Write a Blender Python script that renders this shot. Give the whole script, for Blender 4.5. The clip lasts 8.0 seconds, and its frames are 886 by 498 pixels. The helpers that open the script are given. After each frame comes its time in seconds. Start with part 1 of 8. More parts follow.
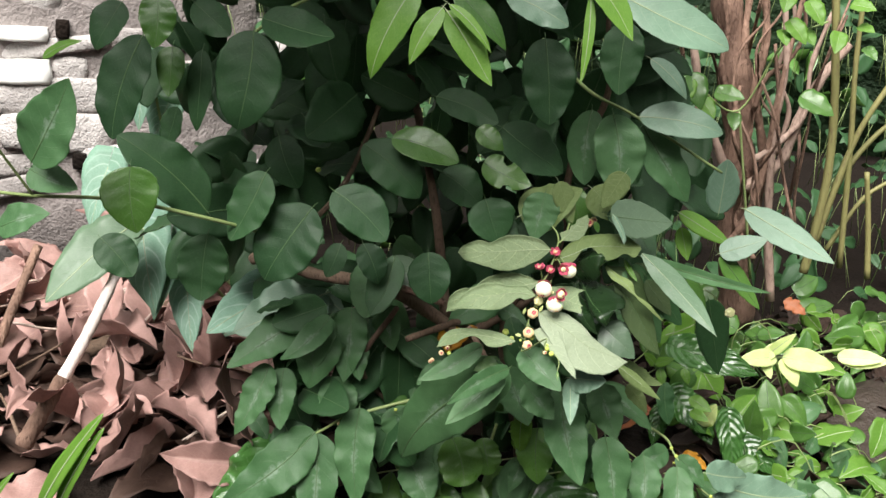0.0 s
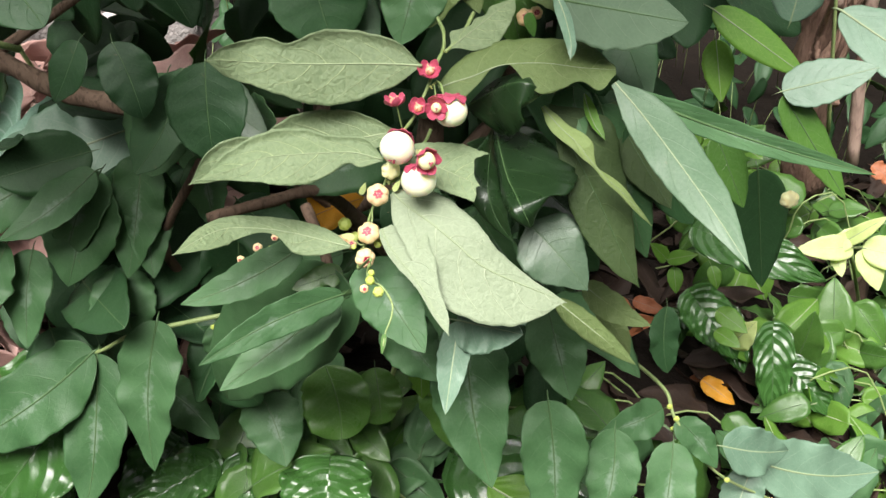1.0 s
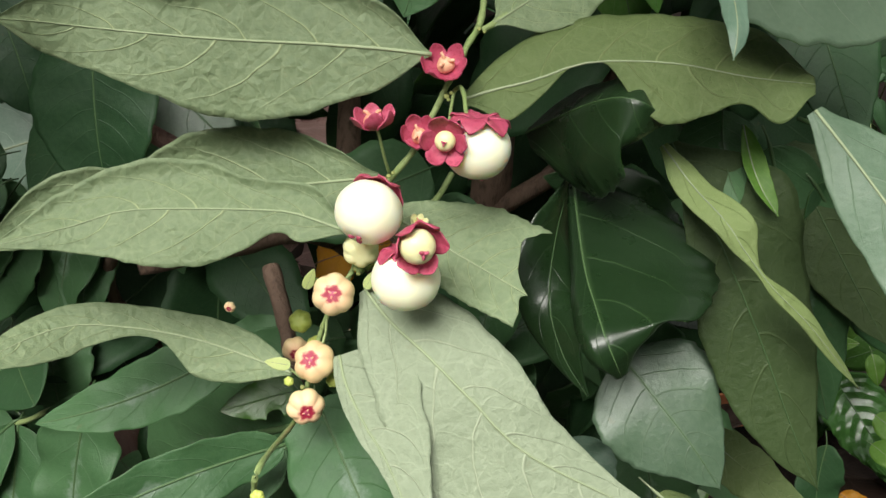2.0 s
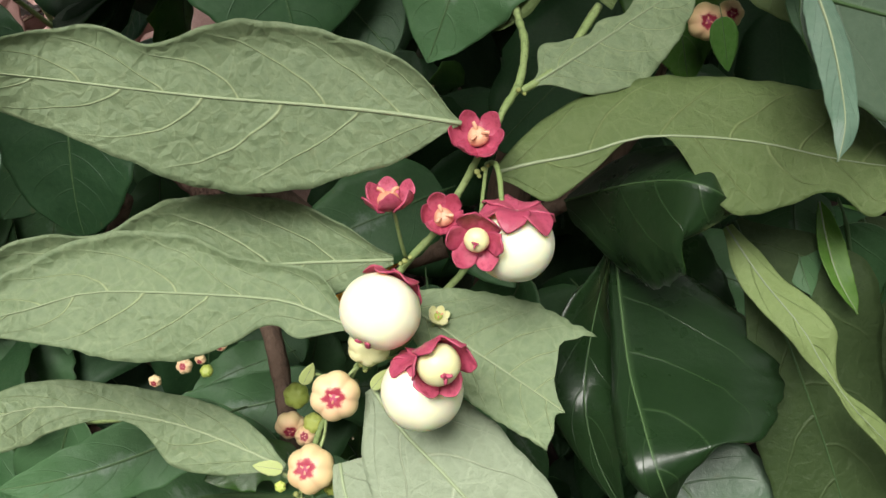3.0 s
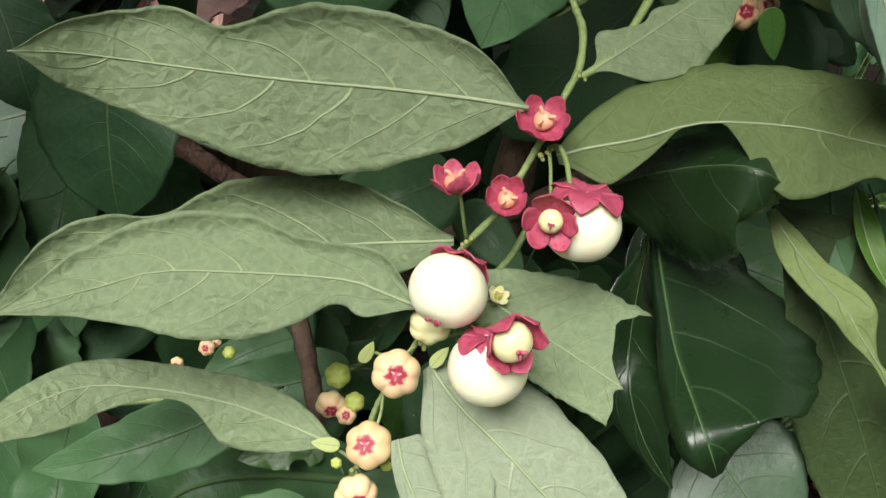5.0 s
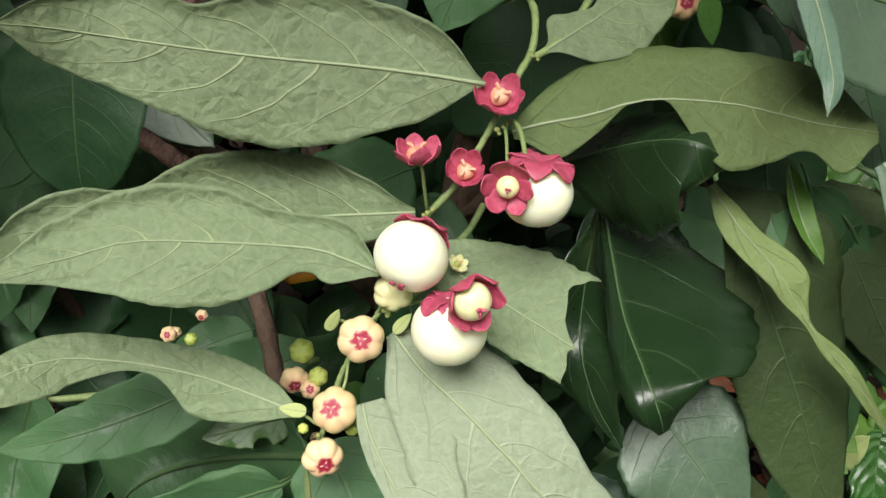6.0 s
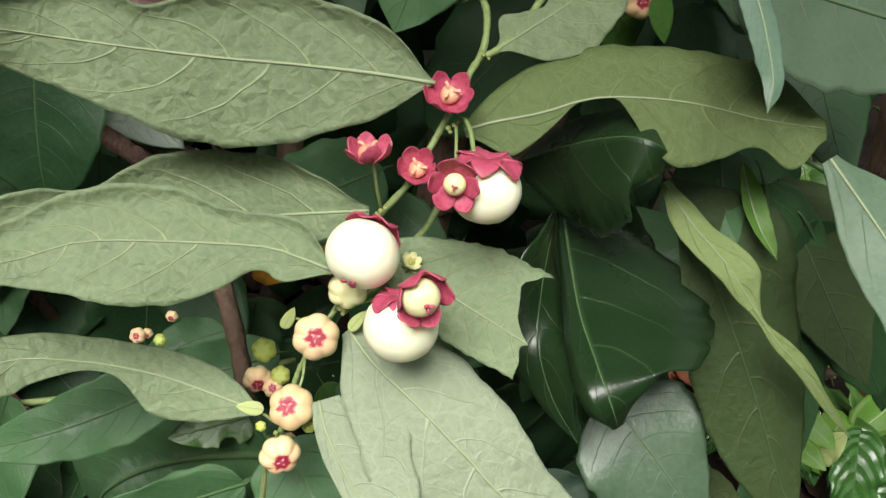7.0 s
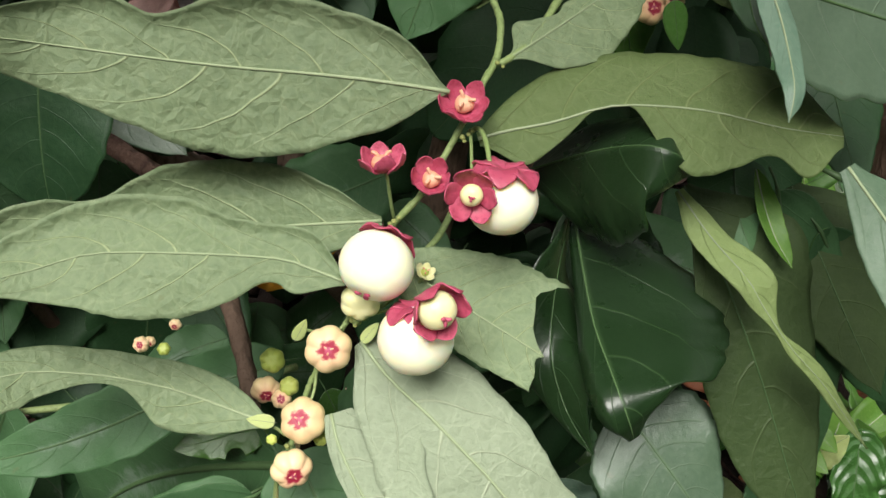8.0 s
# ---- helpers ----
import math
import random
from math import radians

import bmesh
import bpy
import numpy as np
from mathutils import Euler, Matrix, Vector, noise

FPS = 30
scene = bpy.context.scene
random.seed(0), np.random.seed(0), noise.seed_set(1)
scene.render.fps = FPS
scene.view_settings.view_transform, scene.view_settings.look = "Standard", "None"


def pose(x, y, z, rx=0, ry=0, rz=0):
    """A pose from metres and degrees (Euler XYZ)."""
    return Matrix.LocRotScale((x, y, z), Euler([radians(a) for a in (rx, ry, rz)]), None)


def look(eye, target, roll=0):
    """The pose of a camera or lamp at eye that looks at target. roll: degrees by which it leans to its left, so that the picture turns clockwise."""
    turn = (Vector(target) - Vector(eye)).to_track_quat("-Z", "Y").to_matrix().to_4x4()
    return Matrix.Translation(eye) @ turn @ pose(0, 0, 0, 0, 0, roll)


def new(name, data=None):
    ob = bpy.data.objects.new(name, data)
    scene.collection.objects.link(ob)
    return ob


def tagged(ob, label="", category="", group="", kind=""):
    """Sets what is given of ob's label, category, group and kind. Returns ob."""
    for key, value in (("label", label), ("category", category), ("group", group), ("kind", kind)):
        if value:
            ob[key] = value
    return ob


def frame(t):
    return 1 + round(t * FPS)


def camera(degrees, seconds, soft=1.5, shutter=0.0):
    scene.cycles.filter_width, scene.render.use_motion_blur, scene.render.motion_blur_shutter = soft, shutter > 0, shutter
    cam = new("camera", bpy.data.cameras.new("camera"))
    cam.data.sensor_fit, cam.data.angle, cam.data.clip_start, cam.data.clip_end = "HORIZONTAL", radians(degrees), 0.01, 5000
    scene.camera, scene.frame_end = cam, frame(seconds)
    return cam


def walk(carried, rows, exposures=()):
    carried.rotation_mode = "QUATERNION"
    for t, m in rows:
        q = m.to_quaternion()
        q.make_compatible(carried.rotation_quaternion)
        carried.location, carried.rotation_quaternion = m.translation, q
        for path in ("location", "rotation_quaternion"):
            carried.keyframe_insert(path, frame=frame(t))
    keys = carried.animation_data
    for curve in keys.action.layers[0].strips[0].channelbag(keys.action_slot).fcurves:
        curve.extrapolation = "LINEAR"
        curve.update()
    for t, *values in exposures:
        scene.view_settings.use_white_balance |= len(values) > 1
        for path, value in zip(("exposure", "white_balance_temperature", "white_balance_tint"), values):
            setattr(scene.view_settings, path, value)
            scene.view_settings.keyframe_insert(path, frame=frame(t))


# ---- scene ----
cam = camera(51.8, 8.0)
PATH = [
    (0, (-0.004, -0.029, 0.735), (0.003, 1.883, 0.149), -0.4),
    (0.2, (0.014, 0.045, 0.702), (0.028, 1.923, 0.016), 0.0),
    (0.5, (0.072, 0.186, 0.659), (0.062, 2.013, -0.154), 0.7),
    (1, (0.145, 0.409, 0.593), (0.029, 2.178, -0.333), 1.0),
    (1.5, (0.148, 0.533, 0.555), (-0.082, 2.256, -0.433), 1.8),
    (2, (0.151, 0.617, 0.532), (-0.178, 2.354, -0.405), 2.3),
    (2.2, (0.139, 0.631, 0.532), (-0.203, 2.406, -0.324), 2.6),
    (3.3, (0.136, 0.663, 0.542), (-0.178, 2.345, -0.494), 4.6),
    (3.5, (0.137, 0.658, 0.538), (-0.187, 2.356, -0.467), 4.4),
    (4, (0.128, 0.651, 0.536), (-0.167, 2.358, -0.464), 5.1),
    (4.5, (0.118, 0.655, 0.54), (-0.133, 2.36, -0.475), 5.7),
    (4.7, (0.118, 0.654, 0.54), (-0.143, 2.351, -0.484), 5.5),
    (5.8, (0.111, 0.64, 0.538), (-0.033, 2.367, -0.46), 7.3),
    (6, (0.117, 0.637, 0.537), (-0.023, 2.369, -0.452), 7.2),
    (6.5, (0.127, 0.636, 0.54), (-0.007, 2.373, -0.443), 6.9),
    (7, (0.126, 0.636, 0.538), (0.004, 2.373, -0.445), 7.1),
    (7.5, (0.121, 0.641, 0.536), (0.009, 2.378, -0.449), 7.2),
    (8, (0.121, 0.639, 0.538), (0.011, 2.379, -0.442), 7.1),
]
LIGHT = [(0, 1.88), (0.5, 2.16), (1.0, 2.02), (1.5, 1.86), (2.0, 1.52), (2.2, 1.52), (3.3, 1.52), (4.7, 1.50), (6.0, 1.54), (8.0, 1.56)]
walk(cam, [(t, look(eye, target, roll)) for t, eye, target, roll in PATH], LIGHT)

# ---- overcast daylight ----
world = bpy.data.worlds.new("overcast_sky")
scene.world = world
world.use_nodes = True
wn, wl = world.node_tree.nodes, world.node_tree.links
sky = wn.new("ShaderNodeTexSky")
sky.sky_type = "NISHITA"
sky.sun_disc = False
sky.sun_elevation, sky.sun_rotation = radians(57), radians(196)
sky.air_density, sky.dust_density, sky.ozone_density = 1.0, 5.0, 0.6
milky = wn.new("ShaderNodeMix")
milky.data_type = "RGBA"
milky.inputs[0].default_value = 0.75
wl.new(sky.outputs[0], milky.inputs[6])
milky.inputs[7].default_value = (8.2, 8.2, 7.5, 1)
wl.new(milky.outputs[2], wn["Background"].inputs["Color"])
wn["Background"].inputs["Strength"].default_value = 0.035
sun_lamp = new("sun", bpy.data.lights.new("sun", "SUN"))
sun_lamp.data.energy, sun_lamp.data.angle, sun_lamp.data.color = 3.1, radians(38), (1.0, 0.97, 0.92)
sun_lamp.matrix_world = look((-0.55, -1.65, 4.2), (0.1, 0.8, 0.4))


# ---- materials ----
def node_kit(name):
    m = bpy.data.materials.new(name)
    m.use_nodes = True
    nt = m.node_tree
    return m, nt.nodes, nt.links, nt.nodes["Principled BSDF"]


def maths(nodes, links, op, a, b=None, c=None):
    n = nodes.new("ShaderNodeMath")
    n.operation = op
    for i, x in enumerate((a, b, c)):
        if x is None:
            continue
        if isinstance(x, (int, float)):
            n.inputs[i].default_value = x
        else:
            links.new(x, n.inputs[i])
    return n.outputs[0]


def blend(nodes, links, fac, a, b, mode="MIX"):
    n = nodes.new("ShaderNodeMix")
    n.data_type, n.blend_type = "RGBA", mode
    for i, x in ((0, fac), (6, a), (7, b)):
        if isinstance(x, (int, float)):
            n.inputs[i].default_value = x
        elif isinstance(x, tuple):
            n.inputs[i].default_value = (*x, 1)
        else:
            links.new(x, n.inputs[i])
    return n.outputs[2]


def ramp(nodes, links, x, lo, hi):
    n = nodes.new("ShaderNodeMapRange")
    links.new(x, n.inputs[0])
    n.inputs[1].default_value, n.inputs[2].default_value = lo, hi
    return n.outputs[0]


def grain(nodes, links, scale, detail=4.0, vec=None, rough=0.55):
    n = nodes.new("ShaderNodeTexNoise")
    n.inputs["Scale"].default_value, n.inputs["Detail"].default_value = scale, detail
    n.inputs["Roughness"].default_value = rough
    if vec is not None:
        links.new(vec, n.inputs["Vector"])
    return n.outputs["Fac"]


def leaf_material(name, base, alt, vein, vein_mix=0.5, rough=0.4, spec=0.4, pairs=7.0, lean=0.35,
                  relief=0.0006, fine=0.3, thin=0.25, blotch=None, rib=0.025, quilt=0.0, spots=0.0, vary=0.5, mottle=0.3, cell=0.1):
    """Leaf surface: u runs from stalk to tip, v from edge to edge; veins leave the midrib in pairs and curve to the tip."""
    m, n, k, bsdf = node_kit(name)
    uv = n.new("ShaderNodeUVMap")
    sep = n.new("ShaderNodeSeparateXYZ")
    k.new(uv.outputs[0], sep.inputs[0])
    u, v = sep.outputs[0], sep.outputs[1]
    side = maths(n, k, "MULTIPLY", maths(n, k, "SUBTRACT", v, 0.5), 2.0)
    across = maths(n, k, "ABSOLUTE", side)
    place = n.new("ShaderNodeTexCoord").outputs["Object"]
    wob = maths(n, k, "MULTIPLY", maths(n, k, "SUBTRACT", grain(n, k, 55.0, 2.0, place), 0.5), 0.06)
    # side veins
    run = maths(n, k, "ADD", maths(n, k, "SUBTRACT", u, maths(n, k, "MULTIPLY", maths(n, k, "POWER", across, 1.5), lean)), wob)
    run = maths(n, k, "ADD", run, maths(n, k, "MULTIPLY", maths(n, k, "SIGN", side), 0.25 / pairs))
    step = maths(n, k, "FRACT", maths(n, k, "MULTIPLY", run, pairs))
    gap = maths(n, k, "ABSOLUTE", maths(n, k, "SUBTRACT", step, 0.5))
    vline = ramp(n, k, gap, 0.034 if quilt == 0 else 0.12, 0.0)
    fade = ramp(n, k, across, 0.97, 0.55)
    vline = maths(n, k, "MULTIPLY", vline, fade)
    mid = ramp(n, k, across, rib * 2, rib * 0.5)
    lines = maths(n, k, "MAXIMUM", vline, mid)
    # fine net of veins
    cells = n.new("ShaderNodeTexVoronoi")
    cells.feature = "DISTANCE_TO_EDGE"
    cells.inputs["Scale"].default_value = 260.0
    warp = n.new("ShaderNodeTexNoise")
    warp.inputs["Scale"].default_value = 120.0
    k.new(place, warp.inputs["Vector"])
    shift = n.new("ShaderNodeVectorMath")
    shift.operation = "MULTIPLY_ADD"
    k.new(warp.outputs["Color"], shift.inputs[0])
    shift.inputs[1].default_value = (0.006, 0.006, 0.006)
    k.new(place, shift.inputs[2])
    k.new(shift.outputs[0], cells.inputs["Vector"])
    wide = n.new("ShaderNodeTexVoronoi")
    wide.feature = "DISTANCE_TO_EDGE"
    wide.inputs["Scale"].default_value = 125.0
    k.new(shift.outputs[0], wide.inputs["Vector"])
    net = maths(n, k, "MAXIMUM", maths(n, k, "MULTIPLY", ramp(n, k, cells.outputs["Distance"], 0.13, 0.0), 0.5), ramp(n, k, wide.outputs["Distance"], 0.05, 0.0))
    info = n.new("ShaderNodeObjectInfo")
    tone = maths(n, k, "ADD", maths(n, k, "MULTIPLY", info.outputs["Random"], vary), maths(n, k, "MULTIPLY", grain(n, k, 26.0, 5.0, place), 0.7))
    col = blend(n, k, ramp(n, k, tone, 0.15, 0.95), base, alt)
    if blotch:
        d = maths(n, k, "ADD", maths(n, k, "MULTIPLY", across, 1.5), maths(n, k, "MULTIPLY", maths(n, k, "ABSOLUTE", maths(n, k, "SUBTRACT", u, 0.5)), 1.3))
        d = maths(n, k, "ADD", d, maths(n, k, "MULTIPLY", maths(n, k, "SUBTRACT", grain(n, k, 190.0, 6.0, place, 0.7), 0.5), 1.5))
        col = blend(n, k, maths(n, k, "MULTIPLY", ramp(n, k, d, 0.38, 0.05), 0.55), col, blotch)
    if spots:
        s = ramp(n, k, grain(n, k, 210.0, 3.0, place), 0.69, 0.74)
        col = blend(n, k, maths(n, k, "MULTIPLY", s, spots), col, (0.16, 0.12, 0.05))
    patch = ramp(n, k, grain(n, k, 70.0, 6.0, place, 0.7), 0.36, 0.68)
    col = blend(n, k, maths(n, k, "MULTIPLY", patch, mottle), col, (base[0] * 0.55, base[1] * 0.6, base[2] * 0.55))
    speck = ramp(n, k, grain(n, k, 620.0, 2.0, place), 0.35, 0.7)
    col = blend(n, k, maths(n, k, "MULTIPLY", speck, mottle * 0.55), col, vein)
    col = blend(n, k, maths(n, k, "MULTIPLY", net, fine * 0.35), col, vein)
    col = blend(n, k, maths(n, k, "MULTIPLY", lines, vein_mix), col, vein)
    k.new(col, bsdf.inputs["Base Color"])
    bsdf.inputs["Specular IOR Level"].default_value = spec
    k.new(maths(n, k, "ADD", maths(n, k, "MULTIPLY", grain(n, k, 90.0, 3.0, place), 0.25), rough - 0.1), bsdf.inputs["Roughness"])
    # relief: veins stand proud, cells between them swell
    h = maths(n, k, "ADD", lines, maths(n, k, "MULTIPLY", net, fine * 0.5))
    h = maths(n, k, "ADD", maths(n, k, "MULTIPLY", h, 0.30), maths(n, k, "MULTIPLY", ramp(n, k, cells.outputs["Distance"], 0.0, 0.55), cell))
    h = maths(n, k, "ADD", h, maths(n, k, "MULTIPLY", grain(n, k, 190.0, 7.0, place, 0.68), 0.95))
    if quilt:
        h = maths(n, k, "ADD", maths(n, k, "MULTIPLY", gap, quilt), maths(n, k, "MULTIPLY", h, 0.2))
    bump = n.new("ShaderNodeBump")
    bump.inputs["Strength"].default_value, bump.inputs["Distance"].default_value = 0.8, relief
    k.new(h, bump.inputs["Height"])
    k.new(bump.outputs[0], bsdf.inputs["Normal"])
    trans = n.new("ShaderNodeBsdfTranslucent")
    k.new(blend(n, k, 0.6, col, (base[0] * 2.2 + 0.02, base[1] * 2.4 + 0.03, base[2] * 0.8)), trans.inputs["Color"])
    mix = n.new("ShaderNodeMixShader")
    mix.inputs[0].default_value = thin
    k.new(bsdf.outputs[0], mix.inputs[1])
    k.new(trans.outputs[0], mix.inputs[2])
    k.new(mix.outputs[0], n["Material Output"].inputs["Surface"])
    return m


def plain_material(name, base, alt, rough=0.6, scale=30.0, relief=0.001, spec=0.3, vary=0.4, sub=0.0, dark=None, stretch=None, strength=0.6):
    m, n, k, bsdf = node_kit(name)
    place = n.new("ShaderNodeTexCoord").outputs["Object"]
    if stretch:
        mp = n.new("ShaderNodeMapping")
        mp.inputs["Scale"].default_value = stretch
        k.new(place, mp.inputs[0])
        place = mp.outputs[0]
    info = n.new("ShaderNodeObjectInfo")
    g1, g2 = grain(n, k, scale, 5.0, place), grain(n, k, scale * 7, 4.0, place)
    tone = maths(n, k, "ADD", maths(n, k, "MULTIPLY", g1, 0.8), maths(n, k, "MULTIPLY", info.outputs["Random"], vary))
    col = blend(n, k, ramp(n, k, tone, 0.2, 0.9), base, alt)
    if dark:
        col = blend(n, k, maths(n, k, "MULTIPLY", ramp(n, k, g2, 0.52, 0.72), 0.7), col, dark)
    k.new(col, bsdf.inputs["Base Color"])
    k.new(maths(n, k, "ADD", maths(n, k, "MULTIPLY", g2, 0.3), rough - 0.15), bsdf.inputs["Roughness"])
    bsdf.inputs["Specular IOR Level"].default_value = spec
    if sub:
        bsdf.inputs["Subsurface Weight"].default_value = sub
        bsdf.inputs["Subsurface Radius"].default_value = (0.004, 0.003, 0.002)
        bsdf.inputs["Subsurface Scale"].default_value = 1.0
    bump = n.new("ShaderNodeBump")
    bump.inputs["Strength"].default_value, bump.inputs["Distance"].default_value = strength, relief
    k.new(maths(n, k, "ADD", g1, maths(n, k, "MULTIPLY", g2, 0.4)), bump.inputs["Height"])
    k.new(bump.outputs[0], bsdf.inputs["Normal"])
    return m


M = {}
M["under"] = leaf_material("leaf_underside", (0.136, 0.194, 0.098), (0.203, 0.268, 0.146), (0.40, 0.47, 0.26), 0.9, 0.52, 0.32, 6.5, 0.27, 0.0010, 0.45, 0.15, spots=0.2, rib=0.010, vary=0.3, mottle=0.28, cell=0.5)
M["olive"] = leaf_material("leaf_underside_olive", (0.115, 0.17, 0.058), (0.165, 0.225, 0.085), (0.30, 0.37, 0.16), 0.7, 0.5, 0.30, 6.0, 0.20, 0.0015, 0.55, 0.25, rib=0.010, vary=0.25, mottle=0.16, cell=0.26)
M["slate"] = leaf_material("dull_slate_green_leaf_upper", (0.055, 0.100, 0.058), (0.095, 0.150, 0.092), (0.16, 0.22, 0.14), 0.35, 0.36, 0.5, 7.0, 0.25, 0.0005, 0.25, 0.15, spots=0.2)
M["sage"] = leaf_material("sage_green_leaf_upper", (0.078, 0.140, 0.082), (0.120, 0.195, 0.118), (0.22, 0.30, 0.20), 0.4, 0.42, 0.4, 7.0, 0.25, 0.0005, 0.3, 0.18, spots=0.2)
# lit copy of the olive underside, for a curled leaf edge
M["olive_lit"] = leaf_material("leaf_underside_olive_lit", (0.180, 0.250, 0.085), (0.250, 0.330, 0.125), (0.34, 0.42, 0.18), 0.5, 0.5, 0.3, 6.0, 0.20, 0.0014, 0.5, 0.25, rib=0.010, vary=0.25, mottle=0.12, cell=0.2)
# darker copy of the olive underside, with shade put into its colour
M["olive_shaded"] = leaf_material("leaf_underside_olive_shaded", (0.036, 0.064, 0.020), (0.060, 0.095, 0.034), (0.12, 0.17, 0.07), 0.4, 0.5, 0.28, 6.0, 0.20, 0.0010, 0.35, 0.25, rib=0.010, vary=0.25, mottle=0.16, cell=0.2)
# brighter copy of the leaf underside for two strongly lit lower leaves
M["pale"] = leaf_material("leaf_underside_lit", (0.215, 0.268, 0.172), (0.295, 0.348, 0.24), (0.48, 0.54, 0.38), 0.75, 0.5, 0.33, 6.5, 0.27, 0.0013, 0.5, 0.15, spots=0.15, rib=0.010, vary=0.2, mottle=0.15, cell=0.26)
M["katuk"] = leaf_material("katuk_leaf_upper", (0.032, 0.094, 0.032), (0.080, 0.175, 0.072), (0.10, 0.18, 0.08), 0.30, 0.50, 0.34, 7.0, 0.22, 0.0006, 0.3, 0.18, blotch=(0.27, 0.34, 0.28), spots=0.2)
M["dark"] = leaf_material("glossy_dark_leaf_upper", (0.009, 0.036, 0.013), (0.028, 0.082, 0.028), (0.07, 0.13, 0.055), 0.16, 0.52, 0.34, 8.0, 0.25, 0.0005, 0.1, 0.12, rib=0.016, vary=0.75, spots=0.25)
M["gloss"] = leaf_material("shiny_dark_leaf_upper", (0.008, 0.022, 0.007), (0.016, 0.040, 0.013), (0.05, 0.10, 0.035), 0.4, 0.27, 0.5, 5.0, 0.35, 0.0003, 0.1, 0.05, rib=0.02, mottle=0.05)
M["fresh"] = leaf_material("young_leaf", (0.085, 0.21, 0.026), (0.145, 0.30, 0.04), (0.30, 0.45, 0.12), 0.3, 0.42, 0.4, 8.0, 0.3, 0.0003, 0.2, 0.4)
M["green"] = leaf_material("green_leaf_upper", (0.036, 0.12, 0.018), (0.088, 0.205, 0.032), (0.2, 0.3, 0.13), 0.3, 0.30, 0.55, 7.0, 0.3, 0.0005, 0.2, 0.3)
M["pepper"] = leaf_material("pepper_leaf_quilted", (0.020, 0.065, 0.014), (0.050, 0.145, 0.03), (0.08, 0.16, 0.05), 0.12, 0.22, 0.7, 6.0, 0.45, 0.0022, 0.2, 0.15, quilt=1.6)
M["lime"] = leaf_material("lime_variegated_leaf", (0.50, 0.58, 0.22), (0.68, 0.73, 0.38), (0.75, 0.8, 0.5), 0.3, 0.45, 0.4, 6.0, 0.3, 0.0003, 0.2, 0.3)
M["arrow"] = leaf_material("arrowhead_leaf_veined", (0.11, 0.24, 0.16), (0.19, 0.34, 0.26), (0.45, 0.58, 0.48), 0.6, 0.5, 0.35, 5.0, 0.5, 0.0006, 0.5, 0.25, quilt=0.6)
M["silver"] = leaf_material("blue_grey_leaf_upper", (0.10, 0.185, 0.125), (0.15, 0.25, 0.175), (0.28, 0.37, 0.27), 0.5, 0.42, 0.45, 7.0, 0.3, 0.0004, 0.3, 0.2)
M["dead"] = leaf_material("dry_brown_leaf", (0.10, 0.048, 0.040), (0.44, 0.26, 0.235), (0.46, 0.31, 0.26), 0.35, 0.5, 0.35, 8.0, 0.35, 0.0012, 0.5, 0.08, spots=0.5, vary=0.9)
M["russet"] = leaf_material("russet_fallen_leaf", (0.26, 0.075, 0.035), (0.40, 0.14, 0.06), (0.4, 0.2, 0.1), 0.3, 0.5, 0.35, 8.0, 0.35, 0.0008, 0.4, 0.12, spots=0.5)
M["yellow"] = leaf_material("yellow_fallen_leaf", (0.55, 0.25, 0.02), (0.68, 0.34, 0.03), (0.6, 0.4, 0.1), 0.3, 0.45, 0.35, 7.0, 0.3, 0.0004, 0.3, 0.3, spots=0.7)
M["rib"] = plain_material("pale_green_midrib", (0.22, 0.28, 0.15), (0.31, 0.37, 0.22), 0.5, 60, 0.0002)
M["rib_dark"] = plain_material("green_midrib", (0.045, 0.095, 0.035), (0.08, 0.14, 0.055), 0.45, 60, 0.0002)
M["rib_dry"] = plain_material("dry_midrib", (0.2, 0.11, 0.08), (0.3, 0.18, 0.13), 0.6, 60, 0.0002)
M["stem"] = plain_material("green_twig", (0.18, 0.26, 0.085), (0.30, 0.37, 0.16), 0.45, 120, 0.0003, dark=(0.10, 0.13, 0.05))
M["bark"] = plain_material("brown_bark", (0.085, 0.055, 0.038), (0.19, 0.13, 0.095), 0.8, 45, 0.004, 0.2, dark=(0.03, 0.022, 0.016), stretch=(1, 1, 0.35), strength=1.0)
M["trunk"] = plain_material("red_brown_trunk_bark", (0.045, 0.024, 0.018), (0.34, 0.215, 0.16), 0.8, 34, 0.012, 0.2, dark=(0.06, 0.035, 0.028), stretch=(1, 1, 0.3), strength=1.0)
M["limb"] = plain_material("pale_pinkish_limb_bark", (0.17, 0.105, 0.082), (0.44, 0.32, 0.265), 0.75, 30, 0.005, 0.25, dark=(0.10, 0.06, 0.05), stretch=(1, 1, 0.3), strength=1.0)
M["cane"] = plain_material("yellow_green_cane", (0.11, 0.115, 0.04), (0.24, 0.22, 0.09), 0.55, 30, 0.002, dark=(0.09, 0.06, 0.035), stretch=(1, 1, 0.2))
M["stick"] = plain_material("peeled_stick", (0.30, 0.20, 0.15), (0.66, 0.56, 0.50), 0.65, 30, 0.002, stretch=(1, 1, 0.1), dark=(0.18, 0.10, 0.08))
M["peeled"] = plain_material("weathered_bare_wood", (0.48, 0.40, 0.36), (0.78, 0.70, 0.66), 0.6, 40, 0.0015, stretch=(1, 1, 0.1), dark=(0.30, 0.20, 0.16))
M["fruit"] = plain_material("cream_white_fruit", (0.92, 0.90, 0.62), (0.96, 0.95, 0.76), 0.40, 70, 0.0003, 0.35, vary=0.3, sub=0.6, strength=0.4)
M["young"] = plain_material("yellow_cream_fruit", (0.75, 0.72, 0.34), (0.86, 0.84, 0.50), 0.4, 90, 0.0002, 0.4, sub=0.2, strength=0.3)
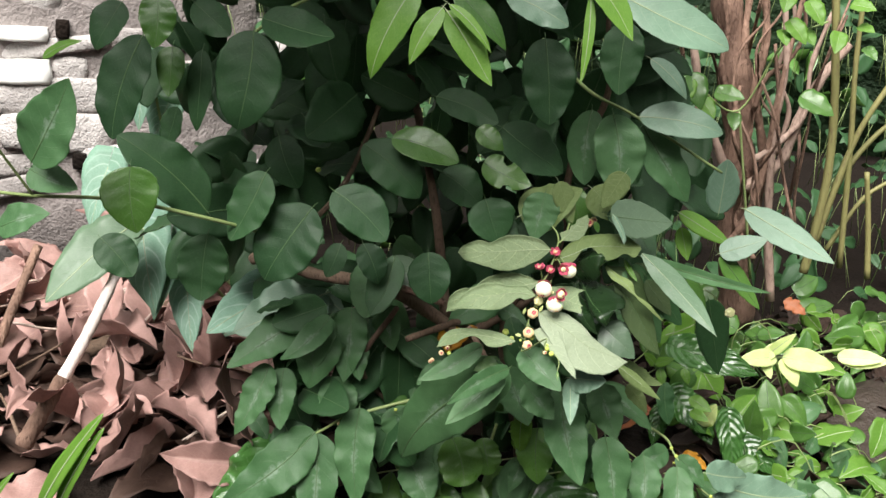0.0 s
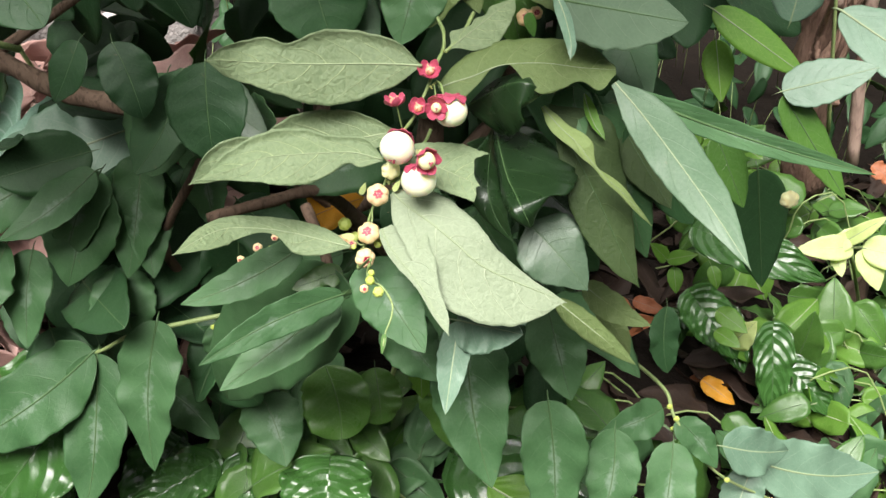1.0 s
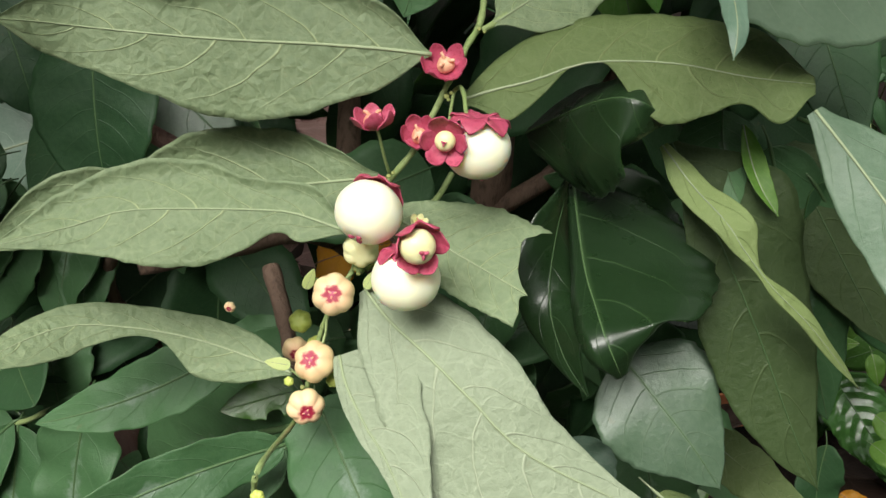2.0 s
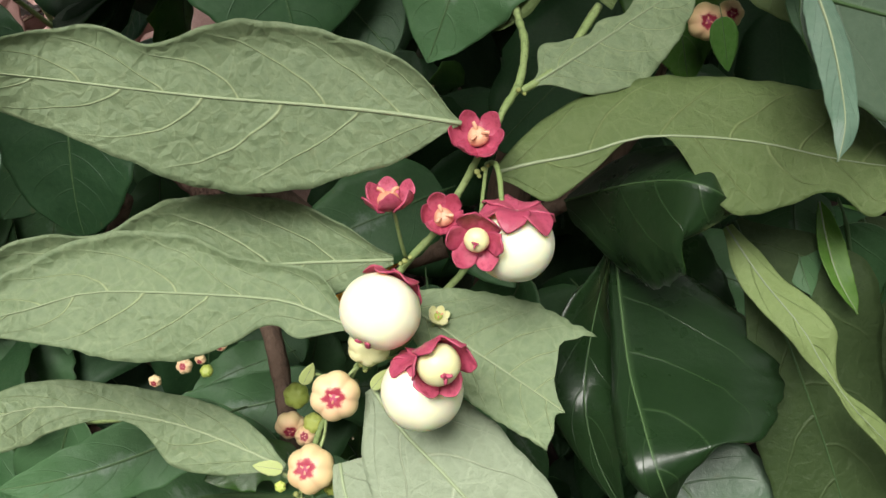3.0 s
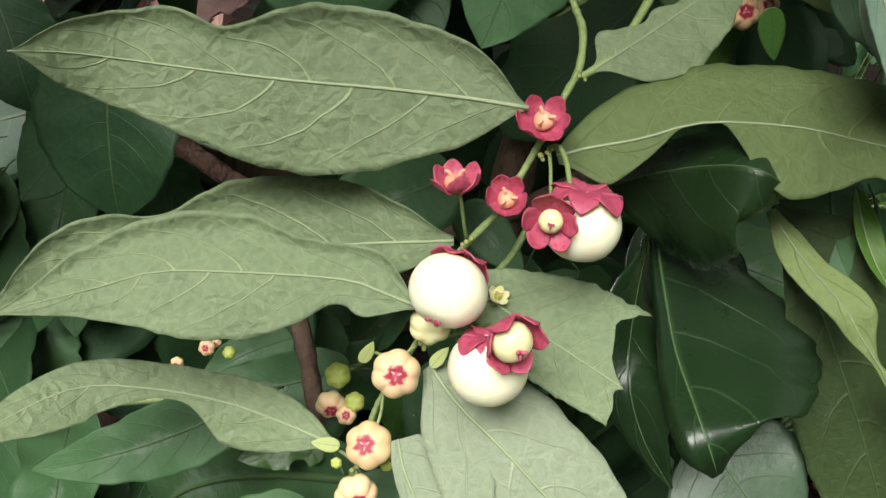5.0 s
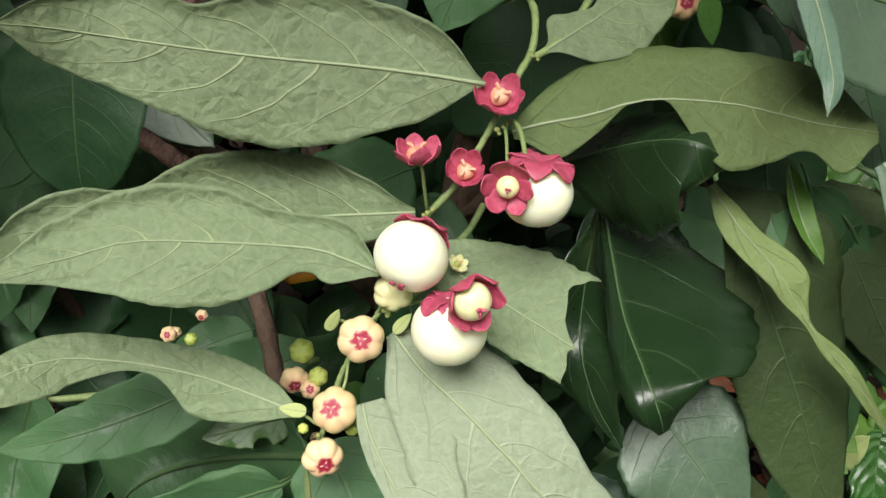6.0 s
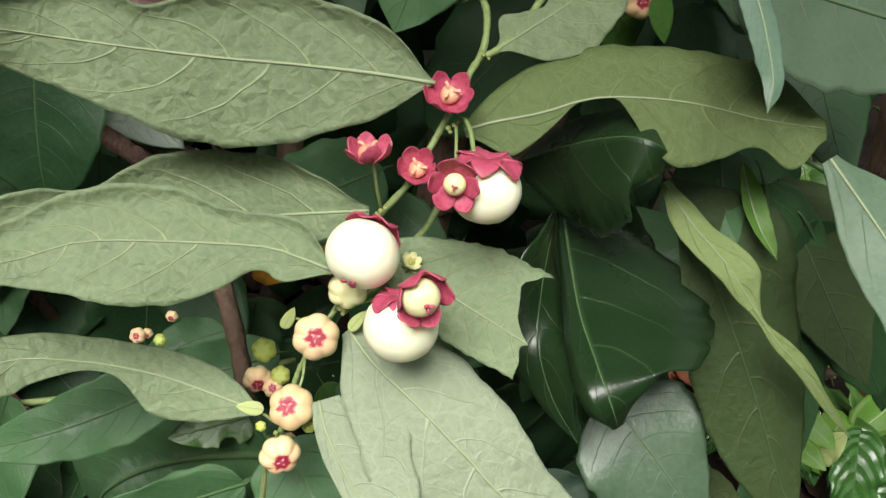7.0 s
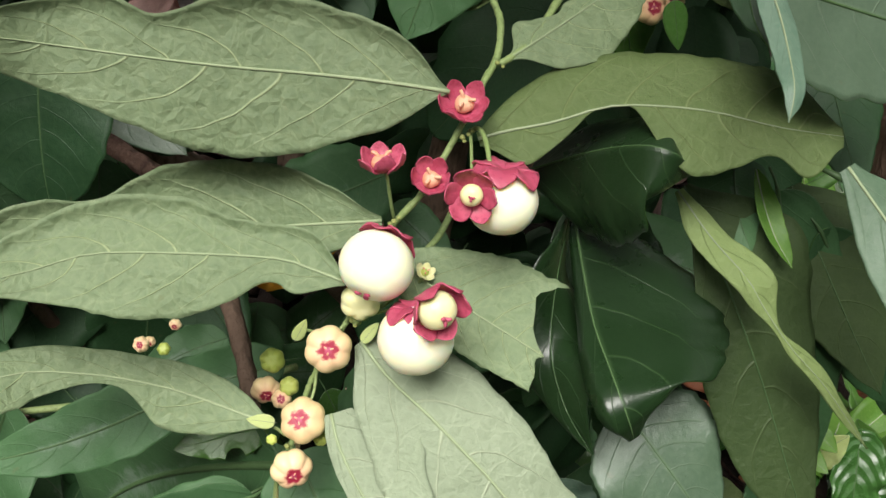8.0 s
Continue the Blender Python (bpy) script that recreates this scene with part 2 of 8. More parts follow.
M["calyx"] = plain_material("crimson_calyx", (0.34, 0.040, 0.085), (0.50, 0.095, 0.16), 0.45, 160, 0.0004, 0.4, sub=0.1, dark=(0.26, 0.02, 0.055))
M["pinkish"] = plain_material("salmon_flower_disc", (0.72, 0.26, 0.17), (0.80, 0.48, 0.30), 0.45, 260, 0.0004, 0.4, sub=0.15)


def bud_material(name, base, alt, blush, mouth):
    """Cream bud whose mouth, at its upper pole, is crimson with ragged rays and a pink blush round it."""
    m, n, k, bsdf = node_kit(name)
    gen = n.new("ShaderNodeTexCoord").outputs["Generated"]
    obj = n.new("ShaderNodeTexCoord").outputs["Object"]
    sep = n.new("ShaderNodeSeparateXYZ")
    k.new(gen, sep.inputs[0])
    dx, dy = maths(n, k, "SUBTRACT", sep.outputs[0], 0.5), maths(n, k, "SUBTRACT", sep.outputs[1], 0.5)
    r = maths(n, k, "SQRT", maths(n, k, "ADD", maths(n, k, "MULTIPLY", dx, dx), maths(n, k, "MULTIPLY", dy, dy)))
    ray = maths(n, k, "MULTIPLY", maths(n, k, "SUBTRACT", grain(n, k, 900.0, 4.0, obj, 0.7), 0.5), 0.24)
    lobe = maths(n, k, "MULTIPLY", maths(n, k, "SINE", maths(n, k, "MULTIPLY", maths(n, k, "ARCTAN2", dy, dx), 6.0)), 0.018)
    rr = maths(n, k, "ADD", maths(n, k, "ADD", r, ray), lobe)
    top = ramp(n, k, sep.outputs[2], 0.55, 0.7)
    info = n.new("ShaderNodeObjectInfo")
    col = blend(n, k, maths(n, k, "ADD", maths(n, k, "MULTIPLY", info.outputs["Random"], 0.5), maths(n, k, "MULTIPLY", grain(n, k, 260.0, 4.0, obj), 0.5)), base, alt)
    col = blend(n, k, maths(n, k, "MULTIPLY", ramp(n, k, r, 0.55, 0.15), 0.75), col, blush)
    col = blend(n, k, maths(n, k, "MULTIPLY", ramp(n, k, rr, 0.235, 0.165), top), col, mouth)
    k.new(col, bsdf.inputs["Base Color"])
    bsdf.inputs["Roughness"].default_value = 0.45
    bsdf.inputs["Specular IOR Level"].default_value = 0.35
    return m


M["bud"] = bud_material("peach_cream_bud", (0.72, 0.56, 0.24), (0.82, 0.68, 0.40), (0.80, 0.40, 0.28), (0.30, 0.018, 0.045))
M["budgreen"] = plain_material("yellow_green_bud", (0.36, 0.46, 0.08), (0.50, 0.56, 0.14), 0.42, 200, 0.0003, 0.4, sub=0.1)
M["bract"] = plain_material("dull_green_bract", (0.19, 0.21, 0.06), (0.30, 0.33, 0.11), 0.5, 300, 0.0002, 0.3)
# near-black base includes the shade of the surrounding plants
M["soil"] = plain_material("shade_darkened_moist_soil", (0.004, 0.003, 0.0024), (0.013, 0.009, 0.007), 0.9, 14, 0.02, 0.1, dark=(0.004, 0.003, 0.0025), strength=1.0)
M["stone"] = plain_material("weathered_grey_stone", (0.13, 0.115, 0.11), (0.42, 0.395, 0.385), 0.85, 26, 0.012, 0.2, dark=(0.22, 0.19, 0.18), strength=1.0, vary=0.75)
M["mortar"] = plain_material("dirty_mortar", (0.10, 0.085, 0.08), (0.33, 0.295, 0.285), 0.9, 22, 0.03, 0.15)
M["rock"] = plain_material("brown_wet_rock", (0.022, 0.016, 0.013), (0.055, 0.040, 0.032), 0.55, 9, 0.02, 0.4, dark=(0.03, 0.024, 0.02), strength=1.0)
# dark tone stands for shade in gaps below litter and plants
M["mould"] = leaf_material("shade_dark_leaf_mould", (0.014, 0.009, 0.007), (0.06, 0.034, 0.026), (0.08, 0.05, 0.035), 0.3, 0.6, 0.25, 8.0, 0.35, 0.001, 0.4, 0.05, spots=0.5, vary=0.9)
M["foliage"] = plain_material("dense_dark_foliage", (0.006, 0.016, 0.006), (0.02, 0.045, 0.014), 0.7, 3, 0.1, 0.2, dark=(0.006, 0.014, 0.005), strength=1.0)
# white colour holds the sky light caught by flat wall ledges
M["lit_ledge"] = plain_material("ledge_stone_lit_white", (0.66, 0.66, 0.64), (0.80, 0.80, 0.78), 0.6, 20, 0.002)
M["blemish"] = plain_material("dark_hole_and_speck_brown", (0.02, 0.018, 0.010), (0.07, 0.06, 0.03), 0.7, 400, 0.0002)


# ---- mesh helpers ----
FACE = Vector((0.0, -0.8, 0.6))


def mesh_object(name, verts, faces, mats, parent=None, slots=None, uvs=None, label="", smooth=True):
    me = bpy.data.meshes.new(name)
    me.from_pydata([tuple(v) for v in verts], [], [tuple(f) for f in faces])
    for m in mats if isinstance(mats, (list, tuple)) else [mats]:
        me.materials.append(m)
    if slots is not None:
        me.polygons.foreach_set("material_index", slots)
    if uvs is not None:
        layer = me.uv_layers.new(name="UVMap")
        idx = np.zeros(len(me.loops), dtype=np.int32)
        me.loops.foreach_get("vertex_index", idx)
        layer.data.foreach_set("uv", np.asarray(uvs, dtype=np.float32)[idx].ravel())
    if smooth:
        me.polygons.foreach_set("use_smooth", [True] * len(me.polygons))
    me.update()
    ob = new(name, me)
    if parent is not None:
        ob.parent = parent
        if parent.data is None:
            ob.matrix_parent_inverse = Matrix.Translation(-parent.location)
    if label:
        tagged(ob, label)
    return ob


def tube_data(points, radii, sides=8):
    pts = [Vector(p) for p in points]
    verts, faces = [], []
    up = Vector((0.31, 0.22, 0.92))
    for i, p in enumerate(pts):
        d = (pts[min(i + 1, len(pts) - 1)] - pts[max(i - 1, 0)]).normalized()
        a = d.cross(up).normalized()
        b = d.cross(a)
        for s in range(sides):
            w = 2 * math.pi * s / sides
            verts.append(p + (a * math.cos(w) + b * math.sin(w)) * radii[i])
    for i in range(len(pts) - 1):
        for s in range(sides):
            t = (s + 1) % sides
            faces.append((i * sides + s, i * sides + t, (i + 1) * sides + t, (i + 1) * sides + s))
    faces.append(tuple(range(sides))[::-1])
    faces.append(tuple((len(pts) - 1) * sides + s for s in range(sides)))
    return verts, faces


def smooth_line(points, per=6):
    """A Catmull-Rom line through the points."""
    p = [Vector(q) for q in points]
    p = [p[0] * 2 - p[1]] + p + [p[-1] * 2 - p[-2]]
    out = []
    for i in range(1, len(p) - 2):
        for s in range(per):
            t = s / per
            out.append(0.5 * ((2 * p[i]) + (p[i + 1] - p[i - 1]) * t + (2 * p[i - 1] - 5 * p[i] + 4 * p[i + 1] - p[i + 2]) * t * t
                              + (3 * p[i] - p[i - 1] - 3 * p[i + 1] + p[i + 2]) * t ** 3))
    out.append(p[-2])
    return out


def twig(name, points, r0, r1, mat, parent=None, label="", knots=0.0, sides=8, per=6, seed=1):
    rng = random.Random(seed)
    line = smooth_line(points, per)
    n = len(line) - 1
    radii = [(r0 + (r1 - r0) * i / n) * (1 + knots * (rng.random() - 0.3)) for i in range(n + 1)]
    v, f = tube_data(line, radii, sides)
    return mesh_object(name, v, f, mat, parent, label=label)


SHAPES = {  # rise, fall of the outline; how far the base runs back in lobes
    "lance": (0.54, 0.92, 0.0), "ellip": (0.52, 0.68, 0.0), "ovate": (0.45, 0.85, 0.0), "heart": (0.34, 0.9, 0.22),
    "round": (0.45, 0.45, 0.0), "blunt": (0.66, 0.5, 0.0), "wedge": (0.70, 0.95, 0.0), "petal": (0.5, 0.42, 0.0), "sepal": (0.62, 0.66, 0.0), "strap": (0.35, 0.6, 0.0), "arrow": (0.22, 1.0, 0.35),
}


def leaf_data(length, ratio, shape="lance", arch=0.0, fold=0.0, wave=0.0, bend=0.0, twist=0.0, droop=0.0, seed=1, bites=(), dents=(), sides=(1.0, 1.0), cut=0.0, slant=0.0,
              nu=16, nv=4, thick=0.00025, freq=2.6, ragged=0.02, hook=0.0, pucker=0.0, curl=0.0):
    """A leaf along +x with its upper side to +z. bites: (side, from, to, depth) as fractions; cut: the tip is eaten off past it."""
    rng = np.random.RandomState(seed)
    a, b, lobe = SHAPES[shape]
    u = (1 - np.cos(np.linspace(0, math.pi, nu + 1))) / 2 * 0.75 + np.linspace(0, 1, nu + 1) * 0.25
    v = np.linspace(-1, 1, 2 * nv + 1)
    top = a / (a + b)
    ph = rng.rand(8) * 6.28
    U, V = np.meshgrid(u, v, indexing="ij")
    if cut:
        U = U * (cut + slant * V + 0.03 * np.sin(V * 6.5 + ph[3]) + 0.007 * np.sin(V * 19))
    out = (np.maximum(U, 0) ** a) * (np.maximum(1 - U, 0) ** b) / (top ** a * (1 - top) ** b)
    HW = length * ratio / 2 * np.maximum(out, 0.012)
    side = np.where(V >= 0, 1, -1)
    HW = HW * (1 + ragged * np.sin(31 * U + ph[0]) + ragged * np.sin(53 * U + ph[1]))
    HW = HW * np.where(side > 0, sides[0], sides[1])
    for ds, d0, wd, dep in dents:
        HW = np.where(side == ds, HW * (1 - dep * np.exp(-(((U - d0) / wd) ** 2))), HW)
    for bs, b0, b1, dep in bites:
        t = np.clip((U - b0) / (b1 - b0), 0, 1)
        notch = dep * np.maximum(4 * t * (1 - t), 0) ** 0.45 * (1 + 0.06 * np.sin(60 * U + ph[2]))
        HW = np.where((side == bs) & (t > 0) & (t < 1), HW * (1 - np.clip(notch, 0, 0.97)), HW)
    A = np.abs(V)
    X = length * (U - lobe * A ** 1.3 * (1 - U) ** 3)
    yc = length * bend * 4 * U * (1 - U) + hook * length * U ** 3
    zc = length * (arch * 4 * U * (1 - U) - droop * U ** 2 + curl * np.clip((U - 0.68) / 0.32, 0, 1) ** 2)
    y = V * HW * math.cos(fold)
    z = A * HW * math.sin(fold)
    ruff = np.where(side > 0, np.sin(6.283 * freq * U + ph[4]) + 0.5 * np.sin(6.283 * freq * 2.3 * U + ph[5]),
                    np.sin(6.283 * freq * 1.13 * U + ph[6]) + 0.5 * np.sin(6.283 * freq * 2.1 * U + ph[7]))
    z = z + wave * HW * A ** 2 * ruff
    z = z + 0.013 * HW * np.sin(5.1 * U * 6.28 - 4 * A + ph[0]) * A * (1 - A) * 2
    if pucker:
        cell = np.abs(np.sin(math.pi * (7 * (U - 0.32 * A ** 1.5) + 0.12 * np.sin(9 * U + ph[1]))))
        z = z + pucker * length * cell * np.clip(A * 3, 0, 1) * np.clip((1 - A) * 4, 0, 1) * (0.6 + 0.4 * np.sin(13 * U + 5 * V + ph[2]))
    tw = twist * U
    Y = yc + y * np.cos(tw) - z * np.sin(tw)
    Z = zc + y * np.sin(tw) + z * np.cos(tw)
    g = np.stack([X, Y, Z], -1).reshape(-1, 3)
    n = len(v)
    cnt = len(g)
    verts = np.vstack([g, g - [0, 0, thick]])
    uvs = np.stack([U, V / 2 + 0.5], -1).reshape(-1, 2)
    uvs = np.vstack([uvs, uvs])
    faces, slots = [], []
    for i in range(nu):
        for j in range(n - 1):
            p, q, r, s = i * n + j, i * n + j + 1, (i + 1) * n + j + 1, (i + 1) * n + j
            faces.append((p, s, r, q))
            slots.append(0)
            faces.append((p + cnt, q + cnt, r + cnt, s + cnt))
            slots.append(1)
        for j, fl in ((0, False), (n - 1, True)):
            p, s = i * n + j, (i + 1) * n + j
            faces.append((p, p + cnt, s + cnt, s) if not fl else (p, s, s + cnt, p + cnt))
            slots.append(1)
    for j in range(n - 1):
        p, q = nu * n + j, nu * n + j + 1
        faces.append((p, p + cnt, q + cnt, q))
        slots.append(1)
    centre = [Vector((X[i, nv], Y[i, nv], Z[i, nv])) for i in range(nu + 1)]
    return verts, faces, slots, uvs, centre


def leaf_frame(base, tip, roll=0.0, flip=False):
    base, tip = Vector(base), Vector(tip)
    x = (tip - base).normalized()
    z = (FACE - x * FACE.dot(x)).normalized()
    if flip:
        z = -z
    z = Matrix.Rotation(radians(roll), 3, x) @ z
    y = z.cross(x)
    m = Matrix((x, y, z)).transposed().to_4x4()
    m.translation = base
    return m, (tip - base).length


KINDS = {  # upper, under, rib, which side shows, shape
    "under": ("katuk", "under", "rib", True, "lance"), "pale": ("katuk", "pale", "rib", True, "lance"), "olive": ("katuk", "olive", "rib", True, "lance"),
    "katuk": ("katuk", "under", "rib_dark", False, "ovate"), "dark": ("dark", "green", "rib_dark", False, "ellip"),
    "gloss": ("gloss", "green", "rib_dark", False, "ovate"), "fresh": ("fresh", "fresh", "rib", False, "lance"),
    "green": ("green", "under", "rib_dark", False, "ovate"), "pepper": ("pepper", "green", "rib_dark", False, "heart"),
    "lime": ("lime", "lime", "rib", False, "ovate"), "arrow": ("arrow", "arrow", "rib", False, "arrow"),
    "silver": ("silver", "under", "rib", False, "lance"), "sage": ("sage", "under", "rib", False, "lance"), "slate": ("slate", "green", "rib_dark", False, "ovate"), "olivelit": ("katuk", "olive_lit", "rib", True, "lance"),
    "oliveshade": ("katuk", "olive_shaded", "rib_dark", True, "lance"), "dead": ("dead", "dead", "rib_dry", False, "ovate"),
    "russet": ("russet", "russet", "rib_dry", False, "ovate"), "yellow": ("yellow", "yellow", "rib_dry", False, "ovate"),
}


def leaf(plant, kind, base, tip, ratio, roll=0.0, shape="", fine=False, stalk=0.006, rib=0.0, label="", name="leaf", **form):
    """One leaf of a plant, from the end of its stalk to its tip, with a raised midrib of its own."""
    up, un, rb, flip, shp = KINDS[kind]
    m, length = leaf_frame(base, tip, roll, flip)
    form.setdefault("seed", int(abs(base[0] * 7919 + base[2] * 3571 + tip[0] * 911) * 100) % 9973)
    nu, nv = (60, 12) if fine else (18, 4)
    if fine:
        form.setdefault("pucker", 0.0021)
    v, f, s, uv, c = leaf_data(length, ratio, shape or shp, nu=nu, nv=nv, **form)
    ob = mesh_object(name, v, f, [M[up], M[un]], plant, s, uv, label)
    ob.matrix_basis = m
    r = rib or length * 0.008
    off = Vector((0, 0, r * 0.02 if flip else r * 0.05))
    back = -1 if flip else 1
    line = [c[0] - Vector((stalk, 0, stalk * 0.6 * back)), c[0] - Vector((stalk * 0.5, 0, stalk * 0.15 * back))] + [p + off for p in c[:: 3 if fine else 2]]
    n = len(line) - 1
    tv, tf = tube_data(line, [r * 0.55, r * 0.6] + [max(r * (0.95 - 0.85 * i / n), r * 0.12) for i in range(n - 1)], 6)
    rb_ob = mesh_object("midrib", tv, tf, M[rb], ob)
    return ob


def along(values, u):
    """Values evenly spaced from 0 to 1, read at u, on a smooth line."""
    n = len(values) - 1
    v = np.array([values[0], *values, values[-1]], float)
    x = np.clip(np.asarray(u, float), 0, 1) * n
    i = np.minimum(x.astype(int), n - 1)
    t = x - i
    p0, p1, p2, p3 = v[i], v[i + 1], v[i + 2], v[np.minimum(i + 3, n + 2)]
    return 0.5 * (2 * p1 + (p2 - p0) * t + (2 * p0 - 5 * p1 + 4 * p2 - p3) * t * t + (3 * p1 - p0 - 3 * p2 + p3) * t ** 3)


def blade(plant, kind, spine, left, right, wave=0.05, freq=2.0, seed=1, cup=0.0, lip=(0.0, 0.0), ends=(), rib=0.0005, thick=0.0003, face=(0.0, -0.72, 0.69), nu=84, nv=12, quilt=0.0011):
    """A leaf along a bent midrib, with the half-widths of its two sides given along it as shares of its length.
    cup: how far the sides bend to the light; lip: how far each edge rolls; ends: how far the leaf runs along each strip where it is eaten off."""
    rng = np.random.RandomState(seed)
    ph = rng.rand(8) * 6.28
    line = smooth_line(spine, 14)
    gaps = np.array([0.0] + [(line[i + 1] - line[i]).length for i in range(len(line) - 1)]).cumsum()
    length = gaps[-1]
    u = (1 - np.cos(np.linspace(0, math.pi, nu + 1))) / 2 * 0.5 + np.linspace(0, 1, nu + 1) * 0.5
    v = np.linspace(-1, 1, 2 * nv + 1)
    U, V = np.meshgrid(u, v, indexing="ij")
    if ends:
        U = U * np.interp(V, [q[0] for q in ends], [q[1] for q in ends])
    A = np.abs(V)
    HW = length * np.where(V >= 0, along(left, U), along(right, U))
    HW = np.maximum(HW, 0.0002) * (1 + 0.012 * np.sin(47 * U + ph[0] + (V > 0)) + 0.010 * np.sin(83 * U + ph[1]))
    pts = np.array([tuple(p) for p in line])
    S = gaps / length
    reach = U.clip(0, 1)
    C = np.stack([np.interp(reach, S, pts[:, k]) for k in range(3)], -1)
    way = np.gradient(pts, axis=0)
    way /= np.linalg.norm(way, axis=1)[:, None]
    T = np.stack([np.interp(reach, S, way[:, k]) for k in range(3)], -1)
    T /= np.linalg.norm(T, axis=-1)[..., None]
    C = C + T * (np.maximum(U - 1, 0) * length)[..., None]
    F = np.asarray(face, float)
    N = F - T * (T @ F)[..., None]
    N /= np.linalg.norm(N, axis=-1)[..., None]
    side = np.cross(N, T)
    ruff = np.where(V >= 0, np.sin(6.283 * freq * U + ph[4]) + 0.5 * np.sin(6.283 * freq * 2.3 * U + ph[5]), np.sin(6.283 * freq * 1.13 * U + ph[6]) + 0.5 * np.sin(6.283 * freq * 2.1 * U + ph[7]))
    roll = np.where(V >= 0, lip[0], lip[1])
    # between the side veins the blade swells a little
    cell = np.abs(np.sin(math.pi * (6 * (U - 0.20 * A ** 1.5 + 0.04 * np.sign(V)) + 0.10 * np.sin(9 * U + ph[1]))))
    swell = quilt * length * 10 * 0.16 * cell * np.clip(A * 3, 0, 1) * np.clip((1 - A) * 4, 0, 1) * (0.6 + 0.4 * np.sin(13 * U + 5 * V + ph[2]))
    H = HW * (cup * A + wave * A ** 2 * ruff + roll * np.clip((A - 0.6) / 0.4, 0, 1) ** 2) + swell
    G = (C + side * (V * HW * (1 - 0.12 * abs(cup)))[..., None] + N * H[..., None]).reshape(-1, 3)
    n, cnt = len(v), len(G)
    verts = np.vstack([G, G - N.reshape(-1, 3) * thick])
    uv = np.stack([U, V / 2 + 0.5], -1).reshape(-1, 2)
    uvs = np.vstack([uv, uv])
    faces, slots = [], []
    for i in range(nu):
        for j in range(n - 1):
            p, q, r, s = i * n + j, i * n + j + 1, (i + 1) * n + j + 1, (i + 1) * n + j
            faces += [(p, s, r, q), (p + cnt, q + cnt, r + cnt, s + cnt)]
            slots += [0, 1]
        for j, fl in ((0, False), (n - 1, True)):
            p, s = i * n + j, (i + 1) * n + j
            faces.append((p, s, s + cnt, p + cnt) if fl else (p, p + cnt, s + cnt, s))
            slots.append(0)
    for j in range(n - 1):
        p, q = nu * n + j, nu * n + j + 1
        faces.append((p, p + cnt, q + cnt, q))
        slots.append(0)
    up, un, rb, flip, shp = KINDS[kind]
    front, back = (un, up) if flip else (up, un)
    ob = mesh_object("leaf", verts, faces, [M[front], M[back]], plant, slots, uvs)
    mid = [Vector(p) for p in G.reshape(nu + 1, n, 3)[::4, nv]]
    lift = [Vector(p) for p in N[::4, nv]]
    m = len(mid) - 1
    tv, tf = tube_data([p + d * rib * 0.1 for p, d in zip(mid, lift)], [rib * (0.85 - 0.7 * i / m) for i in range(m + 1)], 7)
    mesh_object("midrib", tv, tf, M[rb], ob)
    return ob


def thing(name, at, label, category, group="", kind=""):
    ob = new(name)
    ob.empty_display_size = 0.05
    ob.location = at
    return tagged(ob, label, category, group, kind)


def axis_frame(at, axis, spin=0.0):
    """A pose at a point with +z along axis."""
    q = Vector(axis).normalized().to_track_quat("Z", "Y")
    return Matrix.Translation(at) @ q.to_matrix().to_4x4() @ pose(0, 0, 0, 0, 0, spin)


def lobed_ball(radius, flat=0.95, lobes=6, depth=0.035, dip=0.10, nu=28, nv=16, crease=False):
    """A round fruit with shallow lobes, dented at both poles."""
    verts, faces = [], []
    for i in range(nv + 1):
        th = math.pi * i / nv
        pole = math.exp(-((th / 0.45) ** 2)) + math.exp(-(((math.pi - th) / 0.38) ** 2))
        for j in range(nu):
            ph = 2 * math.pi * j / nu
            wob = 1 - abs(math.cos(lobes * ph / 2)) if crease else 0.5 - 0.5 * math.cos(lobes * ph)
            r = radius * (1 - depth * wob * (0.35 + 0.65 * abs(math.cos(th))))
            verts.append((r * math.sin(th) * math.cos(ph), r * math.sin(th) * math.sin(ph), radius * flat * math.cos(th) * (1 - dip * pole)))
    for i in range(nv):
        for j in range(nu):
            k = (j + 1) % nu
            faces.append((i * nu + j, (i + 1) * nu + j, (i + 1) * nu + k, i * nu + k))
    return verts, faces


def lobes_ring(parent, name, count, length, ratio, inner, lift, curl, mat, height=0.0, seed=1, shape="sepal"):
    """Petal-like lobes round +z. lift: degrees they stand up from flat; curl: how much they cup."""
    rng = random.Random(seed)
    for i in range(count):
        v, f, s, uv, c = leaf_data(length * rng.uniform(0.93, 1.05), ratio, shape, arch=-curl, fold=0.12, wave=0.10, seed=seed * 17 + i, nu=14, nv=5, thick=0.00035, freq=1.2, pucker=0.012, curl=rng.uniform(-0.1, 0.12))
        ob = mesh_object(name, v, f, [mat, mat], parent, s, uv)
        ang = 360 / count * i + rng.uniform(-6, 6)
        ob.matrix_basis = pose(0, 0, height, 0, 0, ang) @ pose(inner, 0, 0, 0, -(lift + rng.uniform(-7, 7)), 0)


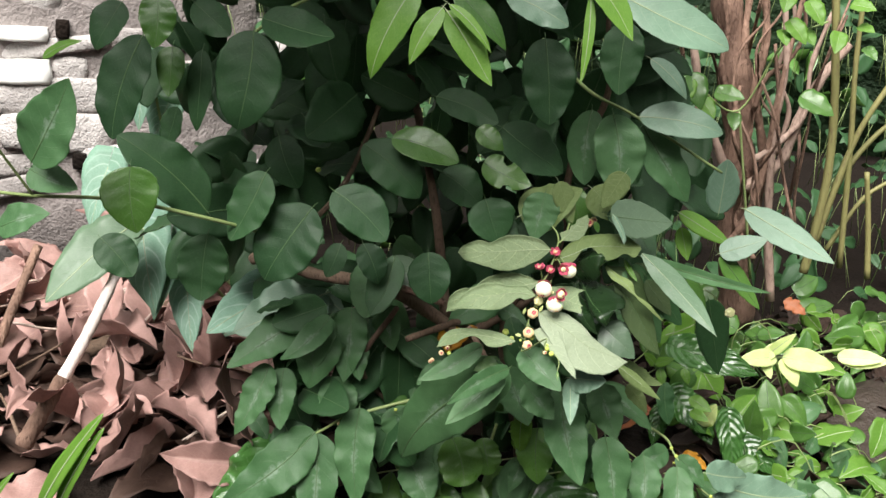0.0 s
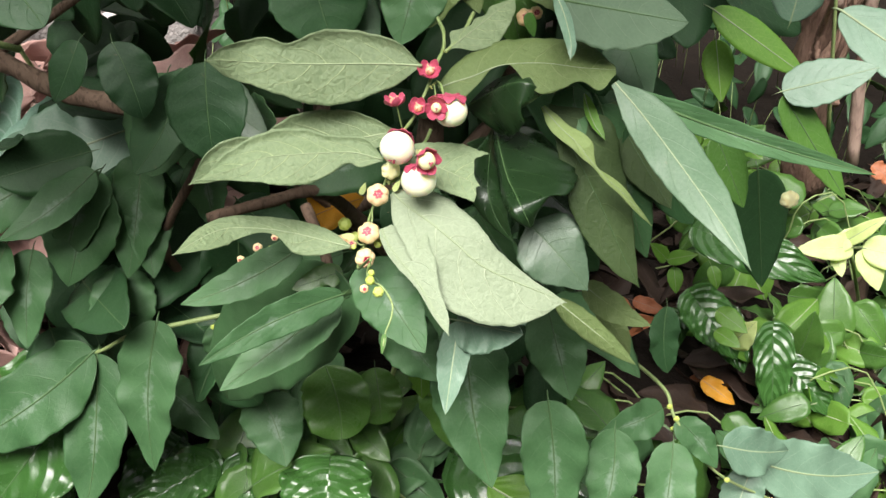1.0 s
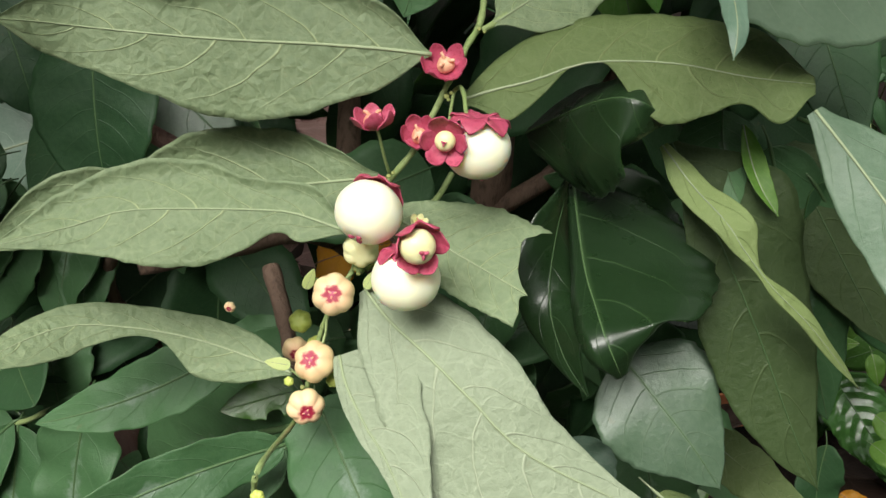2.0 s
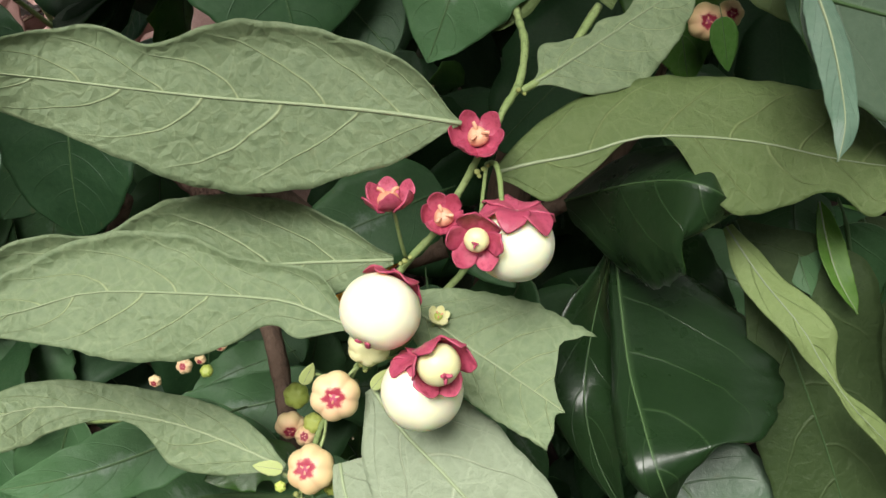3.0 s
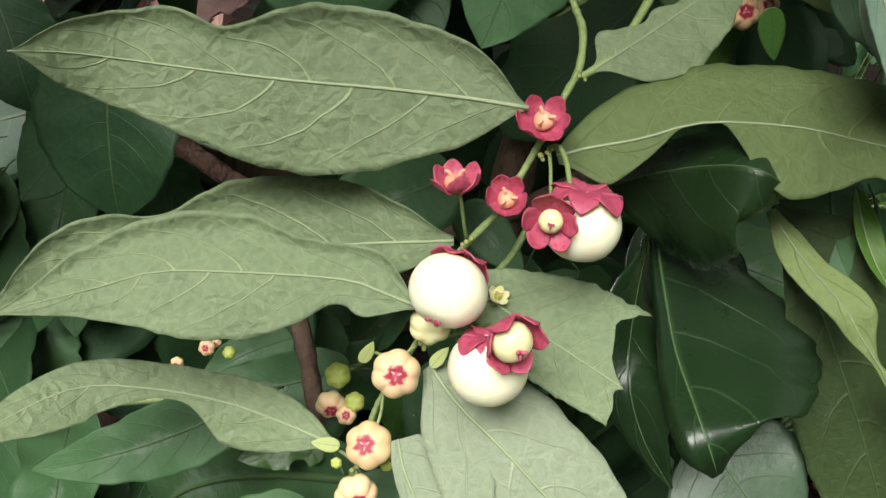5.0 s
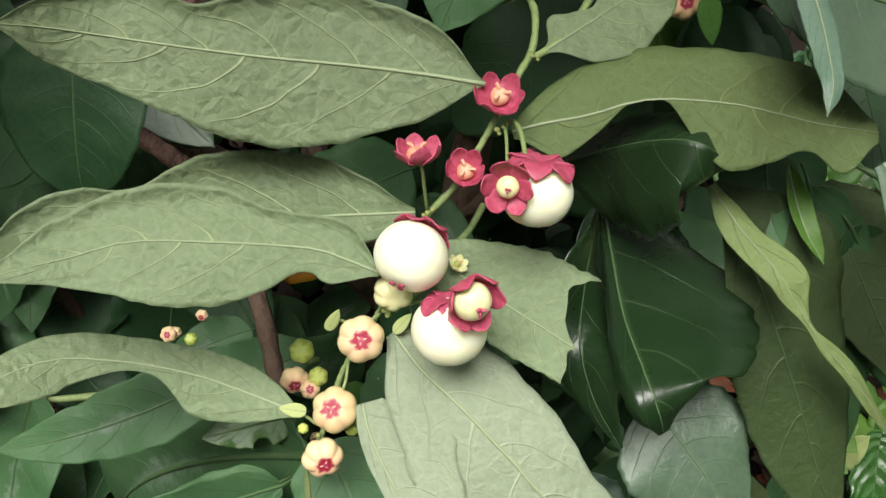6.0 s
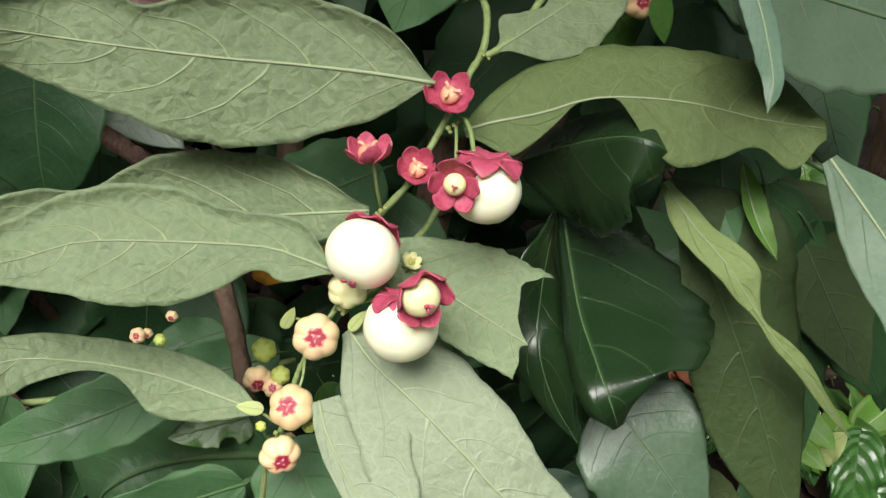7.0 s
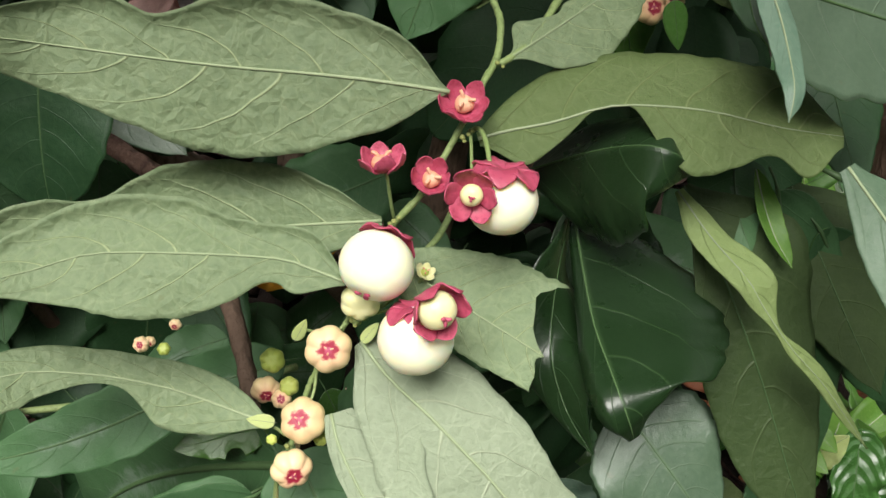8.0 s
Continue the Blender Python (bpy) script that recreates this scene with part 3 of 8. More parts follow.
def fruit(plant, at, axis, radius, mat="fruit", calyx=0.0, hang=20.0, lift=-35.0, spin=0.0, label="", stigma=True):
    """A round fruit; +z of its axis points to the stalk. calyx: length of the crimson lobes that cap it."""
    v, f = lobed_ball(radius)
    ob = mesh_object("fruit", v, f, M[mat], plant, label=label)
    ob.matrix_basis = axis_frame(at, axis, spin)
    if calyx:
        lobes_ring(ob, "calyx_lobe", 6, calyx, 0.85, radius * 0.05, lift, -0.20, M["calyx"], radius * 0.86, int(radius * 1e5))
    if stigma:
        for k in range(3):
            a = k * 2.1
            tip = Vector((math.cos(a), math.sin(a), 0)) * radius * 0.24 + Vector((0, 0, -radius * 0.86))
            twig("stigma", [(0, 0, -radius * 0.66), tip * 0.6 + Vector((0, 0, -radius * 0.34)), tip], radius * 0.10, radius * 0.06, M["calyx"], ob, sides=5, per=3)
    return ob


def young_fruit(plant, at, axis, radius, calyx, lift=35.0, mat="young", label=""):
    """A small fruit sitting in an open crimson calyx; +z points out of the calyx."""
    v, f = lobed_ball(radius, 0.9)
    ob = mesh_object("young_fruit", v, f, M[mat], plant, label=label)
    ob.matrix_basis = axis_frame(at, axis)
    lobes_ring(ob, "calyx_lobe", 6, calyx, 0.85, radius * 0.55, lift, 0.15, M["calyx"], -radius * 0.74, int(calyx * 1e5))
    for k in range(3):
        a = k * 2.1 + 0.4
        tip = Vector((math.cos(a), math.sin(a), 0)) * radius * 0.3 + Vector((0, 0, radius * 1.05))
        twig("stigma", [(0, 0, radius * 0.7), (tip.x * 0.4, tip.y * 0.4, radius * 0.98), tip], radius * 0.13, radius * 0.08, M["calyx"], ob, sides=5, per=3)
    return ob


def flower(plant, at, axis, size, lift=42.0, seed=1, label="crimson flower with a salmon centre", petals="calyx", disc="pinkish"):
    """A cup of six crimson lobes round a salmon disc."""
    v, f = lobed_ball(size * 0.22, 0.9, 3, 0.25, 0.25, 18, 10)
    ob = mesh_object("flower", v, f, M[disc], plant, label=label)
    ob.matrix_basis = axis_frame(at, axis)
    lobes_ring(ob, "petal", 6, size * 0.57, 0.80, size * 0.10, lift, 0.16, M[petals], -size * 0.14, seed, "sepal")
    for k in range(3):
        a = k * 2.1
        p = Vector((math.cos(a), math.sin(a), 0)) * size * 0.13
        twig("stigma", [p * 0.5 + Vector((0, 0, size * 0.1)), p + Vector((0, 0, size * 0.2)), p * 1.7 + Vector((0, 0, size * 0.21))], size * 0.045, size * 0.04, M["pinkish"], ob, sides=5, per=3)
    return ob


def bud(plant, at, axis, size, mat="bud", seed=1, star=True, label="peach flower bud with a crimson mouth"):
    """A flat six-lobed bud with a small crimson three-armed mouth."""
    v, f = lobed_ball(size * 0.5, 0.76, 6, 0.25, 0.2, 60, 18, True)
    ob = mesh_object("bud", v, f, M[mat], plant, label=label)
    ob.matrix_basis = axis_frame(at, axis, seed * 23)
    if star:
        vv, ff = lobed_ball(size * 0.13, 0.4, 3, 0.3, 0.1, 30, 8)
        ring = mesh_object("mouth", vv, ff, M["calyx"], ob)
        ring.matrix_basis = Matrix.Translation((0, 0, size * 0.275))
        for k in range(3):
            a = k * 2.094
            d = Vector((math.cos(a), math.sin(a), 0)) * size
            twig("stigma", [Vector((0, 0, size * 0.27)), d * 0.06 + Vector((0, 0, size * 0.31)), d * 0.11 + Vector((0, 0, size * 0.30))], size * 0.026, size * 0.022, M["pinkish"], ob, sides=5, per=3)
    return ob


def speck(plant, at, axis, size, narrow):
    """A small dark spot: a browned speck, and the dark fill of a nibbled hole."""
    v, f = lobed_ball(size, 0.18, 5, 0.3, 0.2, 15, 6)
    ob = mesh_object("blemish", [(p[0], p[1] * narrow, p[2]) for p in v], f, M["blemish"], plant, label="small dark spot")
    ob.matrix_basis = axis_frame(at, axis, 35)
    return ob


# ---- setting ----
def ground_height(x, y):
    s = min(max((x - 0.15) / 0.7, 0), 1)
    drop = -0.16 * s * s * (3 - 2 * s)
    heap = 0.10 * math.exp(-(((x + 0.62) / 0.36) ** 2) - ((y - 1.5) / 0.5) ** 2)
    return drop + heap + 0.018 * noise.noise((x * 3.1, y * 3.1, 0.3)) + 0.008 * noise.noise((x * 11, y * 11, 1.3))


def build_ground():
    xs = sorted(set([-400, -60, -15, -6, 6, 15, 60, 400] + [round(-3 + 0.06 * i, 3) for i in range(101)]))
    ys = sorted(set([-400, -60, -12, -4, 8, 15, 60, 400] + [round(-2 + 0.06 * i, 3) for i in range(101)]))
    verts, faces = [], []
    for y in ys:
        for x in xs:
            verts.append((x, y, ground_height(max(-4, min(x, 4)), max(-4, min(y, 6))) if abs(x) < 20 and abs(y) < 20 else -0.05))
    w = len(xs)
    for j in range(len(ys) - 1):
        for i in range(w - 1):
            faces.append((j * w + i, j * w + i + 1, (j + 1) * w + i + 1, (j + 1) * w + i))
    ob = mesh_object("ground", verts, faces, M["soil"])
    tagged(ob, "moist garden soil strewn with leaf litter, shade put into its dark colour", "ground", "", "structure")
    return ob


def rough_block(name, size, mat, parent, m, seed, chip=0.12):
    """A squared stone with worn, uneven edges."""
    rng = random.Random(seed)
    bm = bmesh.new()
    bmesh.ops.create_cube(bm, size=1.0)
    bmesh.ops.subdivide_edges(bm, edges=bm.edges[:], cuts=5, use_grid_fill=True)
    off = rng.random() * 50
    for v in bm.verts:
        r = 1 - chip * 0.32 * max(0.0, (abs(v.co.x) + abs(v.co.y) + abs(v.co.z)) - 0.95)
        v.co = Vector((v.co.x * size[0] * r, v.co.y * size[1] * r, v.co.z * size[2] * r))
        v.co += noise.noise_vector((v.co.x * 9 + off, v.co.y * 9, v.co.z * 9)) * chip * 0.12 * min(size)
        v.co += noise.noise_vector((v.co.x * 34 + off, v.co.y * 34, v.co.z * 34)) * chip * 0.05 * min(size)
    me = bpy.data.meshes.new(name)
    bm.to_mesh(me)
    bm.free()
    me.materials.append(mat)
    me.polygons.foreach_set("use_smooth", [True] * len(me.polygons))
    ob = new(name, me)
    if parent is not None:
        ob.parent = parent
        if parent.data is None:
            ob.matrix_parent_inverse = Matrix.Translation(-parent.location)
    ob.matrix_basis = m
    return ob


def build_wall():
    """Old rubble wall behind the shrub: pale blocks in uneven courses with dark open joints."""
    rng = random.Random(5)
    verts, faces = [], []
    core = rough_block("wall_north", (2.6, 0.20, 1.5), M["mortar"], None, pose(-1.75, 2.16, 0.68, 0, 0, 12), 3, 0.06)
    tagged(core, "old wall of pale grey stone blocks with dark open joints", "wall", "", "structure")
    inv = pose(-1.75, 2.16, 0.68, 0, 0, 12)
    z = -0.70
    row = 0
    while z < 0.70:
        h = rng.uniform(0.03, 0.10)
        x = -1.28 + (row % 2) * -0.08
        while x < 1.25:
            w = rng.uniform(0.07, 0.36)
            if rng.random() < 0.10:
                x += w * 0.4
                continue
            b = rough_block("stone", (w - rng.uniform(-0.01, 0.012), 0.12, h - rng.uniform(-0.012, 0.012)), M["stone"], core, Matrix.Translation((x + w / 2, -0.035 + rng.uniform(-0.03, 0.03), z + h / 2 + rng.uniform(-0.02, 0.02))) @ pose(0, 0, 0, rng.uniform(-9, 9), rng.uniform(-7, 7), rng.uniform(-7, 7)), rng.random(), 0.75)
            x += w
        z += h
        row += 1
    # the soil-coloured blocks stand in for the dark of open, shaded holes
    for x, z, w, h, m in ((0.744, -0.085, 0.12, 0.036, "lit_ledge"), (0.735, -0.175, 0.13, 0.062, "lit_ledge"), (0.837, -0.076, 0.03, 0.045, "soil"), (0.84, -0.397, 0.035, 0.04, "soil")):
        rough_block("stone", (w, 0.10, h), M[m], core, Matrix.Translation((x, -0.075, z)) @ pose(0, 0, 0, 0, 4, 3), x, 0.5)
    return core


def dry_leaf_mesh(i):
    rng = random.Random(900 + i)
    L = rng.uniform(0.08, 0.17)
    v, f, s, uv, c = leaf_data(L, rng.uniform(0.42, 0.66), rng.choice(["ovate", "lance", "ovate", "ellip"]), arch=rng.uniform(-0.14, 0.18), fold=rng.uniform(0.1, 0.75), wave=rng.uniform(0.05, 0.18),
                              bend=rng.uniform(-0.08, 0.08), twist=rng.uniform(-0.8, 0.8), droop=rng.uniform(-0.3, 0.3), curl=rng.uniform(-0.25, 0.25), seed=i, nu=22, nv=6, thick=0.0004, freq=rng.uniform(1.3, 3.2), ragged=0.035, pucker=rng.uniform(0.004, 0.012))
    v = np.asarray(v, dtype=float)
    for q in v:
        q += np.asarray(noise.noise_vector((q[0] * 22 + i * 3.1, q[1] * 22, q[2] * 22))) * 0.0032 + np.asarray(noise.noise_vector((q[0] * 75 + i, q[1] * 75, q[2] * 75))) * 0.0011
    me = bpy.data.meshes.new("dry_leaf")
    me.from_pydata([tuple(p) for p in v], [], f)
    me.materials.append(M["dead"])
    layer = me.uv_layers.new(name="UVMap")
    idx = np.zeros(len(me.loops), dtype=np.int32)
    me.loops.foreach_get("vertex_index", idx)
    layer.data.foreach_set("uv", np.asarray(uv, dtype=np.float32)[idx].ravel())
    me.polygons.foreach_set("use_smooth", [True] * len(me.polygons))
    return me


def litter_layer(name, box, count, seed, label, mat="dead"):
    """A thick under-layer of dry leaves, joined."""
    rng = random.Random(seed)
    V, F, S, UV = [], [], [], []
    for i in range(count):
        x, y = rng.uniform(box[0], box[1]), rng.uniform(box[2], box[3])
        v, f, s, uv, c = leaf_data(rng.uniform(0.06, 0.13), rng.uniform(0.4, 0.6), "ovate", arch=rng.uniform(-0.1, 0.15), fold=rng.uniform(0.1, 0.7), wave=rng.uniform(0.2, 0.5), twist=rng.uniform(-0.8, 0.8), seed=seed + i, nu=8, nv=2, freq=1.7)
        m = pose(x, y, ground_height(x, y) + 0.012 + 0.012 * rng.random(), rng.gauss(0, 18), rng.gauss(0, 16), rng.uniform(0, 360))
        o = len(V)
        V += [m @ Vector(p) for p in v]
        F += [tuple(a + o for a in face) for face in f]
        UV += list(map(tuple, uv))
    ob = mesh_object(name, V, F, M[mat], None, None, UV)
    return tagged(ob, label, "leaf litter", "", "stuff")


def build_litter():
    rng = random.Random(11)
    kinds = [dry_leaf_mesh(i) for i in range(24)]
    heap = thing("leaf_litter", (-0.6, 1.4, 0), "heap of curled dry brown fallen leaves on soil", "leaf litter")
    count = 0
    while count < 290:
        x, y = rng.uniform(-1.15, -0.14), rng.uniform(1.05, 1.9)
        if x > -0.35 and rng.random() < 0.55:
            continue
        ob = new("dry_leaf", kinds[rng.randrange(24)])
        ob.parent = heap
        ob.matrix_parent_inverse = Matrix.Translation(-heap.location)
        lift = 0.008 + 0.12 * rng.random() ** 1.3
        ob.matrix_basis = pose(x, y, ground_height(x, y) + lift, rng.gauss(0, 36), rng.gauss(0, 30), rng.uniform(0, 360)) @ Matrix.Scale(rng.uniform(0.75, 1.2), 4)
        count += 1
    return heap


def scatter_leaves(name, kind, label, category, box, count, size, ratio, seed, shapes, up=0.7, root=None, heights=None):
    """Many small leaves of one low plant mass, joined as one mesh with stalks."""
    rng = random.Random(seed)
    V, F, S, UV = [], [], [], []
    upm, unm = KINDS[kind][0], KINDS[kind][1]
    for i in range(count):
        x, y = rng.uniform(box[0], box[1]), rng.uniform(box[2], box[3])
        z0 = ground_height(x, y)
        z = z0 + rng.uniform(box[4], box[5]) if heights is None else rng.uniform(box[4], box[5])
        L = size * rng.uniform(0.6, 1.25)
        v, f, s, uv, c = leaf_data(L, ratio * rng.uniform(0.85, 1.15), rng.choice(shapes), arch=rng.uniform(0, 0.1), fold=rng.uniform(0.05, 0.35), wave=0.12, droop=rng.uniform(0, 0.25), seed=seed + i, nu=8, nv=2)
        n = Vector((rng.gauss(0, 0.5), -0.5 + rng.gauss(0, 0.45), up + rng.gauss(0, 0.3))).normalized()
        q = n.to_track_quat("Z", "X")
        m = Matrix.Translation((x, y, z)) @ q.to_matrix().to_4x4() @ pose(0, 0, 0, 0, 0, rng.uniform(0, 360))
        o = len(V)
        V += [m @ Vector(p) for p in v]
        F += [tuple(a + o for a in face) for face in f]
        S += s
        UV += list(map(tuple, uv))
        foot = Vector((x + rng.uniform(-0.04, 0.04), y + rng.uniform(-0.02, 0.05), max(z0, z - 0.16)))
        tv, tf = tube_data([foot, foot.lerp(Vector((x, y, z)), 0.6) + Vector((0, 0, 0.01)), Vector((x, y, z))], [0.0011, 0.0009, 0.0007], 4)
        o = len(V)
        V += tv
        F += [tuple(a + o for a in face) for face in tf]
        S += [2] * len(tf)
        UV += [(0.5, 0.1)] * len(tv)
    ob = mesh_object(name, V, F, [M[upm], M[unm], M["stem"]], None, S, UV)
    return tagged(ob, label, category, "", "stuff")


def filler(plant, kind, box, count, size, ratio, seed, shape="", hang=0.55):
    """Leaves deeper in a shrub, each hanging outward from the inside."""
    rng = random.Random(seed)
    for i in range(count):
        b = Vector((rng.uniform(box[0], box[1]), rng.uniform(box[2], box[3]), rng.uniform(box[4], box[5])))
        d = Vector((rng.gauss(0, 0.75), -0.35 + rng.gauss(0, 0.4), -hang + rng.gauss(0, 0.6))).normalized()
        L = size * rng.uniform(0.55, 1.2)
        leaf(plant, kind, b, b + d * L, ratio * rng.uniform(0.85, 1.15), rng.gauss(0, 28), shape, arch=rng.uniform(0, 0.08), fold=rng.uniform(0.05, 0.3), wave=0.08, seed=seed * 31 + i)


def build_surround():
    """Tall added hedge ring, mostly unseen, blocks low sky; the wall stands inside it."""
    verts, faces = [], []
    na, nh = 110, 18
    prof = [(0.0, 0.0), (-0.22, 0.1), (-0.34, 0.3), (-0.36, 0.55), (-0.30, 0.8), (-0.16, 0.95), (0.1, 1.0), (0.4, 0.96), (0.6, 0.8), (0.68, 0.5), (0.6, 0.2), (0.5, 0.0)]
    for j, (out, up) in enumerate(prof):
        for i in range(na):
            a = 2 * math.pi * i / na
            south = 0.5 - 0.5 * math.sin(a)
            lump = 0.35 * noise.noise((math.cos(a) * 5, math.sin(a) * 5, up * 3)) + 0.12 * noise.noise((math.cos(a) * 17, math.sin(a) * 17, up * 9))
            r = 4.1 + out + lump
            top = 3.6 - 1.3 * south
            verts.append((0.2 + r * math.cos(a), 0.9 + r * math.sin(a), -0.25 + top * up * (1 + 0.25 * lump)))
    for j in range(len(prof) - 1):
        for i in range(na):
            k = (i + 1) % na
            faces.append((j * na + i, (j + 1) * na + i, (j + 1) * na + k, j * na + k))
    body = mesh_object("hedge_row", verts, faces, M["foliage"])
    tagged(body, "added tall dark green hedge ring, mostly unseen, blocking low sky light", "hedge", "", "structure")
    # leaf clumps that break its outline
    rng = random.Random(21)
    V, F, S, UV = [], [], [], []
    for n in range(2600):
        i, j = rng.randrange(na), rng.randrange(1, len(prof) - 1)
        p = Vector(verts[j * na + i]).lerp(Vector(verts[(j + 1) * na + i]), rng.random()).lerp(Vector(verts[j * na + (i + 1) % na]), rng.random() * 0.6)
        v, f, s, uv, c = leaf_data(rng.uniform(0.12, 0.26), 0.5, "ovate", arch=0.06, fold=0.2, seed=n, nu=5, nv=1)
        m = Matrix.Translation(p) @ pose(0, 0, 0, rng.uniform(-180, 180), rng.uniform(-70, 70), rng.uniform(0, 360))
        o = len(V)
        V += [m @ Vector(q) for q in v]
        F += [tuple(a + o for a in face) for face in f]
        S += s
        UV += list(map(tuple, uv))
    ob = mesh_object("hedge_leaves", V, F, [M["dark"], M["green"]], body, S, UV)
    return body


def shared_leaf(kind, length, ratio, shape, seed, nu=10, nv=3, **form):
    """A leaf mesh for many copies, with its midrib ridge."""
    upm, unm, rbm = KINDS[kind][0], KINDS[kind][1], KINDS[kind][2]
    v, f, s, uv, c = leaf_data(length, ratio, shape, seed=seed, nu=nu, nv=nv, **form)
    tv, tf = tube_data([c[0] - Vector((length * 0.25, 0, length * 0.08))] + c[::2], [length * 0.012] * (len(c[::2]) + 1), 4)
    o = len(v)
    verts = [tuple(p) for p in v] + [tuple(p) for p in tv]
    faces = list(f) + [tuple(a + o for a in face) for face in tf]
    ob = mesh_object("leaf", verts, faces, [M[upm], M[unm], M[rbm]], None, list(s) + [2] * len(tf), list(map(tuple, uv)) + [(0.5, 0.5)] * len(tv))
    me = ob.data
    bpy.data.objects.remove(ob)
    return me


def creeper(name, label, category, kinds, box, count, size, ratio, seed, shapes, up=0.7, bare=None):
    """A creeping plant: a lattice of runners with single leaves held above the ground."""
    rng = random.Random(seed)
    root = thing(name, ((box[0] + box[1]) / 2, (box[2] + box[3]) / 2, ground_height((box[0] + box[1]) / 2, (box[2] + box[3]) / 2)), label, category)
    meshes = [shared_leaf(kinds[i % len(kinds)], size * rng.uniform(0.7, 1.25), ratio * rng.uniform(0.85, 1.15), shapes[i % len(shapes)], seed + i,
                          arch=rng.uniform(0, 0.1), fold=rng.uniform(0.05, 0.35), wave=0.12, droop=rng.uniform(0, 0.3)) for i in range(12)]
    for i in range(count):
        x, y = rng.uniform(box[0], box[1]), rng.uniform(box[2], box[3])
        if bare and math.hypot(x - bare[0], (y - bare[1]) * 0.8) < bare[2]:
            continue
        z = ground_height(x, y) + rng.uniform(box[4], box[5])
        n = Vector((rng.gauss(0, 0.5), -0.5 + rng.gauss(0, 0.45), up + rng.gauss(0, 0.3))).normalized()
        ob = new("leaf", meshes[rng.randrange(12)])
        ob.parent = root
        ob.matrix_parent_inverse = Matrix.Translation(-root.location)
        ob.matrix_basis = Matrix.Translation((x, y, z)) @ n.to_track_quat("Z", "X").to_matrix().to_4x4() @ pose(0, 0, 0, 0, 0, rng.uniform(0, 360))
        if i % 4 == 0:
            g = ground_height(x, y)
            twig("runner", [(x - 0.06, y + 0.05, g), (x - 0.01, y + 0.02, (g + z) / 2), (x, y, z), (x + 0.07, y + 0.03, z - 0.01), (x + 0.13, y + 0.02, ground_height(x + 0.13, y + 0.02))], 0.0014, 0.0011, M["stem"], root, sides=5, per=3)
    return root


def deep_foliage(plant, kind, box, count, size, ratio, seed, shape="ellip", hang=0.5):
    """The uncountable leaves deep in the crown, and unseen light-blocking masses above it, joined."""
    rng = random.Random(seed)
    V, F, S, UV = [], [], [], []
    for i in range(count):
        b = Vector((rng.uniform(box[0], box[1]), rng.uniform(box[2], box[3]), rng.uniform(box[4], box[5])))
        d = Vector((rng.gauss(0, 0.6), -0.3 + rng.gauss(0, 0.35), -hang + rng.gauss(0, 0.45))).normalized()
        L = size * rng.uniform(0.7, 1.2)
        m, length = leaf_frame(b, b + d * L, rng.gauss(0, 28))
        v, f, s, uv, c = leaf_data(L, ratio * rng.uniform(0.85, 1.15), shape, arch=rng.uniform(0, 0.08), fold=rng.uniform(0.05, 0.3), wave=0.08, seed=seed + i, nu=9, nv=2)
        o = len(V)
        V += [m @ Vector(p) for p in v]
        F += [tuple(a + o for a in face) for face in f]
        S += s
        UV += list(map(tuple, uv))
    ob = mesh_object("foliage", V, F, [M[KINDS[kind][0]], M[KINDS[kind][1]]], plant, S, UV)
    return tagged(ob, kind="stuff")


build_ground()
build_surround()
build_wall()


# ---- the fruiting shrub ----
shrub = thing("fruiting_shrub", (0.12, 1.12, 0.0), "leafy shrub bearing white fruits with crimson calyces on hanging twigs", "shrub")
# the fruiting twig
twig("stem", [(0.1094, 0.8644, 0.4864), (0.1115, 0.8606, 0.4835), (0.1143, 0.8532, 0.4803), (0.1149, 0.8454, 0.4745), (0.113, 0.8395, 0.4704), (0.1114, 0.8347, 0.4661), (0.1098, 0.8326, 0.4625), (0.1082, 0.8312, 0.4582), (0.1058, 0.829, 0.4526), (0.1025, 0.827, 0.4454), (0.0975, 0.8251, 0.4384), (0.094, 0.8233, 0.4316), (0.0906, 0.8204, 0.4186), (0.0888, 0.8174, 0.4134), (0.0857, 0.8159, 0.4071), (0.0833, 0.8127, 0.4017), (0.0815, 0.8115, 0.3956), (0.0795, 0.8069, 0.3836), (0.0768, 0.8032, 0.3733), (0.0922, 0.7465, 0.4101), (0.0912, 0.7435, 0.4051), (0.0925, 0.7417, 0.4016)], 0.00085, 0.0006, M["stem"], shrub, knots=0.35, seed=3)
twig("stem", [(0.0925, 0.7417, 0.4016), (0.0976, 0.7412, 0.3997), (0.1025, 0.7351, 0.3959), (0.103, 0.7296, 0.3922), (0.1012, 0.7246, 0.388), (0.1008, 0.7191, 0.3845)], 0.0005, 0.0003, M["stem"], shrub)
leaf(shrub, "green", (0.1008, 0.7233, 0.3879), (0.1005, 0.7174, 0.3817), 0.3, 20, stalk=0.001)
twig("stem", [(0.1283, 0.8661, 0.4873), (0.1232, 0.8539, 0.4784), (0.1193, 0.8482, 0.475), (0.1157, 0.8446, 0.473)], 0.001, 0.0008, M["stem"], shrub, knots=0.2)
twig("stem", [(0.1089, 0.8483, 0.4314), (0.1065, 0.8421, 0.4268), (0.1027, 0.8353, 0.4233), (0.0991, 0.8255, 0.4186), (0.0923, 0.8191, 0.414)], 0.0009, 0.0008, M["stem"], shrub)
twig("node", [(0.0908, 0.8166, 0.4159), (0.0922, 0.8153, 0.4154)], 0.0013, 0.0011, M["stem"], shrub, sides=10)
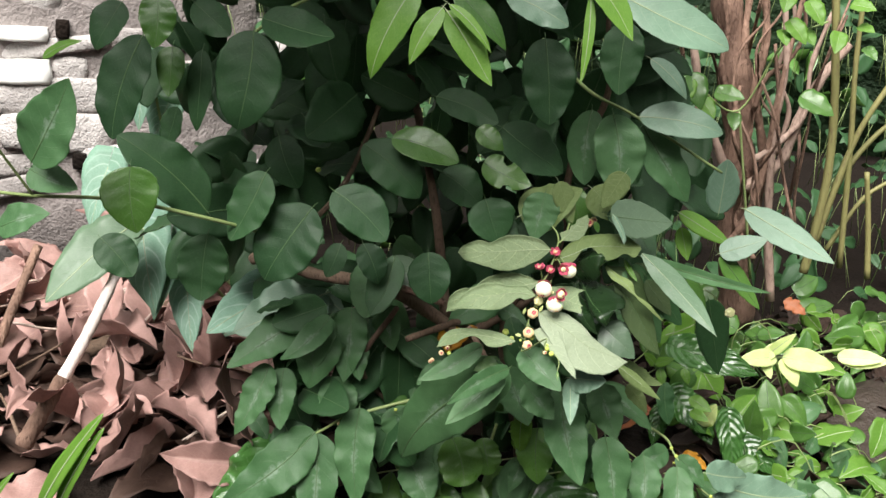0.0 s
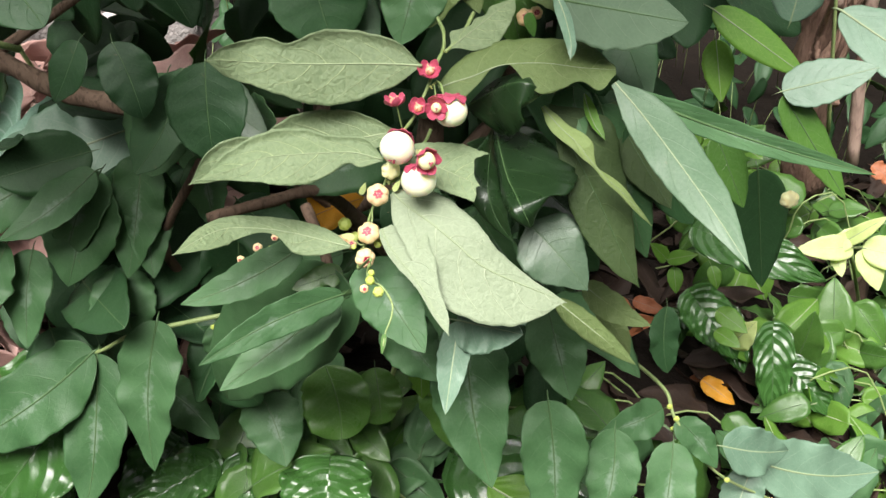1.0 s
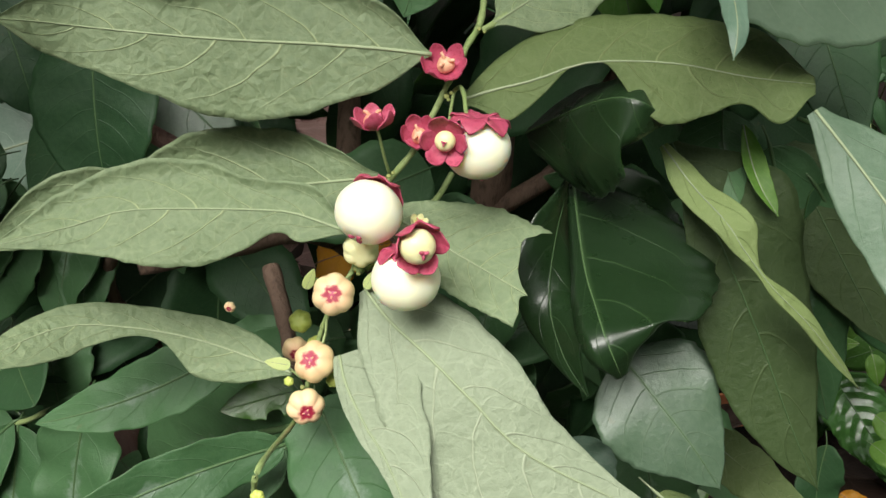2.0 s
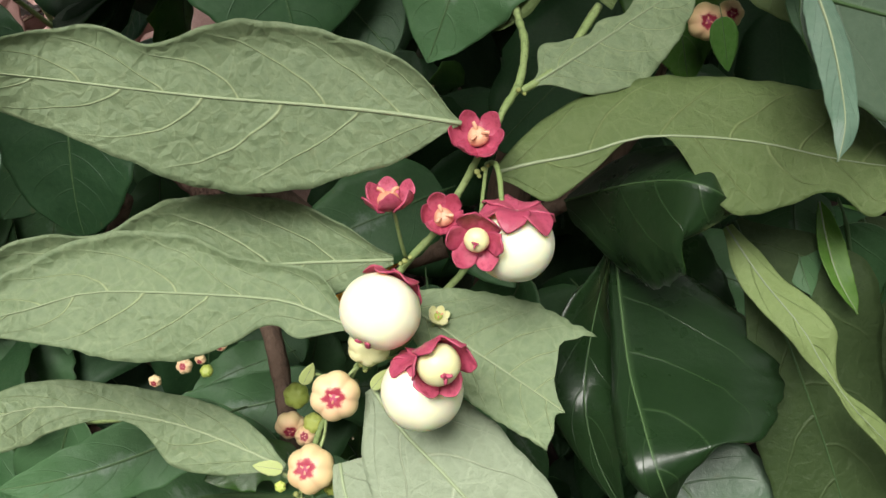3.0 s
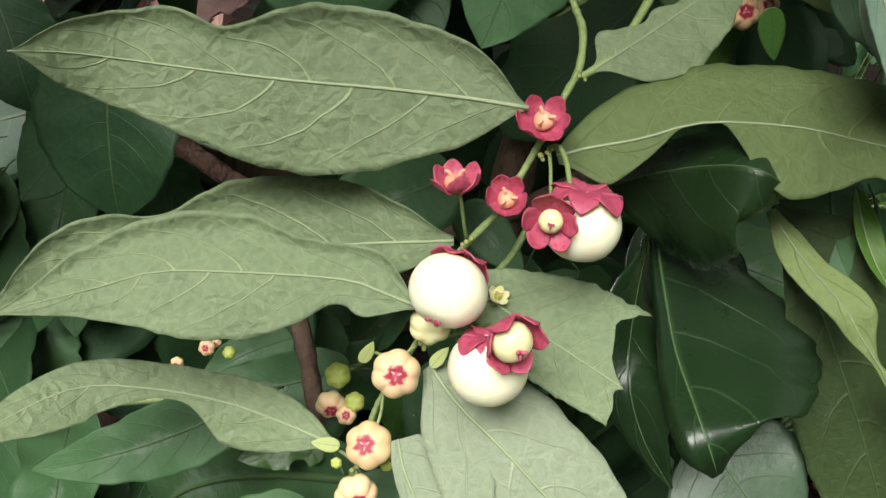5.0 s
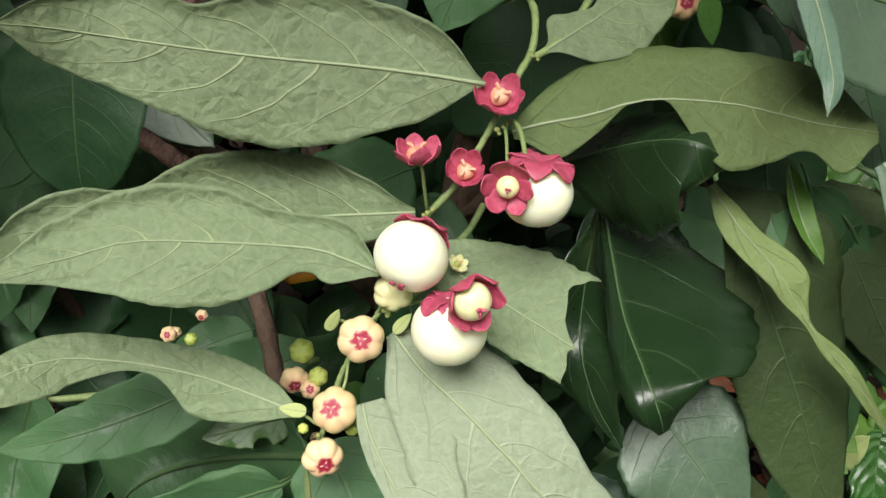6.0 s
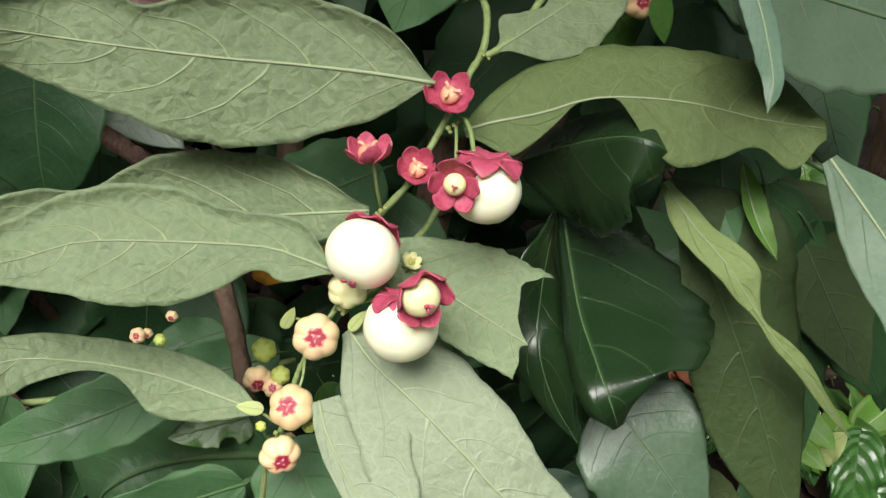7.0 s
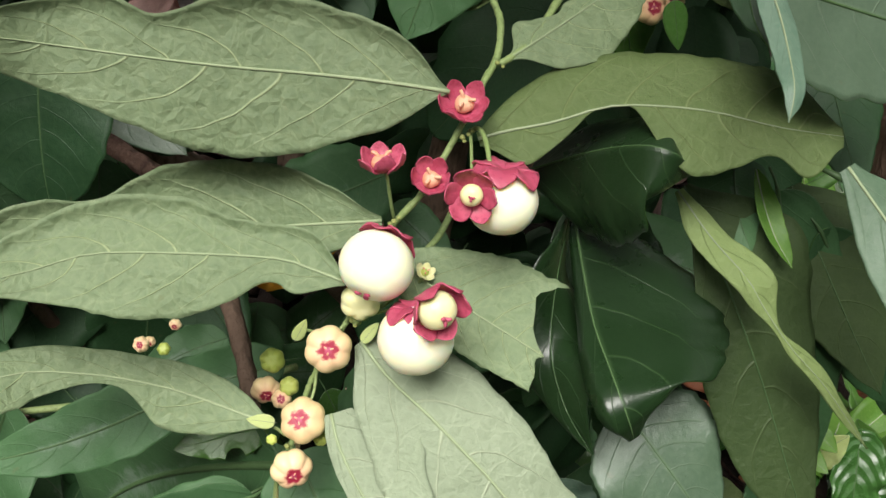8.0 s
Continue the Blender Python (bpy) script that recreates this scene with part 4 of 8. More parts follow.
blade(shrub, "under", [(0.1062, 0.8287, 0.4703), (0.0932, 0.8271, 0.471), (0.0764, 0.824, 0.4715), (0.0592, 0.8197, 0.4719), (0.0424, 0.8157, 0.4728), (0.0266, 0.811, 0.4743), (0.0185, 0.8047, 0.4764), (0.013, 0.795, 0.479)], (0.004, 0.085, 0.128, 0.166, 0.182, 0.18, 0.152, 0.12, 0.09, 0.06, 0), (0.004, 0.09, 0.126, 0.145, 0.152, 0.132, 0.088, 0.11, 0.09, 0.055, 0), wave=0.05, freq=2.3, seed=4, cup=-0.06, rib=0.0006, lip=(0.0, 0.25), face=(0, -0.93, 0.36))
blade(shrub, "under", [(0.0895, 0.8102, 0.4293), (0.08, 0.8108, 0.4313), (0.0722, 0.8108, 0.4322), (0.0503, 0.8069, 0.4317), (0.0339, 0.803, 0.4307), (0.0232, 0.7982, 0.4275), (0.0149, 0.7924, 0.4263), (0.006, 0.785, 0.425)], (0.01, 0.07, 0.062, 0.12, 0.152, 0.163, 0.155, 0.12, 0.065, 0.03, 0), (0.01, 0.08, 0.085, 0.095, 0.14, 0.145, 0.132, 0.115, 0.095, 0.04, 0), wave=0.07, freq=1.9, seed=12, cup=-0.15, rib=0.0005, lip=(0.0, 0.3))
blade(shrub, "under", [(0.0943, 0.8248, 0.4383), (0.0844, 0.8242, 0.4363), (0.0739, 0.8235, 0.4342), (0.0555, 0.8214, 0.4304), (0.0377, 0.8176, 0.4278), (0.0212, 0.8116, 0.4251), (0.0105, 0.8059, 0.4222), (0.005, 0.7951, 0.4221), (0.0013, 0.7887, 0.4214)], (0.01, 0.06, 0.09, 0.105, 0.11, 0.1, 0.09, 0.07, 0.05, 0.04, 0), (0.01, 0.08, 0.13, 0.15, 0.155, 0.135, 0.09, 0.105, 0.1, 0.055, 0), wave=0.06, freq=2.2, seed=15, cup=0.06, rib=0.0005, lip=(0.0, 0.25), face=(0, -0.91, 0.41))
blade(shrub, "under", [(0.0709, 0.8171, 0.3782), (0.0584, 0.8193, 0.3795), (0.0423, 0.8184, 0.3837), (0.0241, 0.813, 0.3883), (0.0073, 0.804, 0.3906), (-0.008, 0.781, 0.388)], (0.01, 0.06, 0.1, 0.1, 0.03, 0.025, 0.06, 0.09, 0.08, 0.045, 0), (0.01, 0.055, 0.075, 0.075, 0.07, 0.07, 0.07, 0.065, 0.055, 0.03, 0), wave=0.05, freq=2.0, seed=21, cup=-0.08, rib=0.0005)
blade(shrub, "under", [(0.0988, 0.8221, 0.4288), (0.1053, 0.8203, 0.427), (0.1132, 0.8173, 0.4248), (0.1245, 0.8138, 0.4214), (0.136, 0.8094, 0.4184)], (0.11, 0.185, 0.25, 0.3, 0.34, 0.375, 0.4, 0.41, 0.42, 0.43, 0.435), (0.08, 0.13, 0.165, 0.19, 0.215, 0.23, 0.235, 0.235, 0.23, 0.22, 0.21), wave=0.03, freq=1.6, seed=25, cup=-0.06, rib=0.0005, ends=((-1, 1.03), (-0.9, 1.02), (-0.55, 1.01), (-0.2, 0.965), (-0.05, 0.98), (0, 1.0), (0.1, 0.92), (0.25, 0.86), (0.45, 0.82), (0.62, 0.785), (0.72, 0.77), (0.78, 0.8), (0.84, 0.835), (0.9, 0.84), (0.94, 0.86), (1, 0.91)))
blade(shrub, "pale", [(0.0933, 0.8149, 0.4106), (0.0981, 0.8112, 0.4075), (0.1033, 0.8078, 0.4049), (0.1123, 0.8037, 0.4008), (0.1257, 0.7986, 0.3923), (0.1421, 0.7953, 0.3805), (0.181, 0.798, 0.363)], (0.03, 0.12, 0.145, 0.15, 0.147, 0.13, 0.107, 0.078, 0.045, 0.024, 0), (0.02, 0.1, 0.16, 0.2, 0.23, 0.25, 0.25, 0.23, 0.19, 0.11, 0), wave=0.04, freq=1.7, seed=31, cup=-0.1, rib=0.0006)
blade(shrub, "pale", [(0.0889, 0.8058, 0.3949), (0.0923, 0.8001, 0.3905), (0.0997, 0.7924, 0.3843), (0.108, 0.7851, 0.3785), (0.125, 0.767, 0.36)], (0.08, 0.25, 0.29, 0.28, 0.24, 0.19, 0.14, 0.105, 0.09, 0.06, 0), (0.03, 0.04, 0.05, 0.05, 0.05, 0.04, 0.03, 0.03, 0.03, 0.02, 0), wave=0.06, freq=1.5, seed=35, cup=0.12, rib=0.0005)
blade(shrub, "olive", [(0.1135, 0.8357, 0.4575), (0.1201, 0.8375, 0.4599), (0.1307, 0.8389, 0.4633), (0.141, 0.8409, 0.4677), (0.1512, 0.8424, 0.4691), (0.1659, 0.8454, 0.4688), (0.1831, 0.8495, 0.466), (0.1997, 0.8542, 0.4644)], (0.02, 0.1, 0.15, 0.163, 0.172, 0.175, 0.172, 0.182, 0.19, 0.175, 0.03), (0.02, 0.095, 0.055, 0.004, 0.004, 0.14, 0.172, 0.13, 0.08, 0.125, 0.03), wave=0.035, freq=2.0, seed=7, cup=-0.1, rib=0.0005, lip=(-0.15, 0.0))
blade(shrub, "under", [(0.1157, 0.8446, 0.473), (0.1211, 0.8491, 0.4763), (0.1294, 0.8571, 0.4814), (0.1393, 0.8671, 0.4878), (0.1486, 0.8775, 0.493)], (0.01, 0.03, 0.14, 0.1, 0.06, 0.09, 0.05, 0.08, 0.06, 0.03, 0), (0.01, 0.03, 0.13, 0.21, 0.25, 0.25, 0.22, 0.2, 0.15, 0.1, 0), wave=0.08, freq=2.6, seed=51, cup=-0.1, rib=0.0005)
blade(shrub, "gloss", [(0.1404, 0.8729, 0.4287), (0.1447, 0.8532, 0.4198), (0.1488, 0.8367, 0.4124), (0.153, 0.8226, 0.4093), (0.1558, 0.814, 0.4071), (0.1588, 0.8119, 0.402), (0.1615, 0.8145, 0.3951)], (0.03, 0.15, 0.28, 0.38, 0.44, 0.46, 0.43, 0.37, 0.28, 0.16, 0.03), (0.01, 0.02, 0.03, 0.035, 0.04, 0.05, 0.07, 0.08, 0.08, 0.07, 0.02), wave=0.03, freq=1.3, seed=61, cup=-0.1, rib=0.0006, lip=(-0.12, -0.5))
blade(shrub, "gloss", [(0.1406, 0.8725, 0.4239), (0.1391, 0.8534, 0.4125), (0.1399, 0.8386, 0.4004), (0.1453, 0.8279, 0.3911), (0.1536, 0.8197, 0.3837)], (0.02, 0.08, 0.13, 0.17, 0.19, 0.2, 0.2, 0.18, 0.14, 0.08, 0.01), (0.02, 0.08, 0.13, 0.16, 0.16, 0.15, 0.13, 0.11, 0.08, 0.05, 0.0), wave=0.04, freq=1.3, seed=62, cup=0.1, rib=0.0003, lip=(0.0, -0.1), face=(0.15, -0.88, -0.45))
blade(shrub, "slate", [(0.1613, 0.8422, 0.384), (0.1726, 0.8347, 0.3757), (0.1846, 0.8294, 0.3648), (0.194, 0.827, 0.3534)], (0.05, 0.3, 0.4, 0.42, 0.4, 0.36, 0.3, 0.24, 0.17, 0.1, 0), (0.05, 0.25, 0.36, 0.4, 0.4, 0.38, 0.34, 0.27, 0.18, 0.1, 0), wave=0.05, freq=1.4, seed=88, cup=-0.1, rib=0.0003)
blade(shrub, "gloss", [(0.1274, 0.8607, 0.441), (0.1365, 0.8532, 0.4492), (0.1445, 0.8432, 0.4571), (0.1523, 0.8361, 0.4619), (0.1588, 0.8349, 0.4611), (0.1642, 0.841, 0.455)], (0.05, 0.18, 0.28, 0.31, 0.31, 0.28, 0.25, 0.23, 0.2, 0.14, 0.02), (0.1, 0.26, 0.32, 0.33, 0.33, 0.32, 0.3, 0.27, 0.23, 0.16, 0.02), wave=0.05, freq=1.4, seed=64, cup=-0.5, rib=0.0004, lip=(-0.3, -0.3))
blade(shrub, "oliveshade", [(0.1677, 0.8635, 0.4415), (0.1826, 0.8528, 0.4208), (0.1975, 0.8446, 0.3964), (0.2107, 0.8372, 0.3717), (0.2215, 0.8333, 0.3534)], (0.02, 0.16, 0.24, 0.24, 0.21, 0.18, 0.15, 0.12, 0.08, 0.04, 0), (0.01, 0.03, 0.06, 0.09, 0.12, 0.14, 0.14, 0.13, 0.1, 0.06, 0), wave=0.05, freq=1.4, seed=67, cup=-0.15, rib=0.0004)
# bright curled edge of the leaf above, built as its own blade
blade(shrub, "olivelit", [(0.1649, 0.8553, 0.4436), (0.174, 0.847, 0.4361), (0.1828, 0.8379, 0.4311), (0.188, 0.8349, 0.4253), (0.197, 0.8327, 0.4162), (0.2076, 0.8328, 0.4071), (0.2234, 0.8315, 0.3907)], (0.02, 0.045, 0.05, 0.075, 0.07, 0.01, 0.03, 0.035, 0.02, 0.015, 0), (0.01, 0.045, 0.055, 0.045, 0.03, 0.012, 0.02, 0.02, 0.02, 0.015, 0), wave=0.12, freq=2.2, seed=68, cup=-0.2, rib=0.0003)
blade(shrub, "katuk", [(0.181, 0.8751, 0.4485), (0.1819, 0.8689, 0.4414), (0.1843, 0.8629, 0.4345), (0.1881, 0.8571, 0.428)], (0.1, 0.3, 0.36, 0.36, 0.34, 0.3, 0.26, 0.2, 0.14, 0.08, 0), (0.1, 0.3, 0.4, 0.42, 0.4, 0.36, 0.3, 0.22, 0.14, 0.08, 0), wave=0.05, freq=1.3, seed=69, cup=-0.2, rib=0.0003)
blade(shrub, "fresh", [(0.1869, 0.8718, 0.4459), (0.1892, 0.8639, 0.4399), (0.1926, 0.8573, 0.4338), (0.1979, 0.8531, 0.4278)], (0.02, 0.07, 0.1, 0.12, 0.13, 0.13, 0.12, 0.11, 0.09, 0.06, 0), (0.01, 0.04, 0.06, 0.08, 0.09, 0.09, 0.08, 0.07, 0.05, 0.03, 0), wave=0.05, freq=1.3, seed=70, cup=0.3, rib=0.0003)
blade(shrub, "sage", [(0.1985, 0.842, 0.4615), (0.212, 0.832, 0.449), (0.2275, 0.812, 0.434), (0.243, 0.79, 0.418), (0.258, 0.771, 0.4)], (0.02, 0.08, 0.12, 0.135, 0.135, 0.13, 0.12, 0.1, 0.07, 0.035, 0), (0.02, 0.06, 0.09, 0.1, 0.105, 0.1, 0.09, 0.075, 0.05, 0.025, 0), wave=0.06, freq=1.6, seed=71, cup=-0.15, rib=0.0005)
blade(shrub, "silver", [(0.1669, 0.8406, 0.5031), (0.1708, 0.8324, 0.4962), (0.1733, 0.8242, 0.4895), (0.1744, 0.8181, 0.4847), (0.1743, 0.8149, 0.4791)], (0.02, 0.06, 0.08, 0.09, 0.09, 0.085, 0.08, 0.07, 0.07, 0.05, 0), (0.02, 0.07, 0.09, 0.1, 0.095, 0.09, 0.08, 0.075, 0.06, 0.04, 0), wave=0.08, freq=1.5, seed=91, cup=-0.3, rib=0.0004)
blade(shrub, "dark", [(0.2056, 0.9246, 0.4744), (0.2136, 0.9126, 0.4582), (0.2196, 0.9031, 0.4448), (0.2251, 0.8949, 0.4337)], (0.05, 0.2, 0.27, 0.3, 0.3, 0.28, 0.25, 0.2, 0.14, 0.08, 0), (0.05, 0.18, 0.24, 0.27, 0.27, 0.25, 0.22, 0.18, 0.12, 0.07, 0), wave=0.04, freq=1.3, seed=92, cup=-0.1, rib=0.0004)
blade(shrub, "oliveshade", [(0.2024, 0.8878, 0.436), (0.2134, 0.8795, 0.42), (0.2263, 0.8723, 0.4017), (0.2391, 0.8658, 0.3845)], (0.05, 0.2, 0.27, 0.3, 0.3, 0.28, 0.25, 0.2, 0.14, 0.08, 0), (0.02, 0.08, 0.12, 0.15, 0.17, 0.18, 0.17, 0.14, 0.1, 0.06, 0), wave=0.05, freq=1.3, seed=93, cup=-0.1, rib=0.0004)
blade(shrub, "dark", [(-0.0542, 0.95, 0.4276), (-0.0592, 0.94, 0.4099), (-0.0666, 0.93, 0.3896), (-0.0815, 0.92, 0.3678)], (0.03, 0.15, 0.2, 0.22, 0.22, 0.21, 0.19, 0.17, 0.15, 0.1, 0.02), (0.03, 0.17, 0.26, 0.31, 0.33, 0.33, 0.32, 0.29, 0.25, 0.17, 0.02), wave=0.04, freq=1.3, seed=94, cup=-0.08, rib=0.0007)
blade(shrub, "slate", [(-0.062, 0.985, 0.4154), (-0.0459, 0.98, 0.4013), (-0.0267, 0.975, 0.3873), (-0.0088, 0.97, 0.3764)], (0.03, 0.15, 0.22, 0.26, 0.27, 0.26, 0.23, 0.19, 0.14, 0.08, 0), (0.03, 0.15, 0.22, 0.26, 0.27, 0.26, 0.23, 0.19, 0.14, 0.08, 0), wave=0.04, freq=1.3, seed=95, cup=-0.08, rib=0.0005)
twig("branch", [(-0.0625, 0.968, 0.3876), (-0.0357, 0.9601, 0.3807), (-0.0165, 0.9526, 0.3755), (0.0002, 0.9502, 0.3695)], 0.0042, 0.0038, M["trunk"], shrub, knots=0.2)
twig("branch", [(0.027, 0.9101, 0.3565), (0.0366, 0.8975, 0.3433), (0.0441, 0.8855, 0.3312), (0.0491, 0.8763, 0.3143)], 0.0034, 0.003, M["bark"], shrub, knots=0.2)
fruit(shrub, (0.1211, 0.8133, 0.4536), (-0.045, 0.188, 0.981), 0.00789, calyx=0.008, lift=-16.0, spin=12, label='cream-white round fruit capped by crimson calyx')
fruit(shrub, (0.0966, 0.8069, 0.4369), (0.208, 0.744, 0.635), 0.0083, calyx=0.0068, lift=-18.0, spin=20, label='cream-white round fruit')
fruit(shrub, (0.1072, 0.802, 0.4229), (-0.185, 0.229, 0.956), 0.0085, calyx=0.0066, lift=-22.0, spin=10, stigma=False, label='cream-white round fruit')
young_fruit(shrub, (0.1149, 0.805, 0.4578), (0.056, -0.987, 0.148), 0.00239, 0.0057, lift=44.0, label='small cream fruit in an open crimson calyx')
young_fruit(shrub, (0.1115, 0.7947, 0.4359), (0.529, -0.848, 0.03), 0.00426, 0.00691, lift=58.0, label='yellow-cream young fruit in a crimson calyx')
flower(shrub, (0.1097, 0.8288, 0.468), (0.078, -0.644, 0.761), 0.01041, seed=3)
flower(shrub, (0.0939, 0.8203, 0.4547), (-0.056, -0.018, 0.998), 0.01115, lift=50.0, seed=5)
flower(shrub, (0.1047, 0.8245, 0.4508), (0.064, -0.716, 0.695), 0.0099, lift=50.0, seed=8)
flower(shrub, (0.1061, 0.8195, 0.4295), (0.266, -0.425, 0.866), 0.00444, seed=12, label='tiny open yellow-cream flower', petals='young', disc='budgreen')
bud(shrub, (0.0868, 0.8083, 0.4117), (0.17, -0.839, 0.517), 0.01124, 'bud', seed=1, star=True, label='peach flower bud with a crimson mouth')
bud(shrub, (0.0825, 0.8042, 0.3929), (-0.099, -0.752, 0.651), 0.01129, 'bud', seed=2, star=True, label='peach flower bud with a crimson mouth')
bud(shrub, (0.0812, 0.7999, 0.3812), (0.404, -0.908, 0.112), 0.01031, 'bud', seed=3, star=True, label='peach flower bud with a crimson mouth')
bud(shrub, (0.0926, 0.8136, 0.4226), (0.224, -0.974, -0.005), 0.00962, 'young', seed=4, star=False, label='yellow-cream bud with a crimson tip')
bud(shrub, (0.0868, 0.8089, 0.3863), (0.589, -0.786, 0.188), 0.00555, 'budgreen', seed=6, star=False, label='small yellow-green bud')
bud(shrub, (0.0865, 0.8071, 0.3853), (0.327, -0.939, -0.103), 0.00387, 'budgreen', seed=5, star=False, label='small yellow-green bud')
bud(shrub, (0.0748, 0.8049, 0.3846), (0.055, -0.87, 0.49), 0.00275, 'budgreen', seed=7, star=False, label='small yellow-green bud')
bud(shrub, (0.0632, 0.8456, 0.3767), (0.055, -0.87, 0.49), 0.00746, 'budgreen', seed=10, star=False, label='small yellow-green bud')
bud(shrub, (0.0691, 0.8427, 0.3708), (0.055, -0.87, 0.49), 0.00584, 'budgreen', seed=12, star=False, label='small yellow-green bud')
bud(shrub, (0.0617, 0.8445, 0.3666), (0.33, -0.944, -0.02), 0.0089, 'bud', seed=11, star=True, label='peach flower bud with a crimson mouth')
bud(shrub, (0.0674, 0.8407, 0.3674), (0.146, -0.794, 0.591), 0.00584, 'bud', seed=13, star=True, label='peach flower bud with a crimson mouth')
bud(shrub, (-0.0032, 0.904, 0.3285), (0.055, -0.87, 0.49), 0.00632, 'bud', seed=14, star=True, label='peach flower bud with a crimson mouth')
bud(shrub, (0.0054, 0.9042, 0.328), (0.024, -0.759, 0.65), 0.00505, 'budgreen', seed=24, star=False, label='small yellow-green bud')
bud(shrub, (0.1548, 0.9074, 0.476), (0.186, -0.932, 0.311), 0.01006, 'bud', seed=15, star=True, label='peach flower bud with a crimson mouth')
bud(shrub, (0.1606, 0.9091, 0.4783), (0.186, -0.932, 0.311), 0.00746, 'bud', seed=16, star=True, label='peach flower bud with a crimson mouth')
bud(shrub, (0.1498, 0.8854, 0.4212), (0.186, -0.932, 0.311), 0.00569, 'bud', seed=17, star=True, label='peach flower bud with a crimson mouth')
bud(shrub, (0.093, 0.7385, 0.404), (0.223, -0.887, 0.404), 0.00415, 'budgreen', seed=20, star=False, label='small yellow-green bud')
bud(shrub, (0.0967, 0.7365, 0.3998), (0.223, -0.887, 0.404), 0.00479, 'budgreen', seed=21, star=False, label='small yellow-green bud')
bud(shrub, (0.0908, 0.7365, 0.401), (0.223, -0.887, 0.404), 0.00384, 'bud', seed=22, star=False, label='small yellow-green bud')
bud(shrub, (0.0934, 0.7401, 0.4068), (0.223, -0.887, 0.404), 0.00288, 'budgreen', seed=23, star=False, label='small yellow-green bud')
# dark oval in place of a leaf hole with shade behind it
speck(shrub, (0.0988, 0.8305, 0.476), (0.207, -0.715, 0.668), 0.0011, 0.6)
speck(shrub, (0.0986, 0.7996, 0.4369), (0.099, -0.973, 0.207), 0.00042, 1.0)
speck(shrub, (0.0923, 0.804, 0.4046), (0.023, -0.756, 0.655), 0.0003, 1.0)
twig("pedicel", [(0.1116, 0.8317, 0.4608), (0.1128, 0.8225, 0.4606), (0.1138, 0.8148, 0.4591), (0.1146, 0.8086, 0.4581)], 0.00042, 0.00038, M["stem"], shrub, per=4, sides=6)
twig("pedicel", [(0.1116, 0.8317, 0.4608), (0.1137, 0.8284, 0.4629), (0.1157, 0.8227, 0.4626), (0.1175, 0.8168, 0.4601), (0.1192, 0.8144, 0.4599)], 0.0006, 0.00055, M["stem"], shrub, per=4, sides=6)
twig("pedicel", [(0.0971, 0.8245, 0.4394), (0.0963, 0.822, 0.4453), (0.0954, 0.8206, 0.451), (0.0945, 0.8207, 0.4533)], 0.00042, 0.00038, M["stem"], shrub, per=4, sides=6)
twig("pedicel", [(0.1026, 0.8271, 0.4455), (0.1039, 0.8251, 0.4479), (0.1046, 0.8249, 0.4496)], 0.00042, 0.00038, M["stem"], shrub, per=4, sides=6)
twig("pedicel", [(0.1113, 0.8343, 0.4655), (0.1113, 0.8318, 0.4651), (0.1106, 0.8293, 0.4669)], 0.00042, 0.00038, M["stem"], shrub, per=4, sides=6)
twig("pedicel", [(0.0908, 0.8174, 0.4153), (0.0933, 0.8215, 0.4325), (0.098, 0.8164, 0.4413)], 0.00042, 0.00038, M["stem"], shrub, per=4, sides=6)
twig("pedicel", [(0.0926, 0.8168, 0.4161), (0.1005, 0.8164, 0.4206), (0.1053, 0.812, 0.4266), (0.1067, 0.8079, 0.4272)], 0.00042, 0.00038, M["stem"], shrub, per=4, sides=6)
twig("pedicel", [(0.1053, 0.812, 0.4266), (0.1075, 0.8073, 0.4302), (0.1098, 0.7998, 0.4329)], 0.00042, 0.00038, M["stem"], shrub, per=4, sides=6)
twig("pedicel", [(0.0888, 0.8174, 0.4134), (0.09, 0.8161, 0.4172), (0.0918, 0.8145, 0.4202)], 0.00042, 0.00038, M["stem"], shrub, per=4, sides=6)
twig("pedicel", [(0.0888, 0.8174, 0.4134), (0.0872, 0.8151, 0.4116), (0.087, 0.8115, 0.4114)], 0.00042, 0.00038, M["stem"], shrub, per=4, sides=6)
twig("pedicel", [(0.0833, 0.8127, 0.4017), (0.0835, 0.8104, 0.3975), (0.0829, 0.8071, 0.3939)], 0.00042, 0.00038, M["stem"], shrub, per=4, sides=6)
twig("pedicel", [(0.0793, 0.8062, 0.3823), (0.0805, 0.8034, 0.3814), (0.0808, 0.8019, 0.3807)], 0.00042, 0.00038, M["stem"], shrub, per=4, sides=6)
twig("pedicel", [(0.105, 0.8199, 0.4263), (0.1057, 0.8197, 0.4278)], 0.00042, 0.00038, M["stem"], shrub, per=4, sides=6)
twig("pedicel", [(0.0832, 0.8145, 0.4109), (0.0812, 0.8138, 0.412), (0.0798, 0.813, 0.4128)], 0.00042, 0.00038, M["stem"], shrub, per=4, sides=6)
leaf(shrub, "lime", (0.0779, 0.8123, 0.4096), (0.0803, 0.8125, 0.4159), 0.46, 30, stalk=0.001)
leaf(shrub, "lime", (0.0938, 0.8124, 0.4122), (0.0973, 0.8126, 0.4182), 0.42, 0, stalk=0.001)
leaf(shrub, "lime", (0.0753, 0.8054, 0.3896), (0.0692, 0.8027, 0.3916), 0.5, 0, stalk=0.001)
twig("stem", [(0.0829, 0.8143, 0.4004), (0.0795, 0.8079, 0.3854), (0.0748, 0.8064, 0.3873)], 0.0005, 0.0004, M["stem"], shrub)
bud(shrub, (0.1102, 0.829, 0.4601), (0.207, -0.634, 0.745), 0.00139, 'bract', seed=40, star=False, label='tiny green bract at a twig node')
